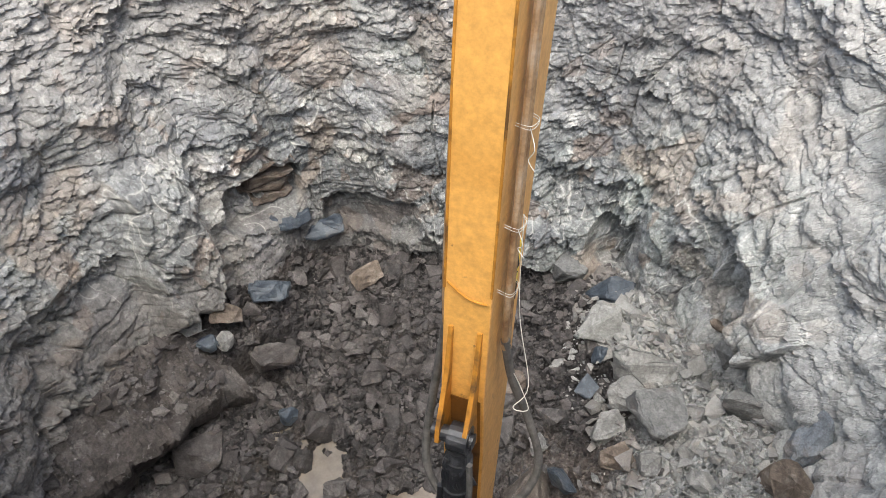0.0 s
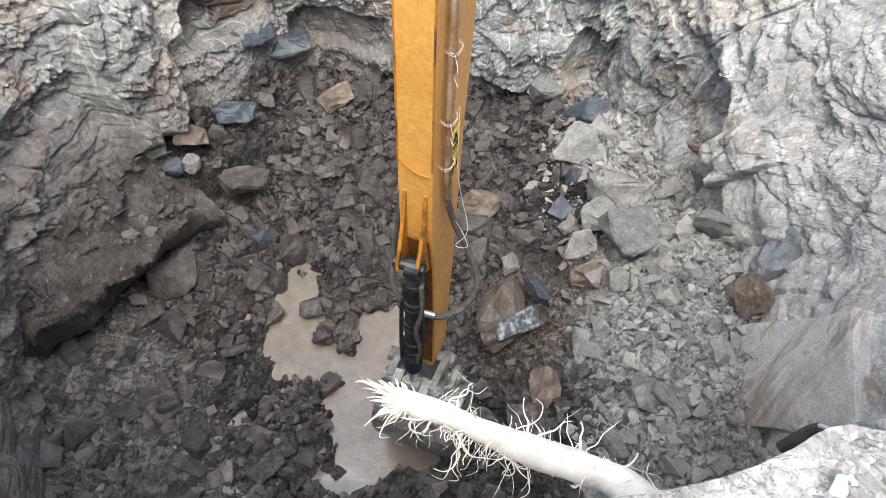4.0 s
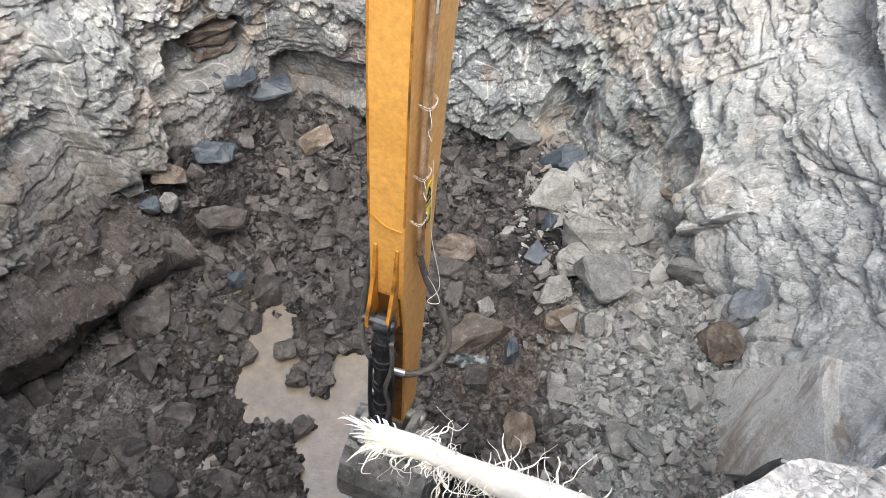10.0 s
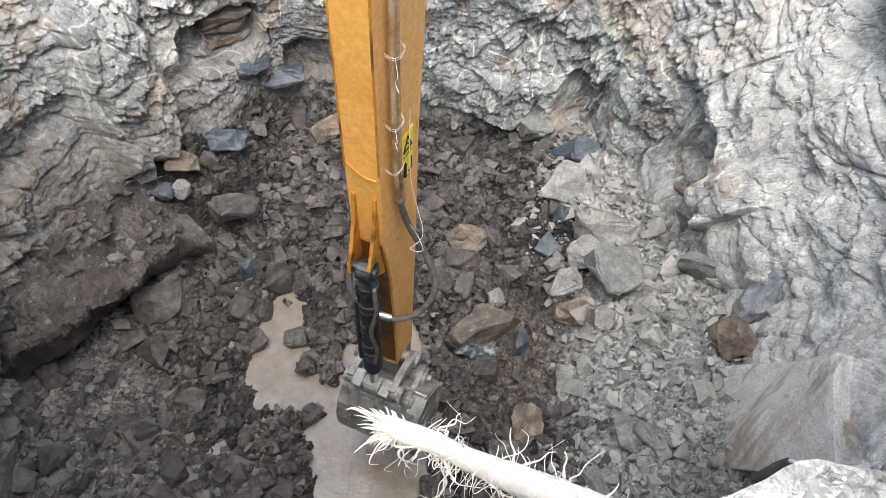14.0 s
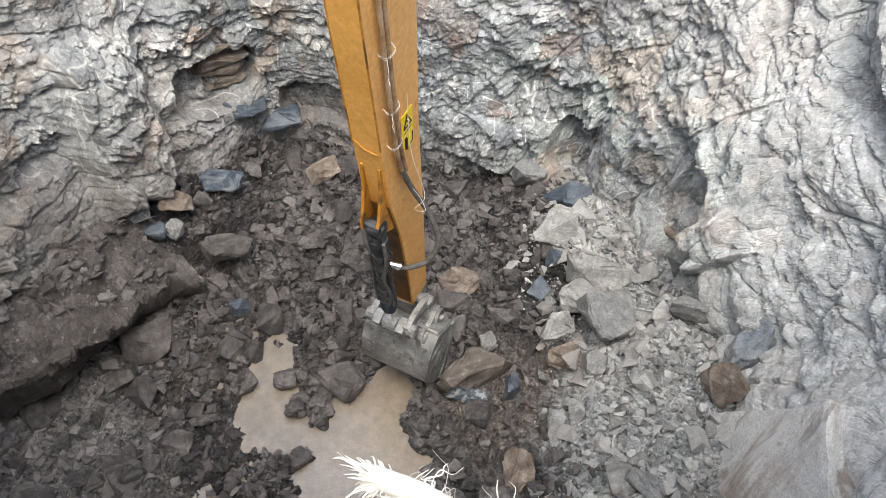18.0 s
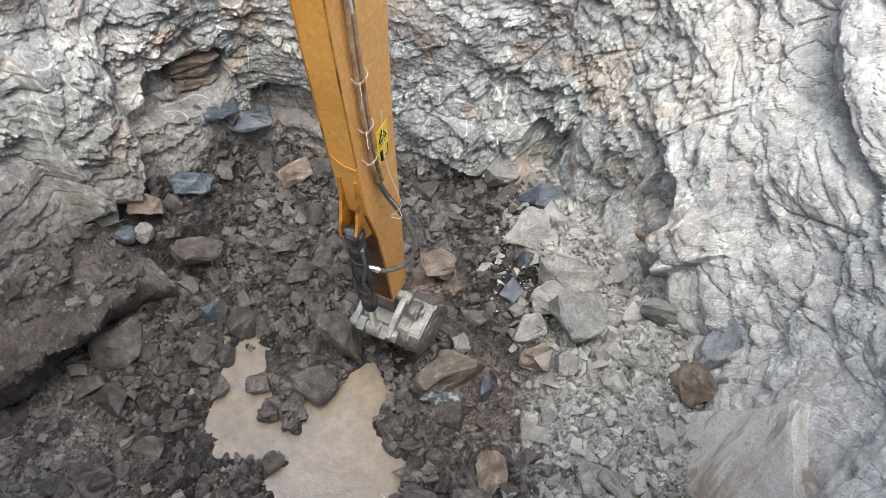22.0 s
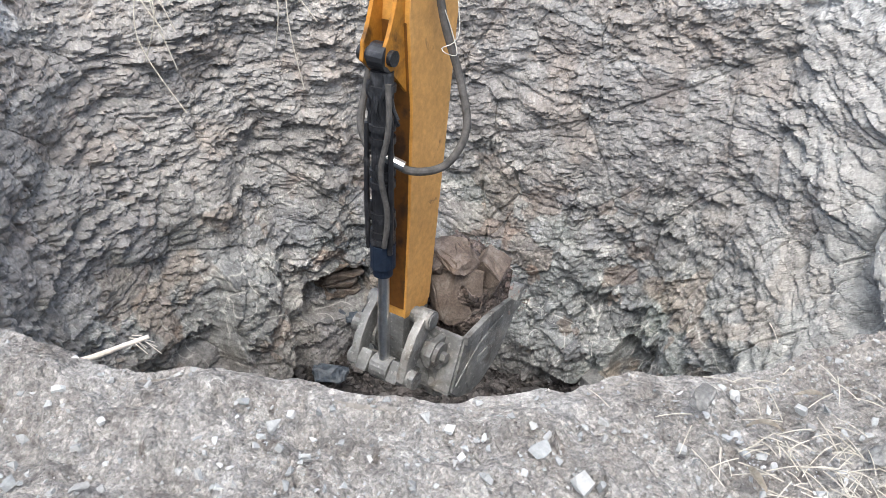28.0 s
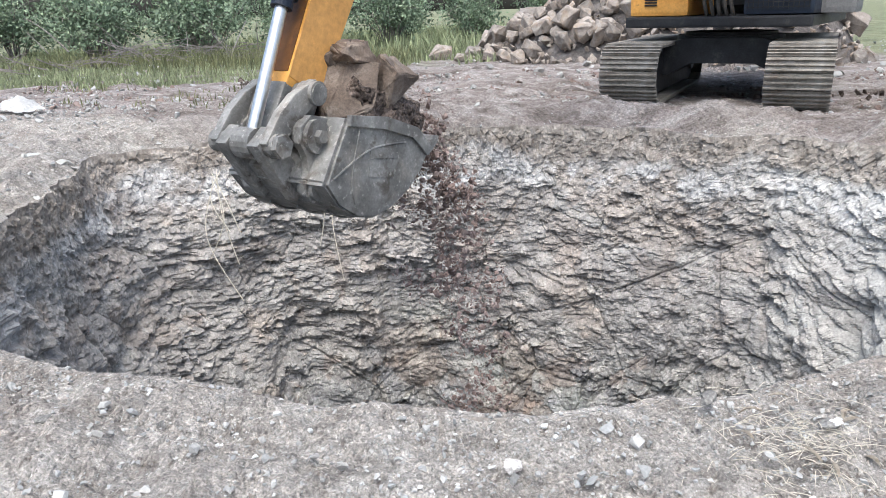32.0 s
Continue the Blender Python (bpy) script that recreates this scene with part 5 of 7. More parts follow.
def build_links():
    """Pair of guide links (from the stick's pin down -z) and the bucket link (from the rod's pin down -z)."""
    guides = []
    for sx in (-1, 1):
        bm = bmesh.new()
        x0 = -0.045 + sx * 0.155
        plate(bm, [(-0.05, 0.04), (0.045, 0.045), (0.085, -0.1), (0.085, -0.22), (0.05, -LINK - 0.04), (-0.045, -LINK - 0.04), (-0.02, -0.22), (-0.015, -0.1)], x0 - 0.025, x0 + 0.025, 0.01)
        rod(bm, (x0 - 0.045, 0, 0), (x0 + 0.045, 0, 0), 0.055, 18)
        rod(bm, (x0 - 0.045, 0, -LINK), (x0 + 0.045, 0, -LINK), 0.052, 18)
        guides.append(part("guide_link", bm, STEEL, excavator))
    bm = bmesh.new()
    rod(bm, (-0.2, 0, 0), (0.2, 0, 0), 0.04, 18)
    rod(bm, (-0.22, 0, 0), (-0.19, 0, 0), 0.055, 6)
    for sx in (-1, 1):
        x0 = sx * 0.1
        plate(bm, [(-0.06, 0.05), (0.06, 0.05), (0.065, -0.15), (0.06, -ARM_LINK - 0.04), (-0.06, -ARM_LINK - 0.04), (-0.055, -0.15)], x0 - 0.035, x0 + 0.035, 0.012)
    box(bm, (0.2, 0.06, 0.16), (0, 0, -0.19), 0.015)
    bmesh.ops.translate(bm, vec=(-0.05, 0, 0), verts=list(bm.verts))
    toggle = part("bucket_link", bm, STEEL, excavator)
    return guides, toggle


def build_bucket():
    """Pin at the origin; the cutting edge lies down -z, the curved back bulges to +y, the mouth opens to -y."""
    W = 0.33
    back = [(0.24, 0.03), (0.34, -0.08), (0.4, -0.22), (0.41, -0.38), (0.36, -0.54), (0.27, -0.68), (0.16, -0.79), (0.03, -0.87)]
    inner = [(y - 0.03 * (1 if i < 7 else 0.3), z + (0.02 if i < 7 else 0.0)) for i, (y, z) in enumerate(back)]
    bm = bmesh.new()
    plate(bm, back + inner[::-1], -W, W, 0)
    bucket = part("bucket", bm, STEEL, excavator, "scoured grey steel digging bucket")
    # top plate from the back to the mouth
    bm = bmesh.new()
    plate(bm, [(0.24, 0.025), (0.235, 0.05), (-0.1, -0.1), (-0.1, -0.13), (0.22, 0.0)], -W, W, 0)
    part("top_plate", bm, STEEL, bucket)
    for sx in (-1, 1):
        bm = bmesh.new()
        cheek = [(0.23, 0.02), (0.33, -0.08), (0.39, -0.22), (0.4, -0.38), (0.35, -0.54), (0.26, -0.68), (0.15, -0.79), (0.03, -0.865), (-0.07, -0.7), (-0.11, -0.42), (-0.1, -0.12)]
        plate(bm, cheek, sx * W - 0.014, sx * W + 0.014, 0.004)
        side = part("side_plate", bm, STEEL, bucket)
        bm = bmesh.new()
        plate(bm, [(0.03, -0.88), (-0.085, -0.71), (-0.125, -0.42), (-0.115, -0.11), (-0.06, -0.11), (-0.06, -0.41), (-0.03, -0.67), (0.07, -0.83)], sx * (W + 0.018) - 0.014, sx * (W + 0.018) + 0.014, 0.004)
        part("side_cutter", bm, STEEL, side)
        bm = bmesh.new()
        plate(bm, [(0.14, -0.3), (0.19, -0.3), (0.19, -0.52), (0.14, -0.52)], sx * (W + 0.016) - 0.004, sx * (W + 0.016) + 0.004, 0)
        plate(bm, [(0.04, -0.3), (0.09, -0.3), (0.09, -0.52), (0.04, -0.52)], sx * (W + 0.016) - 0.004, sx * (W + 0.016) + 0.004, 0)
        part("weld_mark", bm, STEEL, side)
        # ears that hold the two pins
        bm = bmesh.new()
        x0 = sx * 0.2
        plate(bm, [(-0.09, -0.12), (-0.1, 0.03), (-0.04, 0.1), (0.04, 0.1), (0.1, 0.04), (0.18, 0.02), (0.22, 0.05), (0.29, 0.04), (0.33, -0.0), (0.35, -0.1), (0.1, -0.12)], x0 - 0.022, x0 + 0.022, 0.008)
        rod(bm, (x0 - 0.05, 0, 0), (x0 + 0.05, 0, 0), 0.085, 18)
        rod(bm, (x0 - 0.05, 0.257, -0.036), (x0 + 0.05, 0.257, -0.036), 0.065, 18)
        part("bucket_ear", bm, STEEL, bucket)
    for sx in (-1, 1):
        for y0, z0 in ((0.0, 0.0), (0.257, -0.036)):
            bm = bmesh.new()
            rod(bm, (sx * 0.25, y0, z0), (sx * 0.285, y0, z0), 0.035, 6)
            part("pin_bolt", bm, STEEL, bucket)
        bm = bmesh.new()
        tube(bm, [(sx * (W + 0.016), 0.2, -0.02), (sx * (W + 0.016), 0.05, -0.3), (sx * (W + 0.016), 0.0, -0.62)], 0.006, 6)
        tube(bm, [(sx * (W + 0.016), -0.05, -0.2), (sx * (W + 0.016), 0.2, -0.16), (sx * (W + 0.016), 0.33, -0.2)], 0.005, 6)
        part("weld_bead", bm, STEEL, bucket)
    bm = bmesh.new()
    plate(bm, [(0.06, -0.85), (0.04, -0.89), (-0.03, -0.91), (-0.02, -0.88), (0.02, -0.84)], -W - 0.01, W + 0.01, 0.003)
    part("cutting_edge", bm, STEEL, bucket)
    for k in range(4):
        bm = bmesh.new()
        x0 = -0.285 + 0.19 * k
        plate(bm, [(0.065, -0.83), (0.07, -0.89), (0.0, -0.97), (-0.045, -0.99), (-0.05, -0.94), (-0.0, -0.87)], x0 - 0.045, x0 + 0.045, 0.012)
        part("tooth", bm, STEEL, bucket)
    for k in range(3):
        bm = bmesh.new()
        x0 = -0.2 + 0.2 * k
        tube(bm, [(x0, 0.375, -0.14), (x0, 0.413, -0.25), (x0, 0.42, -0.38)], 0.007, 6)
        part("weld_bead", bm, STEEL, bucket)
    return bucket


undercarriage()
house = upper()
for _ob in house.children:
    if not _ob.name.startswith("boom_bracket"):
        _ob.data.transform(pose(0.02, 0, -0.25) @ Matrix.Diagonal((0.84, 0.9, 1, 1)))
boom, stick = build_boom(), build_stick()
barrel, piston = build_cylinder()
guides, toggle = build_links()
bucket = build_bucket()

for _ob in (bucket, *bucket.children_recursive):
    _ob.data.transform(pose(-0.09, 0, 0) @ Matrix.Diagonal((0.9, 0.9, 0.87, 1)))

# swing, reach and height of the bucket pin, lean of the stick, and curl of the bucket, in degrees and metres
ARM = [
    (0, 13.1, 8.19, -3.73, 11.7, -18),
    (0.5, 12.8, 8.02, -4.21, 10.9, -18),
    (1, 13.6, 7.88, -4.61, 11.4, -18),
    (1.5, 14.7, 7.55, -4.69, 7.1, -17),
    (2, 15.4, 7.56, -4.70, 6.8, -17),
    (2.5, 15.2, 7.62, -4.76, 8.2, -17),
    (3, 15.1, 7.71, -4.75, 8.7, -17),
    (3.5, 15.0, 7.80, -4.74, 9.5, -17),
    (5.5, 15.0, 7.00, -4.40, -1.8, -18),
    (6, 14.5, 7.18, -4.19, -0.6, -20),
    (6.5, 14.3, 8.02, -4.10, 8.8, -20),
    (7, 14.2, 8.18, -4.16, 11.4, -20),
    (7.5, 14.0, 7.97, -4.43, 8.5, -20),
    (8, 14.3, 7.95, -4.59, 9.8, -20),
    (8.5, 14.8, 7.68, -4.63, 6.4, -20),
    (9, 14.8, 7.68, -4.65, 6.7, -20),
    (9.5, 14.8, 7.76, -4.62, 7.0, -20),
    (10, 14.9, 7.82, -4.65, 8.2, -19),
    (10.5, 14.9, 7.90, -4.66, 9.1, -19),
    (11, 14.9, 7.94, -4.67, 9.5, -19),
    (11.5, 15.5, 7.93, -4.68, 10.8, -18),
    (12, 15.4, 7.43, -4.69, 3.7, -18),
    (12.5, 15.4, 7.16, -4.54, -0.2, -19),
    (13, 16.2, 7.30, -4.37, 0.9, -20),
    (13.5, 16.9, 7.50, -4.34, 4.2, -17),
    (14, 16.5, 7.55, -4.53, 3.3, -14),
    (14.5, 16.8, 7.41, -4.65, 2.6, -10),
    (16.5, 18.9, 6.82, -4.83, -2.1, -2),
    (17, 18.7, 6.82, -4.83, -2.6, -1),
    (17.5, 18.6, 6.80, -4.89, -2.3, 0),
    (18, 18.8, 6.54, -4.71, -6.0, -14),
    (18.5, 18.7, 6.44, -4.62, -7.7, -24),
    (19, 18.6, 6.47, -4.68, -6.7, -24),
    (19.5, 18.6, 6.54, -4.66, -6.5, -24),
    (20, 18.7, 6.59, -4.71, -5.7, -14),
    (20.5, 18.6, 6.51, -4.71, -6.8, -4),
    (21, 18.6, 6.40, -4.77, -7.9, 12),
    (21.5, 18.6, 6.42, -4.78, -7.8, 18),
    (22, 18.9, 6.37, -4.83, -8.3, 28),
    (22.5, 19.1, 6.10, -4.84, -11.5, 40),
    (23, 18.7, 6.02, -4.63, -13.6, 50),
    (23.5, 18.5, 6.08, -4.36, -14.1, 56),
    (24, 18.3, 6.37, -4.10, -10.2, 60),
    (24.5, 18.1, 6.64, -3.78, -6.9, 65),
    (25, 18.3, 6.88, -3.49, -4.2, 70),
    (25.5, 18.5, 7.07, -3.24, -1.5, 78),
    (26, 18.1, 7.29, -2.89, 0.5, 87),
    (26.5, 18.2, 7.43, -2.65, 3.4, 91),
    (28.5, 16.7, 8.18, -1.31, 12.5, 97),
    (29, 17.0, 8.29, -1.06, 14.4, 99),
    (29.5, 17.0, 8.42, -0.74, 17.0, 100),
    (30, 16.8, 8.52, -0.43, 19.9, 102),
    (30.5, 16.9, 8.56, -0.17, 22.4, 104),
    (31, 16.6, 8.71, 0.18, 25.8, 106),
    (31.5, 17.1, 8.89, 0.47, 29.2, 109),
    (32, 19.0, 9.02, 0.67, 32.7, 112),
]


def side_pose(th, y, z, lean):
    """A pose in the arm's plane: swing th, y outwards and z up in that plane, turned by lean about the plane's normal."""
    return pose(0, 0, 0, 0, 0, 180 - th) @ pose(0, y, z, lean, 0, 0)


def linkage(curl):
    """The rod's pin in the stick's space, for a curl of the bucket."""
    a = radians(curl - 82)
    q = Vector((-BUCKET_ARM * math.sin(a), -BUCKET_ARM * math.cos(a)))
    u = Vector(U_PIN)
    d = (q - u).length
    x = (LINK**2 - ARM_LINK**2 + d * d) / (2 * d)
    h = math.sqrt(max(LINK**2 - x * x, 0))
    e = (q - u) / d
    return q, u + e * x + Vector((-e.y, e.x)) * h


def lean_to(a, b):
    """The lean that turns -z from a towards b, in the (y, z) plane."""
    return math.degrees(math.atan2(b[0] - a[0], -(b[1] - a[1])))


def arm_poses():
    out = {k: [] for k in ("house", "boom", "stick", "barrel", "piston", "guide", "toggle", "bucket")}
    aside = pose(-0.06, 0, 0)
    for t, th, r, z, phi, curl in ARM:
        st = side_pose(th, r, z, phi)
        q, k = linkage(curl)
        local = lambda p, lean: st @ pose(0, p[0], p[1], lean, 0, 0)
        tip = (r - math.sin(radians(phi)) * STICK, z + math.cos(radians(phi)) * STICK)
        out["house"].append((t, pose(0, 0, 0, 0, 0, -th)))
        out["boom"].append((t, side_pose(th, FOOT_R, FOOT_Z, -math.degrees(math.atan2(tip[0] - FOOT_R, tip[1] - FOOT_Z)))))
        out["stick"].append((t, st))
        out["barrel"].append((t, local(TOP_PIN, lean_to(TOP_PIN, k)) @ aside))
        out["piston"].append((t, local(k, lean_to(TOP_PIN, k)) @ aside))
        out["guide"].append((t, local(U_PIN, lean_to(U_PIN, k))))
        out["toggle"].append((t, local(k, lean_to(k, q))))
        out["bucket"].append((t, st @ pose(0, 0, 0, -curl, 0, 0)))
    return out


# ---- single rocks in the pit ----
rubble()
rubble_on_ledge()
loose_stones()


def big_rock(label, mat, at, dims, seed, turn=(0, 0, 0), n=14, group="", name="rock"):
    """A rock of its own shape; dims in metres, at its middle."""
    s = max(dims)
    bm = stone_bm(seed, dims[0] / s, dims[1] / s, dims[2] / s, n, 2)
    bmesh.ops.scale(bm, vec=(s, s, s), verts=list(bm.verts))
    ob = part(name, bm, mat)
    ob.matrix_world = pose(*at, *turn)
    return tagged(ob, label, "rock", group)


def lying(x, y, lift=0.05):
    return (x, y, float(floor_z(x, y, False)) + lift)


def rocks_on_floor():
    rows = [
        ("blue slate rock with a glossy split face", ROCK_BLUE, (-1.69, 5.58, -4.93), (0.46, 0.26, 0.2), 1, (15, 5, 20)),
        ("rusty orange-brown block among dark rubble", ROCK_BROWN, lying(-0.85, 6.15, 0.1), (0.36, 0.3, 0.28), 2, (10, 0, 30)),
        ("small blue slate stone below the ledge", ROCK_BLUE, (-2.1, 4.86, -4.9), (0.28, 0.16, 0.14), 3, (10, 0, 10)),
        ("pale grey stone below the overhang", ROCK_PALE, (-2.27, 4.94, -4.8), (0.26, 0.18, 0.16), 4, (0, 12, 30)),
        ("pale grey stone below the overhang", ROCK_PALE, (-1.93, 4.93, -4.93), (0.2, 0.16, 0.14), 5, (0, 0, 70)),
        ("rusty brown stone below the overhang", ROCK_BROWN, (-1.98, 5.14, -4.84), (0.34, 0.26, 0.2), 6, (10, 20, 20)),
        ("tall grey block standing in dark rubble", ROCK_DARK, lying(-0.98, 4.5, 0.14), (0.27, 0.24, 0.42), 7, (-18, 6, 12)),
        ("bluish broken stone in dark rubble", ROCK_BLUE, lying(-1.3, 4.6, 0.05), (0.24, 0.2, 0.16), 8, (20, 10, 40)),
        ("dark rounded stone at the edge of the puddle", ROCK_DARK, (-0.69, 3.92, -5.56), (0.24, 0.22, 0.22), 9, (0, 0, 15)),
        ("dark stone standing in the puddle", ROCK_DARK, (-0.41, 3.2, -5.62), (0.22, 0.18, 0.18), 10, (0, 10, 50)),
        ("dark stone standing in the puddle", ROCK_DARK, (-0.3, 3.76, -5.62), (0.3, 0.18, 0.16), 11, (8, 0, 75)),
        ("dark square block on the pit floor", ROCK_DARK, lying(-1.23, 4.08, 0.06), (0.25, 0.24, 0.22), 12, (5, 12, 20)),
        ("dark block at the foot of the ledge", ROCK_DARK, lying(-2.0, 4.05, 0.1), (0.5, 0.34, 0.3), 13, (0, 20, 35)),
        ("dark block on the ledge", ROCK_DARK, (-1.5, 5.0, -5.2), (0.48, 0.34, 0.26), 14, (0, 16, 40)),
        ("blue slate rock in a hollow at the foot of the wall", ROCK_BLUE, (1.68, 5.98, -4.93), (0.56, 0.32, 0.3), 15, (30, 5, -12)),
        ("pale grey cube-shaped rock at the foot of the wall", ROCK_PALE, (1.33, 6.28, -5.0), (0.36, 0.34, 0.36), 16, (8, 0, -15)),
        ("dark grey cube-shaped rock at the foot of the wall", ROCK_DARK, (0.93, 6.45, -5.05), (0.34, 0.32, 0.34), 17, (5, 8, 20)),
        ("pale grey rock with a freckled top", ROCK_PALE, (1.64, 5.55, -5.02), (0.42, 0.5, 0.36), 18, (20, 0, -20)),
        ("blue tip of a split grey rock", ROCK_BLUE, (1.61, 5.28, -5.08), (0.16, 0.2, 0.14), 19, (30, 0, -20)),
        ("large pale angular slab on the rubble bank", ROCK_PALE, (2.02, 5.1, -4.98), (0.72, 0.44, 0.3), 20, (12, 8, -12)),
        ("large pale block on the rubble bank", ROCK_PALE, (2.08, 4.56, -4.92), (0.52, 0.5, 0.34), 21, (14, 4, 15)),
        ("pale grey rock on the rubble bank", ROCK_PALE, (1.83, 4.8, -5.02), (0.34, 0.34, 0.24), 22, (0, 10, 50)),
        ("pale grey rock on the rubble bank", ROCK_PALE, (1.66, 4.55, -5.15), (0.34, 0.28, 0.22), 23, (15, 0, 20)),
        ("brownish grey rock on the rubble bank", ROCK_BROWN, (1.74, 4.22, -5.14), (0.32, 0.28, 0.2), 24, (0, 15, 20)),
        ("pale grey square stone on the rubble bank", ROCK_PALE, (2.0, 4.17, -5.04), (0.22, 0.24, 0.2), 25, (10, 0, 8)),
        ("pale brownish block against the wall", ROCK_PALE, (2.78, 4.68, -4.82), (0.46, 0.38, 0.34), 26, (6, 0, 20)),
        ("upright grey slab on the rubble bank", ROCK_PALE, (1.68, 3.6, -5.2), (0.16, 0.36, 0.12), 27, (20, 0, -12)),
        ("flat brown slab on the rubble bank", ROCK_BROWN, (1.43, 3.22, -5.22), (0.26, 0.36, 0.12), 28, (12, 0, 8)),
        ("grey stone beside the digging place", ROCK_DARK, lying(0.78, 4.62, 0.06), (0.24, 0.2, 0.18), 30, (0, 0, 60)),
        ("yellowish grey stone beside the digging place", ROCK_PALE, lying(1.08, 4.5, 0.05), (0.2, 0.2, 0.16), 31, (0, 20, 30)),
        ("dark block beside the digging place", ROCK_DARK, lying(0.72, 4.92, 0.08), (0.36, 0.26, 0.2), 32, (10, 0, 4)),
        ("dark stone on the pit floor", ROCK_DARK, lying(-2.3, 2.5, 0.06), (0.28, 0.3, 0.2), 33, (0, 10, 20)),
        ("dark stone on the pit floor", ROCK_DARK, lying(-1.36, 2.56, 0.05), (0.26, 0.22, 0.16), 34, (10, 0, 50)),
        ("flat dark stone on the pit floor", ROCK_DARK, lying(-1.44, 3.18, 0.04), (0.28, 0.2, 0.12), 35, (0, 8, 10)),
        ("dark stone on the pit floor", ROCK_DARK, lying(-1.62, 2.82, 0.05), (0.3, 0.2, 0.16), 36, (0, 12, 40)),
        ("pale flat slab on the rubble bank", ROCK_PALE, (2.35, 3.15, -4.95), (0.36, 0.24, 0.12), 37, (8, 10, -15)),
        ("dark stone at the edge of the puddle", ROCK_DARK, lying(0.85, 3.0, 0.08), (0.34, 0.3, 0.22), 38, (0, 10, 30)),
        ("blue-grey stone on the rubble bank", ROCK_BLUE, (1.5, 4.95, -5.15), (0.2, 0.18, 0.14), 39, (10, 0, 60)),
    ]
    for label, mat, at, dims, seed, turn in rows:
        big_rock(label, mat, at, dims, seed, turn, 14, "large rocks on the pit floor")


def rocks_in_wall():
    rows = [
        ("dark blue slate layer under the rusty recess", ROCK_BLUE, (-1.62, 6.22, -4.54), (0.56, 0.42, 0.16), 51, (0, 5, 35)),
        ("dark blue slate layer at the foot of the wall", ROCK_BLUE, (-1.34, 6.47, -4.82), (0.48, 0.32, 0.16), 52, (10, 0, 20)),
        ("blue-grey slate face in the wall", ROCK_BLUE_PALE, (3.14, 4.25, -4.62), (0.2, 0.26, 0.7), 54, (0, 18, 10)),
        ("rusty brown block in the wall", ROCK_BROWN, (3.0, 4.0, -4.9), (0.3, 0.34, 0.5), 55, (0, 18, 10)),
        ("rusty brown rock under the overhang", ROCK_BROWN, (2.66, 5.52, -4.72), (0.4, 0.34, 0.26), 56, (0, 20, -30)),
        ("pale wedge of rock jutting from the wall", ROCK_PALE, (2.95, 5.05, -4.2), (0.36, 0.4, 0.62), 57, (14, -22, -20)),
        ("pale block of rock jutting from the wall", ROCK_PALE, (2.75, 5.25, -4.75), (0.4, 0.36, 0.5), 58, (10, -10, -30)),
        ("blue-stained boulder in the near side of the wall", ROCK_BLUE_PALE, (-2.95, 2.75, -4.75), (0.3, 0.5, 0.4), 59, (0, 0, 20)),
    ]
    for label, mat, at, dims, seed, turn in rows:
        big_rock(label, mat, at, dims, seed, turn, 14, "rocks set in the pit wall")
    # rusty layers in the recess of the far wall
    for k in range(4):
        big_rock("rusty red-brown layer of schist in the recess", ROCK_BROWN, (-1.95 + 0.03 * k, 6.47, -4.36 + 0.13 * k), (0.6, 0.4, 0.17), 61 + k, (0, 6 - 3 * k, 38), 16, "rusty layers in the recess")
    # smooth wet slab at the foot of the near right-hand wall
    bm = bmesh.new()
    box(bm, (0.34, 0.82, 1.3), (0, 0, 0), 0.05)
    bmesh.ops.subdivide_edges(bm, edges=[e for e in bm.edges if e.calc_length() > 0.2], cuts=9, use_grid_fill=True)
    for v in bm.verts:
        v.co.x += 0.03 * noise.noise(v.co * 2.2) + 0.012 * noise.noise(v.co * 9)
        v.co.y += 0.06 * noise.noise(v.co * 2.1 + Vector((4, 0, 0)))
        v.co.z += 0.07 * noise.noise(v.co * 2.7 + Vector((0, 5, 0)))
    slab = part("rock_slab", bm, SLAB)
    slab.data.transform(pose(0, 0, 0, 45, 0, 0))
    slab.matrix_world = pose(3.21, 3.22, -4.62, 19, 19, 0) @ pose(0, 0, 0, -45, 0, 0)
    tagged(slab, "smooth upright slab with brown and grey water stains", "rock")


SLAB = material("streaked_slab", [(0.3, (0.4, 0.385, 0.36)), (0.5, (0.55, 0.54, 0.51)), (0.7, (0.66, 0.655, 0.63))], 3.0, 0.6, 0.4, 40.0, stains=[(1.6, 0.5, 0.6, (0.29, 0.225, 0.17), 0.75), (6.0, 0.58, 0.68, (0.2, 0.155, 0.12), 0.6)])


def streaks(m):
    """Brown and pale runs of water down the stone."""
    nt = m.node_tree
    b = nt.nodes["Principled BSDF"]
    col = b.inputs["Base Color"].links[0].from_socket
    for sc, lo, hi, c, k in ((2.2, 0.5, 0.58, (0.27, 0.215, 0.17), 0.8), (5.0, 0.56, 0.62, (0.6, 0.6, 0.58), 0.6), (9.0, 0.6, 0.66, (0.2, 0.165, 0.14), 0.6)):
        f = ramp(nt, noise_tex(nt, sc, 5, 0.6, 0.5, (1, 1, 0.16)), [(lo, (0, 0, 0)), (hi, (k, k, k))])
        col = mixed(nt, f, col, c)
    nt.links.new(col, b.inputs["Base Color"])


streaks(SLAB)
rocks_on_floor()
rocks_in_wall()


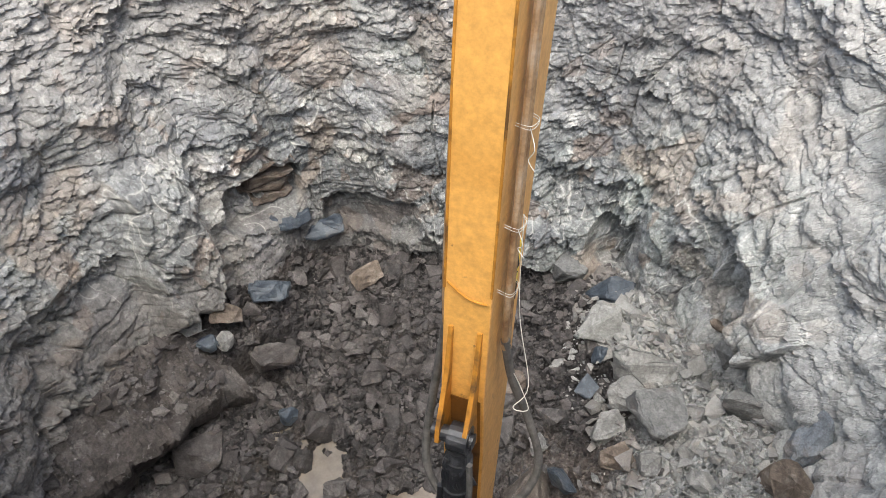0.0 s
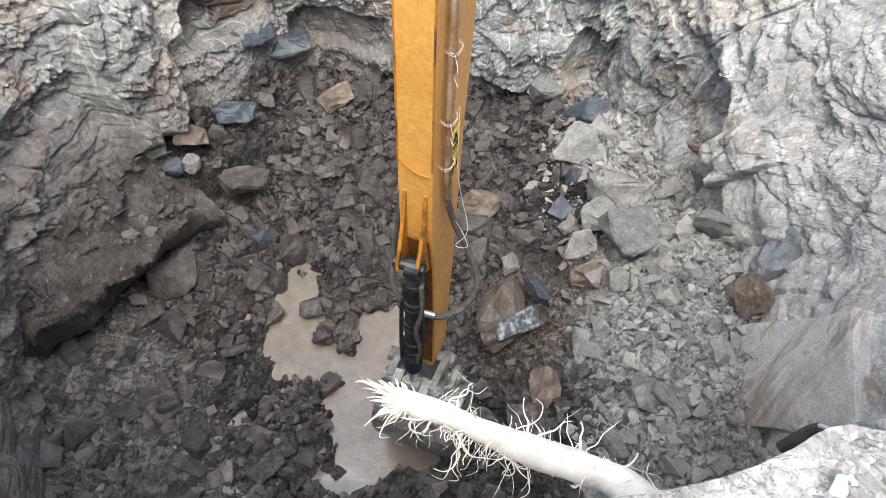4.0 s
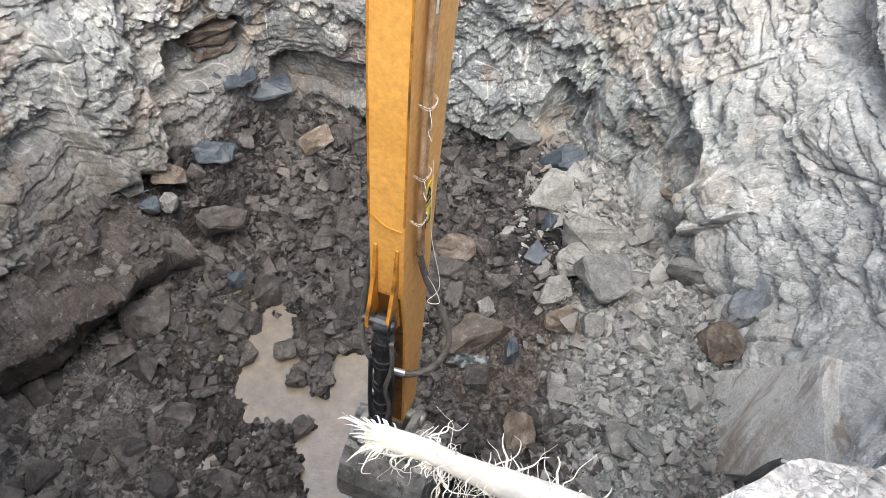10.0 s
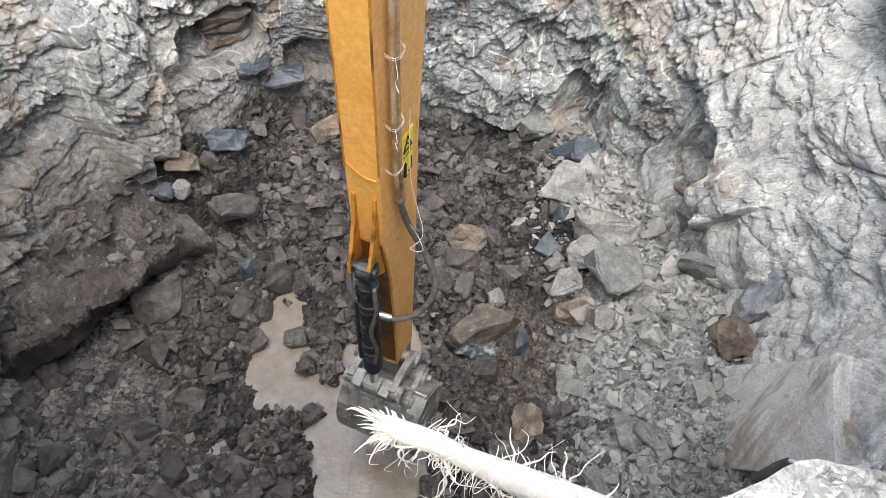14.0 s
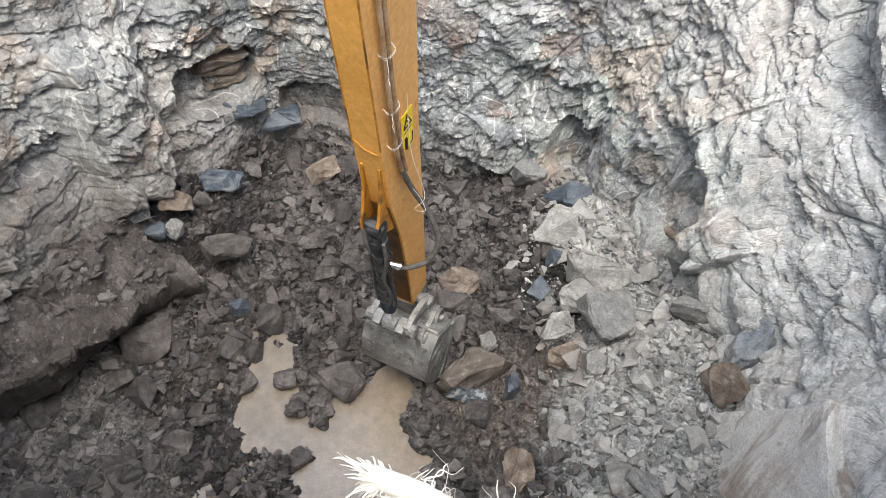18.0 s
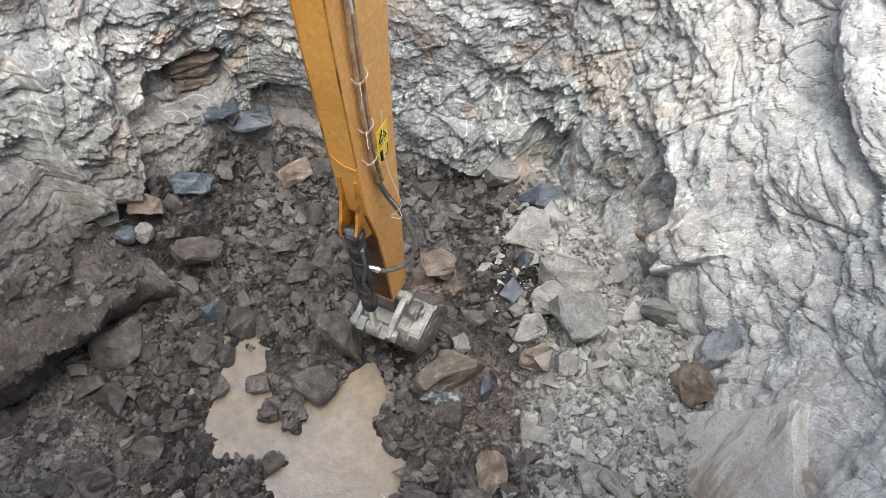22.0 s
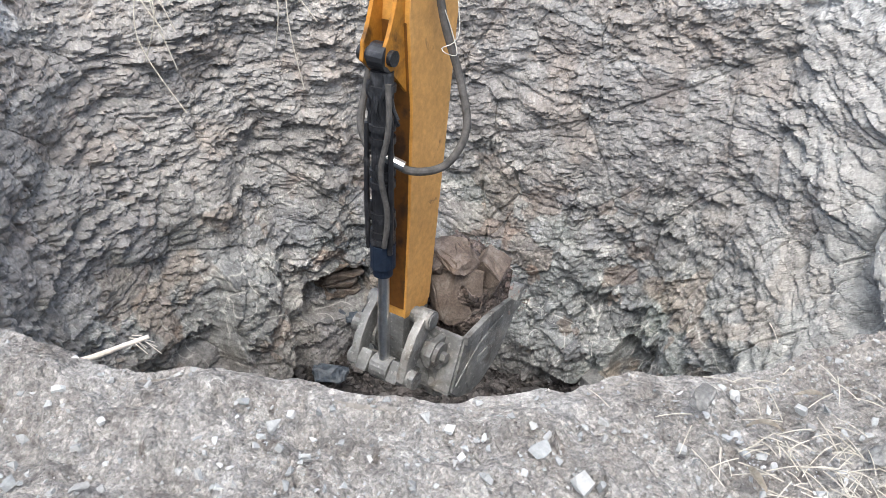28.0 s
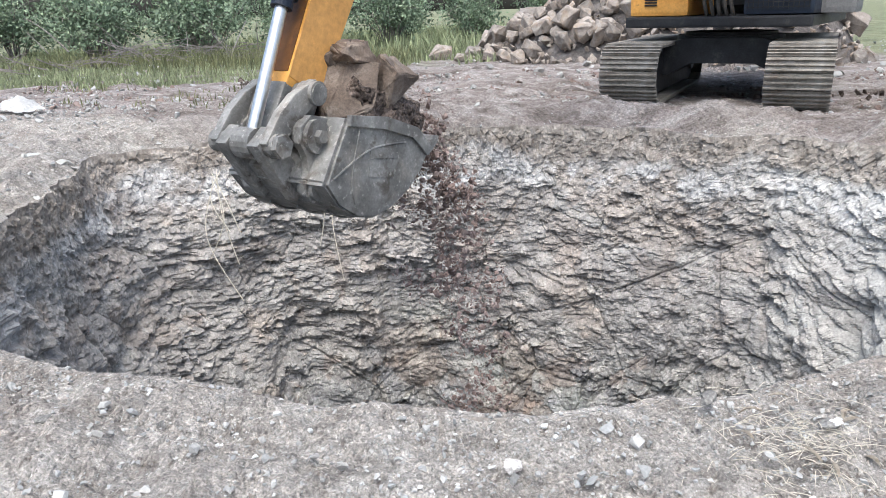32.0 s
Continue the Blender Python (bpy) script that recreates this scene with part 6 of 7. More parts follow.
# ---- rocks that are moved, and the load of the bucket ----
def blue_faced_rock():
    ob = big_rock("large brown rock with a wet blue end face", ROCK_BROWN_DARK, (0, 0, 0), (0.72, 0.48, 0.42), 71, (0, 0, 0), 16)
    bm = stone_bm(72, 0.5, 1.0, 0.9, 12, 1)
    bmesh.ops.scale(bm, vec=(0.3, 0.3, 0.3), verts=list(bm.verts))
    bmesh.ops.translate(bm, vec=(0.3, -0.02, 0.05), verts=list(bm.verts))
    part("blue_face", bm, ROCK_BLUE, ob, "glossy blue end face")
    bm = stone_bm(73, 1.0, 0.4, 0.8, 14, 1)
    bmesh.ops.scale(bm, vec=(0.46, 0.46, 0.36), verts=list(bm.verts))
    bmesh.ops.translate(bm, vec=(-0.02, -0.16, -0.03), verts=list(bm.verts))
    part("split_face", bm, ROCK_SPECKLED, ob, "dark face speckled with pale mortar-like stone")
    return ob


ROCK_BROWN_DARK = material("dirty_brown_rock", [(0.3, (0.075, 0.062, 0.052)), (0.5, (0.14, 0.118, 0.1)), (0.72, (0.23, 0.2, 0.175))], 6.0, 0.8, 0.6, 60.0, stains=[(12.0, 0.58, 0.68, (0.34, 0.31, 0.28), 0.6)])
ROCK_SPECKLED = material("speckled_rock", [(0.4, (0.04, 0.05, 0.06)), (0.52, (0.1, 0.12, 0.135)), (0.6, (0.36, 0.36, 0.35))], 16.0, 0.5, 0.6, 60.0, spec=0.5)
EARTH = material("red_brown_soil", [(0.3, (0.1, 0.076, 0.064)), (0.5, (0.175, 0.138, 0.118)), (0.72, (0.26, 0.215, 0.19))], 9.0, 0.9, 0.8, 60.0, bump_dist=0.02)
LOOSE_SOIL = material("loose_red_brown_soil", [(0.3, (0.16, 0.115, 0.1)), (0.5, (0.25, 0.19, 0.17)), (0.72, (0.34, 0.28, 0.26))], 9.0, 0.95, 0.3, 60.0)
LOAD_STONE = material("red_brown_load_rock", [(0.3, (0.095, 0.072, 0.058)), (0.5, (0.185, 0.148, 0.122)), (0.72, (0.29, 0.245, 0.21))], 7.0, 0.8, 0.6, 60.0, stains=[(10.0, 0.55, 0.68, (0.36, 0.33, 0.3), 0.4)], vary="object", amount=0.25)

crumbs(EARTH, (18.0, 50.0), 0.02, 0.4)
blue_rock = blue_faced_rock()
dark_slab = big_rock("large dark slab turned over by the bucket", ROCK_DARK, (0.02, 4.27, -5.4), (0.56, 0.5, 0.2), 74, (0, 0, 0), 13)
dug_stone = big_rock("dark grey stone rolled into the puddle", ROCK_DARK, (-0.1, 3.9, -5.5), (0.4, 0.34, 0.28), 75, (0, 0, 0), 14)
brown_slab = big_rock("long flat red-brown slab", LOAD_STONE, (0.8, 5.1, -5.4), (0.44, 0.36, 0.13), 76, (0, 0, 0), 11)
load = [
    # thing, and its place and turn in the bucket
    (brown_slab, (-0.2, -0.19, -0.27), (20, -29, 0)),
    (big_rock("brown block with a dark underside on top of the load", LOAD_STONE, (0, 0, 0), (0.3, 0.24, 0.17), 77, n=16), (-0.15, -0.42, -0.38), (95, 26, 6)),
    (big_rock("dark brown rock in the bucket", LOAD_STONE, (0, 0, 0), (0.3, 0.26, 0.2), 78), (-0.08, -0.31, -0.31), (60, 30, 0)),
    (big_rock("dark brown rock in the bucket", LOAD_STONE, (0, 0, 0), (0.28, 0.24, 0.2), 79), (-0.3, -0.28, -0.5), (30, 80, 0)),
    (big_rock("small brown rock in the bucket", LOAD_STONE, (0, 0, 0), (0.2, 0.16, 0.12), 80), (-0.22, -0.16, -0.56), (0, 30, 40)),
    (big_rock("small brown rock in the bucket", LOAD_STONE, (0, 0, 0), (0.16, 0.14, 0.12), 81), (-0.2, -0.2, -0.7), (60, 0, 40)),
    (big_rock("small brown rock in the bucket", LOAD_STONE, (0, 0, 0), (0.18, 0.12, 0.12), 82), (-0.02, -0.4, -0.36), (10, 50, 0)),
]


def soil_heap():
    bm = stone_bm(83, 0.58, 0.52, 0.74, 40, 2)
    for v in bm.verts:
        v.co += v.co.normalized() * (0.035 * noise.noise(v.co * 9) + 0.03 * noise.noise(v.co * 22))
    ob = part("soil_load", bm, EARTH)
    return tagged(ob, "heap of crumbly red-brown soil in the bucket", "soil")


load.append((soil_heap(), (-0.08, -0.05, -0.5), (0, 0, 0)))


def clod(seed):
    """A loose handful of crumbs that fall together."""
    rng = np.random.default_rng(seed)
    n = 70
    at = rng.normal(0, 1, (n, 3)) * (0.04, 0.04, 0.1)
    ob = scatter("soil_clod", LOOSE_SOIL, at, np.clip(0.009 * rng.pareto(1.8, n) + 0.009, 0.009, 0.05), rng, 1.5, 0.0)
    return tagged(ob, "crumbs of red-brown soil spilling from the bucket", "soil", kind="stuff")


clods = [clod(300 + k) for k in range(70)]


# ---- roots and litter at the rim ----
def pale_root():
    line = [(0.795, 1.13, -0.325), (0.839, 1.114, -0.301), (0.896, 1.082, -0.262), (0.935, 1.058, -0.226), (0.968, 1.038, -0.189), (1.0, 1.015, -0.16), (1.06, 0.95, -0.12), (1.12, 0.88, -0.1)]
    bm = bmesh.new()
    tube(bm, line, lambda s: 0.0098 + 0.006 * s + 0.0012 * math.sin(17 * s), 18)
    for v in bm.verts:
        v.co += 0.0022 * noise.noise_vector(v.co * 32) + 0.0008 * noise.noise_vector(v.co * 130)
    root = smooth(part("root", bm, ROOT))
    tagged(root, "peeled white tree root with a frayed broken end", "root")
    rng = random.Random(4)
    # frayed fibres at the broken end
    bm = bmesh.new()
    start = Vector(line[0])
    out = (start - Vector(line[1])).normalized()
    for k in range(52):
        side = Vector((rng.gauss(0, 1), rng.gauss(0, 1), rng.gauss(0, 1)))
        side = (side - out * side.dot(out)).normalized()
        a = start - out * rng.uniform(0.0, 0.03) + side * 0.0095
        n = rng.uniform(0.006, 0.018) if k % 4 else rng.uniform(0.018, 0.042)
        b = a + out * n * 0.6 + side * n * rng.uniform(0.1, 0.6)
        c = b + out * n * 0.35 + side * n * rng.uniform(-0.1, 0.45) + Vector((0, 0, -0.2 * n))
        w = rng.uniform(0.0009, 0.003)
        tube(bm, [a, b, c], lambda s, w=w: w * (1 - 0.85 * s), 5)
    part("frayed_end", bm, ROOT, root)["kind"] = "stuff"
    bm = bmesh.new()
    # a tangle below the broken end, and a brush of stiff rootlets where it leaves the bank
    for k in range(260):
        low = k % 3 < 2
        s = rng.uniform(0.05, 0.5) if low else rng.uniform(0.45, 1.0)
        i = min(int(s * 6), 5)
        p = Vector(line[i]).lerp(Vector(line[i + 1]), s * 6 - i)
        d = Vector((rng.gauss(-0.15, 0.7), rng.gauss(-0.25, 0.6), -abs(rng.gauss(0.6, 0.5)))) if low else Vector((rng.gauss(-0.1, 0.8), rng.gauss(0.35, 0.6), rng.gauss(0.45, 0.6)))
        d.normalize()
        p = p + d * 0.009
        pts, n = [p], rng.choice((0.012, 0.02, 0.03, 0.05) if low else (0.008, 0.012, 0.016, 0.034)) * rng.uniform(0.7, 1.2)
        for _ in range(5):
            d = (d + (0.6 if low else 0.35) * Vector((rng.gauss(0, 1), rng.gauss(0, 1), rng.gauss(-0.1, 0.8)))).normalized()
            pts.append(pts[-1] + d * n / 4)
        w = rng.choice((0.0004, 0.0005, 0.0007, 0.0009, 0.0014))
        tube(bm, pts, lambda s, w=w: w * (1 - 0.75 * s), 5)
    part("root_hair", bm, ROOT, root, "fine pale rootlets")["kind"] = "stuff"
    bm = bmesh.new()
    tube(bm, [(0.0, 1.15, -0.24), (-0.06, 1.11, -0.255), (-0.13, 1.05, -0.265), (-0.22, 0.95, -0.25)], lambda s: 0.006 + 0.004 * s, 8)
    for k in range(8):
        a = Vector((0.0, 1.15, -0.24)) + Vector((rng.gauss(-0.02, 0.02), rng.gauss(-0.02, 0.01), 0))
        tube(bm, [a, a + Vector((rng.uniform(0, 0.04), rng.uniform(0, 0.03), rng.uniform(-0.05, 0.01)))], 0.0014, 5)
    tagged(part("root", bm, ROOT), "thin broken pale root poking out of the rim", "root")


pale_root()


def rim_twigs():
    bm = bmesh.new()
    tube(bm, [(1.122, 1.062, -0.118), (1.116, 1.061, -0.128), (1.105, 1.055, -0.147)], lambda s: 0.004 + 0.0006 * s, 10)
    tagged(part("twig", bm, DARK_BARK), "short dark broken stick poking over the rim", "stick")
    bm = bmesh.new()
    tube(bm, [(1.12, 1.062, -0.114), (1.116, 1.045, -0.08), (1.112, 1.02, -0.03)], lambda s: 0.0017 - 0.0005 * s, 6)
    tagged(part("twig", bm, ROOT), "thin peeled white twig lying over the rim", "stick")


DARK_BARK = material("dark_wet_bark", [(0.3, (0.025, 0.023, 0.02)), (0.7, (0.075, 0.068, 0.06))], 30.0, 0.8, 0.4, 90.0)
rim_twigs()


def hanging_stalks():
    rng = random.Random(12)
    for at, n in (((-3.0, 5.65, -0.45), 5), ((-2.2, 6.55, -0.55), 3)):
        bm = bmesh.new()
        for _ in range(n):
            a = Vector(at) + Vector((rng.uniform(-0.15, 0.15), rng.uniform(-0.05, 0.05), rng.uniform(-0.1, 0.2)))
            n2 = rng.uniform(0.5, 1.3)
            tube(bm, [a, a + Vector((rng.uniform(-0.05, 0.25), -0.18, -0.45 * n2)), a + Vector((rng.uniform(0, 0.4), -0.2, -n2))], 0.006, 5)
        tagged(part("stalks", bm, STRAW), "dry stalks hanging over the pit wall", "stalk", kind="stuff")


hanging_stalks()


def gravel():
    """Crumbs and pebbles on the ground about the pit."""
    rng = np.random.default_rng(17)
    for count, x0, x1, y0, y1, low, power, top in ((15500, -1.7, 3.6, 0.1, 1.4, 0.0035, 1.8, 0.022), (1300, -2.6, 4.4, -0.4, 1.5, 0.014, 2.4, 0.045), (5500, -9, 8, 6.3, 12.5, 0.018, 2.2, 0.11), (2500, -8, -2.6, 3.0, 8.5, 0.016, 2.2, 0.1), (2200, 3.4, 8, 0.8, 8.5, 0.015, 2.2, 0.09), (2500, -12, 12, 11, 24, 0.03, 2.0, 0.2)):
        x, y = rng.uniform(x0, x1, count), rng.uniform(y0, y1, count)
        deg = np.degrees(np.arctan2(y - PIT[1], x - PIT[0]))
        rr, rz = rim(deg)
        off = np.hypot(x - PIT[0], y - PIT[1]) - rr
        keep = off > 0.008
        x, y, off, rz = x[keep], y[keep], off[keep], rz[keep]
        k = ramped(off, 0, 0.35)
        z = rz * (1 - k) + ground_z(x, y) * k
        size = np.clip(low * (1 + rng.pareto(power, len(x))), low, top)
        ob = scatter("gravel", PEBBLE, np.stack([x, y, z], -1), size, rng, 0.5, 0.35)
        tagged(ob, "grey gravel and crumbs of stone on the trampled ground", "gravel", kind="stuff")


gravel()


def ground_stones():
    rows = [("white angular stone on the near ground", WHITE_STONE, (0.87, 0.62), (0.062, 0.045, 0.03), 91), ("flat grey stone on the near ground", ROCK_PALE, (-0.62, 0.55), (0.07, 0.05, 0.02), 92), ("grey stone at the rim", ROCK_PALE, (1.42, 1.02), (0.06, 0.05, 0.035), 93), ("grey stone at the rim", ROCK_PALE, (1.75, 0.98), (0.07, 0.05, 0.03), 94), ("small stone on the near ground", ROCK_PALE, (-0.25, 0.62), (0.03, 0.025, 0.016), 95), ("small stone on the near ground", ROCK_PALE, (1.2, 0.6), (0.03, 0.02, 0.015), 96)]
    for label, mat, (x, y), dims, seed in rows:
        z = float(ground_z(np.array(x), np.array(y)))
        big_rock(label, mat, (x, y, z + 0.4 * dims[2]), dims, seed, (0, 0, 20 * seed), 14, "stones on the near ground")


WHITE_STONE = material("white_stone", [(0.3, (0.45, 0.43, 0.41)), (0.6, (0.62, 0.6, 0.58))], 20.0, 0.85, 0.3, 80.0)
ground_stones()


def litter():
    """Dry straw and leaves on the near ground."""
    rng = random.Random(6)
    bm = bmesh.new()
    for _ in range(240):
        x, y = rng.gauss(1.68, 0.13), rng.gauss(0.85, 0.13)
        z = float(ground_z(np.array(x), np.array(y))) + rng.uniform(0.004, 0.02)
        a, n = rng.uniform(0, 6.28), rng.uniform(0.025, 0.09)
        d = Vector((math.cos(a), math.sin(a), rng.uniform(-0.1, 0.15))) * n
        p = Vector((x, y, z))
        tube(bm, [p, p + d * 0.5 + Vector((0, 0, 0.004)), p + d], 0.0011, 4)
    tagged(part("straw", bm, STRAW), "scattered dry straw on the ground", "straw", kind="stuff")
    for k in range(9):
        x, y = rng.gauss(1.7, 0.17), rng.gauss(0.86, 0.16)
        z = float(ground_z(np.array(x), np.array(y))) + 0.012
        bm = bmesh.new()
        n = 7
        top = []
        for i in range(n):
            s = i / (n - 1)
            w = 0.011 * math.sin(math.pi * min(s * 0.92 + 0.08, 1)) * 0.7 + 0.0008
            c = Vector(((s - 0.5) * 0.07, 0.006 * math.sin(3 * s), 0.012 * math.sin(3.1 * s)))
            top.append((bm.verts.new(c + Vector((0, w, 0.005))), bm.verts.new(c), bm.verts.new(c + Vector((0, -w, 0.004)))))
        for p, q in zip(top, top[1:]):
            bm.faces.new((p[0], p[1], q[1], q[0]))
            bm.faces.new((p[1], p[2], q[2], q[1]))
        bmesh.ops.solidify(bm, geom=list(bm.faces), thickness=0.0008)
        ob = part("dry_leaf", bm, LEAF_DRY)
        ob.matrix_world = pose(x, y, z, rng.gauss(0, 12), rng.gauss(0, 12), rng.uniform(0, 360))
        tagged(ob, "curled dry straw-coloured leaf on the ground", "leaf", "dry leaves on the near ground")
    bm = bmesh.new()
    box(bm, (0.05, 0.03, 0.002), (0, 0, 0), 0)
    bmesh.ops.subdivide_edges(bm, edges=list(bm.edges), cuts=4, use_grid_fill=True)
    for v in bm.verts:
        v.co.z += 0.008 * noise.noise(v.co * 60)
    ob = part("paper_scrap", bm, WHITE_CLOTH)
    ob.matrix_world = pose(1.78, 0.98, float(ground_z(np.array(1.78), np.array(0.98))) + 0.02, 8, 0, 30)
    tagged(ob, "crumpled scrap of white paper on the ground", "paper")


LEAF_DRY = material("dry_leaf", [(0.3, (0.36, 0.31, 0.25)), (0.7, (0.52, 0.48, 0.41))], 30.0, 0.8, 0.2, 90.0)
WHITE_CLOTH = material("white_cloth", [(0.3, (0.68, 0.68, 0.68)), (0.7, (0.8, 0.8, 0.79))], 6.0, 0.85, 0.1, 40.0)
litter()


def white_rag():
    bm = bmesh.new()
    n = 26
    grid = [[bm.verts.new(((i / (n - 1) - 0.5) * 0.75, (j / (n - 1) - 0.5) * 0.45, 0)) for j in range(n)] for i in range(n)]
    for i in range(n - 1):
        for j in range(n - 1):
            bm.faces.new((grid[i][j], grid[i + 1][j], grid[i + 1][j + 1], grid[i][j + 1]))
    for v in bm.verts:
        fall = max(0.0, 1 - (v.co.x / 0.38) ** 2) * max(0.0, 1 - (v.co.y / 0.23) ** 2)
        v.co.z = 0.15 * fall + 0.05 * noise.noise(v.co * 5) + 0.025 * noise.noise(v.co * 13) + 0.03
    bmesh.ops.solidify(bm, geom=list(bm.faces), thickness=0.006)
    ob = smooth(part("cloth_bag", bm, WHITE_CLOTH))
    ob.matrix_world = pose(-6.75, 7.05, 0.05, 0, 0, -15)
    tagged(ob, "crumpled white cloth bag lying on the ground", "bag")


white_rag()


# ---- distance: grass, scrub and a heap of boulders ----
def blades(name, spots, low, high, mat, label, width=0.012, seed=1):
    rng = np.random.default_rng(seed)
    x, y = spots
    n = len(x)
    z = ground_z(x, y) - 0.02
    a, h = rng.uniform(0, 6.283, n), rng.uniform(low, high, n)
    lean = rng.normal(0, 0.25, (n, 2)) * h[:, None]
    w = np.stack([np.cos(a), np.sin(a), 0 * a], -1) * (width * rng.uniform(0.6, 1.4, n))[:, None]
    p = np.stack([x, y, z], -1)
    mid = p + np.stack([lean[:, 0] * 0.3, lean[:, 1] * 0.3, h * 0.55], -1)
    tip = p + np.stack([lean[:, 0], lean[:, 1], h], -1)
    V = np.stack([p - w, p + w, mid + 0.7 * w, mid - 0.7 * w, tip], 1).reshape(-1, 3)
    base = np.arange(n)[:, None] * 5
    T = np.concatenate([base + (0, 1, 2), base + (0, 2, 3), base + (3, 2, 4)], 1).reshape(-1, 3)
    ob = link_mesh(name, array_mesh(name, V, T, 3), mat)
    return tagged(ob, label, "grass", kind="stuff")


def meadow():
    rng = np.random.default_rng(23)

    def spots(n, x0, x1, y0, y1, edge):
        x, y = rng.uniform(x0, x1, n), rng.uniform(y0, y1, n)
        keep = edge(x, y) + 0.5 * fbm(np.stack([x, y, 0 * x], -1) * 1.2, 3, 71) > 0
        return x[keep], y[keep]

    blades("grass", spots(34000, -16, -4, 9.6, 17, lambda x, y: (y - 10.3) - 0.3 * (x + 8)), 0.05, 0.17, GRASS, "strip of green grass beside the trampled ground", 0.012, 31)
    blades("grass", spots(5000, -14, -4, 12.5, 18, lambda x, y: y - 13.4 + 0 * x), 0.2, 0.5, GRASS_DRY, "tall seeding grass in front of the scrub", 0.01, 32)
    blades("grass", spots(20000, -12, 6, 18, 40, lambda x, y: (y - 20.5) - 0.1 * x), 0.15, 0.6, GRASS, "rough grass in the distance", 0.03, 33)
    blades("grass", spots(8000, 5.5, 10, 10.5, 18, lambda x, y: (x - 7.0)), 0.06, 0.25, GRASS, "low grass beside the machine", 0.014, 34)
    blades("grass", spots(14000, -19, -2, 16, 24, lambda x, y: y - 16.5 + 0 * x), 0.1, 0.32, GRASS, "rough grass among the scrub", 0.02, 36)
    blades("grass", spots(1500, -9, -2, 7.5, 11, lambda x, y: fbm(np.stack([x, y, 0 * x], -1) * 0.8, 2, 72) - 0.25), 0.04, 0.16, GRASS_DRY, "sparse weeds on the trampled ground", 0.009, 35)


GRASS_DRY = material("seeding_grass", [(0.3, (0.12, 0.14, 0.07)), (0.6, (0.2, 0.21, 0.11)), (0.8, (0.27, 0.26, 0.16))], 0.9, 0.85, 0.0, 20.0, vary="island", amount=0.35)
meadow()


def bush(at, size, seed, label):
    rng = np.random.default_rng(seed)
    r2 = random.Random(seed)
    thing = empty("bush", at)
    tagged(thing, label, "bush", "scrub behind the grass")
    bm = bmesh.new()
    tips = []
    for k in range(22):
        a, e = r2.uniform(0, 6.28), r2.uniform(0.3, 1.35)
        n = r2.uniform(0.55, 1.0)
        d = Vector((math.cos(a) * math.cos(e) * size[0], math.sin(a) * math.cos(e) * size[1], math.sin(e) * size[2])) * n
        m = d * 0.5 + Vector((r2.gauss(0, 0.08), r2.gauss(0, 0.08), 0.12 * size[2]))
        tube(bm, [(0.1 * math.cos(a), 0.1 * math.sin(a), -0.05), m, d], lambda s, w=r2.uniform(0.012, 0.03): w * (1 - 0.7 * s), 5)
        tips += [d, m, d * 0.75]
        for _ in range(3):
            f = m.lerp(d, r2.random())
            g = f + Vector((r2.gauss(0, 0.3), r2.gauss(0, 0.3), r2.gauss(0.1, 0.25)))
            tube(bm, [f, (f + g) / 2 + Vector((0, 0, 0.05)), g], 0.007, 4)
            tips.append(g)
    part("stem_tangle", bm, BARK, thing, "bare grey branches and dead twigs")
    n = 5200
    c = np.array(tips)[rng.integers(len(tips), size=n)] + rng.normal(0, 0.17, (n, 3))
    c[:, 2] = np.abs(c[:, 2]) + 0.02
    s = rng.uniform(0.03, 0.075, n)[:, None]
    u = rng.normal(0, 1, (n, 3))
    u /= np.linalg.norm(u, axis=1)[:, None]
    v = np.cross(u, rng.normal(0, 1, (n, 3)))
    v /= np.linalg.norm(v, axis=1)[:, None]
    V = np.stack([c - u * s, c + v * s * 0.5, c + u * s, c - v * s * 0.5], 1).reshape(-1, 3)
    F = np.arange(n * 4).reshape(-1, 4)
    link_mesh("leaves", array_mesh("leaves", V, F), LEAF, thing)
    return thing


BUSHES = [bush((-13.5, 17.2, 0), (1.9, 1.6, 2.2), 401, "dense dark green bush with bare twigs"), bush((-10.6, 18.2, 0), (1.8, 1.5, 2.4), 402, "leafy green bush with grey dead branches"), bush((-8.2, 19.4, 0), (1.7, 1.4, 1.9), 403, "green scrub tangled with dead branches")]
for _k, (_x, _y, _r, _s) in enumerate([(-16.5, 17.5, 80, 0), (-15, 20, 140, 1), (-12.2, 19.6, 200, 2), (-9.5, 21.5, 30, 0), (-6.6, 22.5, 250, 1), (-18, 22, 10, 1), (-4.6, 26, 120, 2), (-2.2, 29, 60, 0), (0.6, 30, 210, 1), (3.2, 32, 300, 2), (-7.5, 27, 20, 0), (-11, 25, 160, 2), (-14, 24.5, 40, 1), (6, 34, 90, 0), (-0.8, 36, 140, 2)]):
    copy_thing(BUSHES[_s], pose(_x, _y, 0, 0, 0, _r))


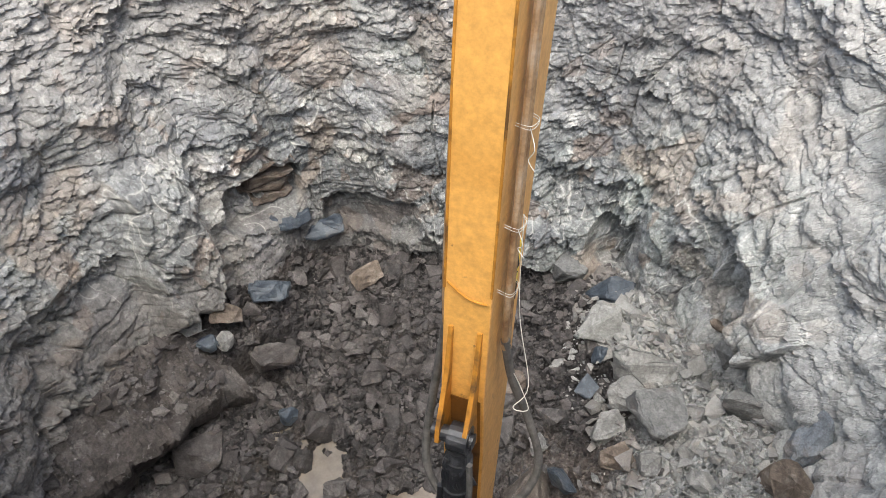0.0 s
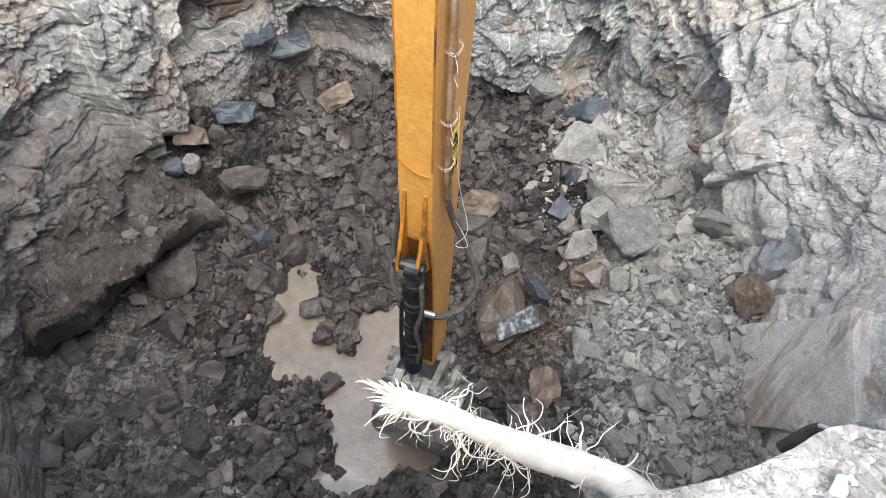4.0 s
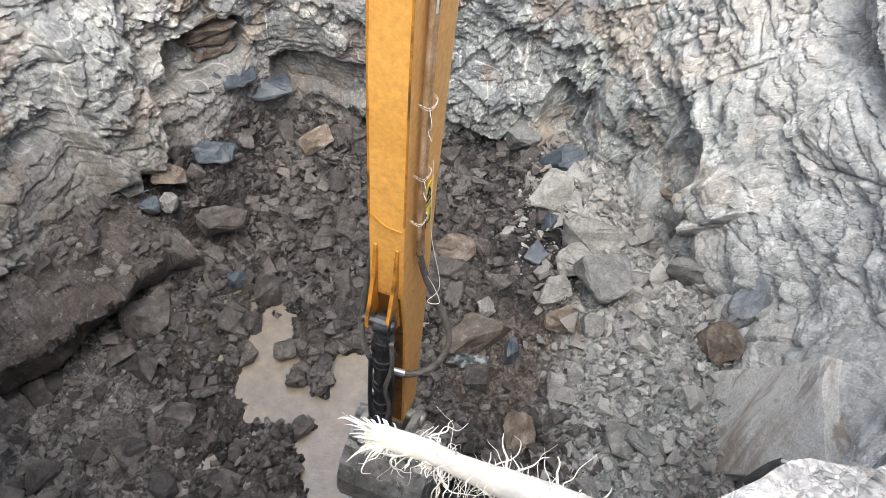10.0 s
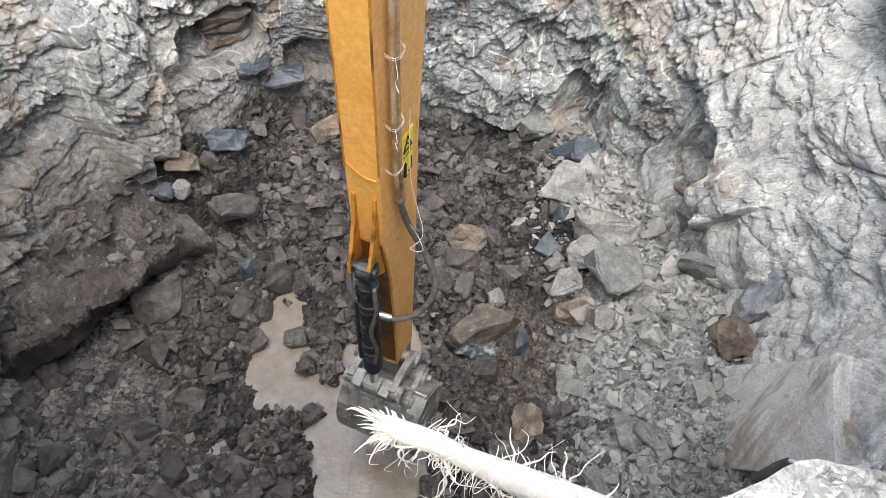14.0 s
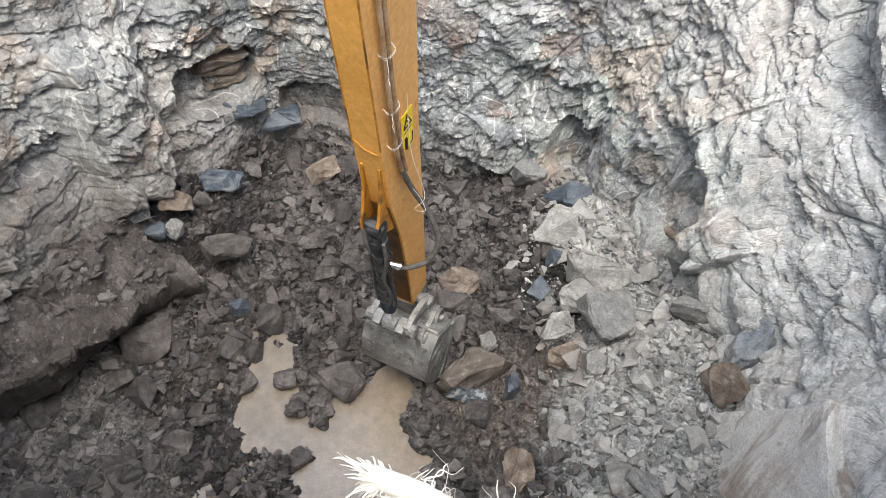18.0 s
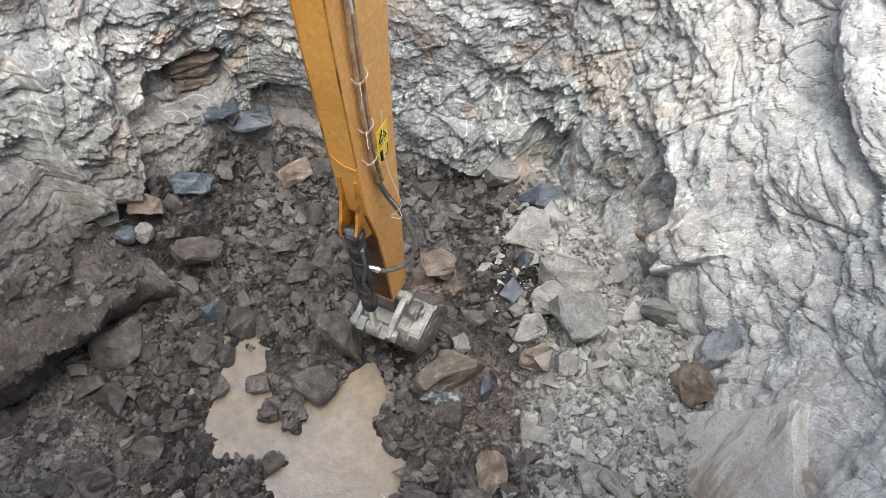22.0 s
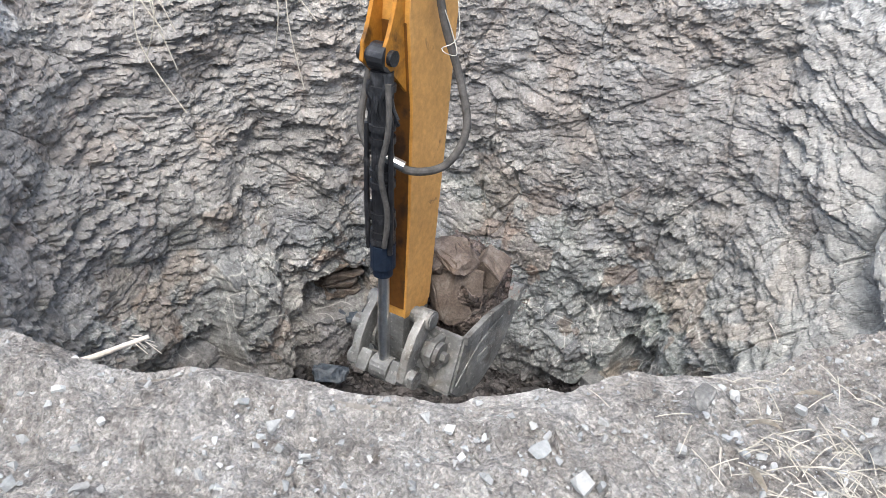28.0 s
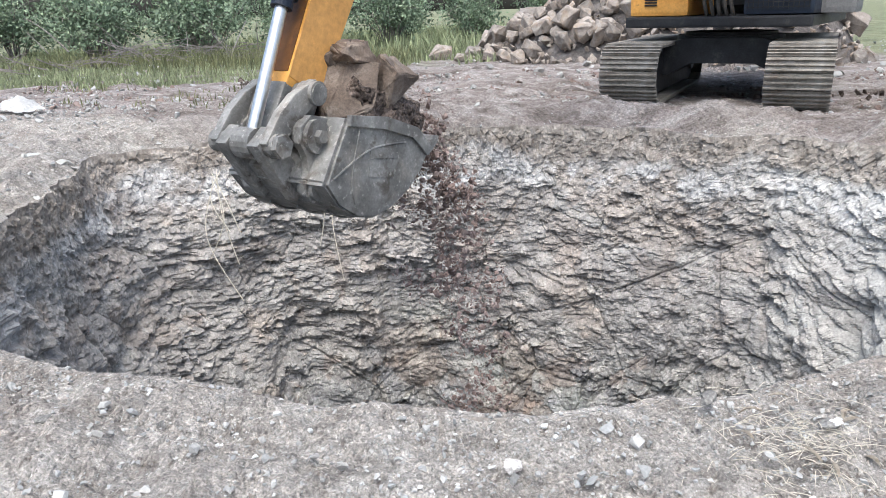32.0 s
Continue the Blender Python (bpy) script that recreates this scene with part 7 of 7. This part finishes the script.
def brushwood():
    """Cut branches thrown down before the scrub."""
    rng = random.Random(8)
    for at, n in (((-10.6, 14.6), 60), ((-8.9, 16.2), 50), ((-12.0, 12.6), 26)):
        bm = bmesh.new()
        for _ in range(n):
            a = Vector((at[0] + rng.gauss(0, 0.7), at[1] + rng.gauss(0, 0.5), rng.uniform(0.05, 0.55)))
            d = Vector((rng.gauss(0, 1), rng.gauss(0, 0.5), rng.gauss(0.05, 0.25))).normalized() * rng.uniform(0.5, 1.6)
            tube(bm, [a, a + d * 0.5 + Vector((0, 0, rng.gauss(0, 0.06))), a + d], lambda s, w=rng.uniform(0.008, 0.02): w * (1 - 0.6 * s), 4)
        tagged(part("brushwood", bm, BARK_GREY), "pile of cut grey branches", "brushwood", kind="stuff")


BARK_GREY = material("weathered_twigs", [(0.3, (0.14, 0.125, 0.115)), (0.7, (0.3, 0.28, 0.265))], 9.0, 0.9, 0.2, 40.0)
brushwood()


def boulder_heap():
    rng = random.Random(15)
    forms = []
    for k in range(9):
        me = mesh_of(stone_bm(500 + k, 1.0, rng.uniform(0.7, 0.95), rng.uniform(0.55, 0.85), 16, 1), "boulder")
        me.materials.append(BOULDER)
        forms.append(me)
    made = 0
    while made < 300:
        x, y = rng.uniform(-3.4, 8.0), rng.uniform(14.6, 20)
        h = 1 - ((x - 3.6) / (6.6 if x < 3.6 else 2.1)) ** 2 - ((y - 17.8 + 0.25 * (x + 1)) / 2.7) ** 2
        if h < 0:
            continue
        s = rng.uniform(0.2, 0.62) * (0.8 if h < 0.12 else 1)
        ob = new("boulder", rng.choice(forms))
        ob.matrix_world = pose(x, y, 2.3 * h + 0.1 * s, rng.uniform(0, 360), rng.gauss(0, 40), rng.uniform(0, 360)) @ Matrix.Diagonal((s, s, s, 1))
        tagged(ob, "pale broken boulder in a heap of quarried rock", "boulder", "heap of quarried boulders")
        made += 1
    for x, y, s in ((-3.6, 17.4, 0.62), (-3.0, 16.9, 0.3), (-2.9, 17.9, 0.5)):
        ob = new("boulder", forms[3])
        ob.matrix_world = pose(x, y, 0.2 * s, 5, 0, 20) @ Matrix.Diagonal((s, s, s, 1))
        tagged(ob, "weathered boulder lying apart from the heap", "boulder", "heap of quarried boulders")
    # earth and small stone under the boulders
    n = 70
    xs, ys = np.linspace(-4, 6.6, n), np.linspace(14, 21, n)
    x, y = np.meshgrid(xs, ys, indexing="ij")
    h = 1 - ((x - 3.6) / np.where(x < 3.6, 6.6, 2.1)) ** 2 - ((y - 17.8 + 0.25 * (x + 1)) / 2.7) ** 2
    z = 2.3 * h - 0.22 + 0.08 * fbm(np.stack([x, y, 0 * x], -1) * 2, 3, 81)
    ob = link_mesh("rubble_mound", array_mesh("rubble_mound", np.stack([x, y, np.maximum(z, -0.4)], -1).reshape(-1, 3), grid_faces(n, n)), ROCK_DARK)
    tagged(ob, "small broken stone filling the boulder heap", "rubble", kind="stuff")
    g = np.random.default_rng(3)
    x, y = g.uniform(-3.6, 8.4, 3000), g.uniform(14, 20.5, 3000)
    h = 1 - ((x - 3.6) / np.where(x < 3.6, 6.6, 2.1)) ** 2 - ((y - 17.8 + 0.25 * (x + 1)) / 2.7) ** 2
    keep = h > -0.08
    pts = np.stack([x, y, np.maximum(2.3 * h - 0.12, 0.02)], -1)[keep]
    ob = scatter("rubble", BOULDER, pts, np.clip(0.1 * (1 + g.pareto(3.0, len(pts))), 0.1, 0.45), g, 0.8)
    tagged(ob, "broken stones between the boulders of the heap", "rubble", kind="stuff")


BOULDER = material("pale_boulder", [(0.3, (0.2, 0.175, 0.155)), (0.5, (0.31, 0.283, 0.26)), (0.72, (0.43, 0.41, 0.385))], 3.0, 0.9, 0.5, 40.0, stains=[(2.2, 0.5, 0.64, (0.27, 0.2, 0.14), 0.6)], vary="object", amount=0.25)
boulder_heap()


def soil_mounds():
    rng = np.random.default_rng(44)
    for (x0, y0), n, spread, label in (((-4.3, 11.0), 240, (0.55, 0.18), "low ridge of dark turned soil"), ((4.9, 9.2), 200, (0.5, 0.25), "dark soil churned up by the track")):
        x, y = rng.normal(x0, spread[0], n), rng.normal(y0, spread[1], n)
        z = 0.02 + 0.12 * np.exp(-(((x - x0) / spread[0]) ** 2 + ((y - y0) / spread[1]) ** 2) / 2)
        ob = scatter("soil_mound", EARTH, np.stack([x, y, z], -1), rng.uniform(0.04, 0.16, n), rng, 0.8)
        tagged(ob, label, "soil", kind="stuff")


soil_mounds()


def yard_clods():
    """Clods of brown earth and stones pressed into the yard by the tracks."""
    rng = np.random.default_rng(52)
    n = 7000
    x, y = rng.uniform(-9, 9, n), rng.uniform(7.4, 13.5, n)
    keep = (fbm(np.stack([x * 0.7, y * 2.0, 0 * x], -1), 3, 91) > -0.1) & (np.hypot(x - PIT[0], y - PIT[1]) > 4.3)
    x, y = x[keep], y[keep]
    ob = scatter("soil_clods", LOOSE_SOIL, np.stack([x, y, ground_z(x, y)], -1), np.clip(0.02 * (1 + rng.pareto(2.0, len(x))), 0.02, 0.13), rng, 0.7, 0.2)
    tagged(ob, "clods of brown earth scattered over the yard", "soil", kind="stuff")


yard_clods()


def bucket_place(t):
    """The bucket's pose in the world at a time, between the rows of the arm."""
    times = [row[0] for row in ARM]
    i = max(k for k, v in enumerate(times) if v <= t + 1e-6)
    j = min(i + 1, len(times) - 1)
    s = 0 if i == j else (t - times[i]) / (times[j] - times[i])
    v = [a + (b - a) * s for a, b in zip(ARM[i], ARM[j])]
    return pose(*MACHINE, 0) @ side_pose(*v[1:5]) @ pose(0, 0, 0, -v[5], 0, 0)


def motions():
    rows = arm_poses()
    for ob, key in ((house, "house"), (boom, "boom"), (stick, "stick"), (barrel, "barrel"), (piston, "piston"), (guides[0], "guide"), (guides[1], "guide"), (toggle, "toggle"), (bucket, "bucket")):
        walk(ob, rows[key])
    times = [row[0] for row in ARM if row[0] >= 22.5]
    # the load lies in the ground until the bucket lifts it
    for ob, at, turn in load:
        ride = [(t, bucket_place(t) @ pose(*at, *turn)) for t in times]
        if ob is brown_slab:
            lies = pose(0.8, 5.1, -5.42, 10, -14, -38)
            rows = [(0, lies), (21, lies), (21.7, pose(0.82, 5.25, -5.3, 25, -20, -35))] + ride
        else:
            buried = Matrix.Translation((0, 0, -0.7)) @ ride[0][1]
            rows = [(0, buried), (21.7, buried)] + ride
        walk(ob, rows)
    # rocks pushed and turned over by the bucket
    tipped, flat = pose(1.06, 3.8, -5.25, -42, -10, 38), pose(1.03, 4.07, -5.38, 4, 4, -8)
    walk(blue_rock, [(0, tipped), (3.5, tipped), (5.5, pose(1.24, 4.27, -5.15, -42, -16, 38)), (6.2, pose(1.24, 4.27, -5.15, -42, -16, 38)), (6.8, flat), (32, flat)])
    under = pose(0.05, 4.35, -5.72, 0, 0, 30)
    walk(dark_slab, [(0, under), (20.3, under), (21, pose(0.02, 4.4, -5.3, 6, 14, 25)), (21.6, pose(-0.02, 4.35, -5.15, 25, 48, 30)), (22.3, pose(0.01, 4.27, -5.4, 22, 20, 38)), (32, pose(0.01, 4.27, -5.4, 22, 20, 38))])
    walk(dug_stone, [(0, pose(0.1, 4.15, -5.75)), (16.3, pose(0.1, 4.15, -5.75)), (17, pose(-0.16, 3.92, -5.5, 0, 20, 40)), (32, pose(-0.16, 3.92, -5.5, 0, 20, 40))])
    # soil spills over the lip
    rng = random.Random(21)
    for k, ob in enumerate(clods):
        late = k >= 9
        go = rng.uniform(31.35, 31.98) if late else rng.uniform(23.5, 24.3)
        at = pose(rng.uniform(-0.28, 0.2), rng.uniform(-0.12, 0.02), rng.uniform(-0.82, -0.6), rng.uniform(0, 90), rng.uniform(0, 90), 0)
        buried = Matrix.Translation((0, 0, -0.7)) @ bucket_place(22.5) @ at
        rows = [(0, buried), (21.7, buried)] + [(t, bucket_place(t) @ at) for t in times if t < go - 0.05]
        place = bucket_place(go) @ at
        out = bucket_place(go) @ pose(rng.uniform(-0.34, 0.1), -0.12, -0.95)
        rows.append((go - 0.04, place))
        place = Matrix.Translation(out.translation) @ place.to_3x3().to_4x4()
        drift = Vector((rng.gauss(0.05, 0.12), rng.gauss(0.1, 0.1), -0.3))
        spin = rng.uniform(-200, 200)
        t = go
        while t < 32.0 - 1e-3:
            d = t - go
            off = drift * d + Vector((0, 0, -4.9 * d * d))
            z = max(place.translation.z + off.z, -5.45)
            m = Matrix.Translation((place.translation.x + off.x, place.translation.y + off.y, z)) @ place.to_3x3().to_4x4() @ pose(0, 0, 0, spin * min(d, 0.8), 0, 0)
            rows.append((t, m))
            if z <= -5.449:
                break
            t += 0.1
        d = min(32.0 - go, 1.2)
        if late:
            off = drift * d + Vector((0, 0, -4.9 * d * d))
            m = Matrix.Translation(place.translation + off) @ place.to_3x3().to_4x4() @ pose(0, 0, 0, spin * min(d, 0.8), 0, 0)
        rows.append((32, m))
        walk(ob, rows)


motions()
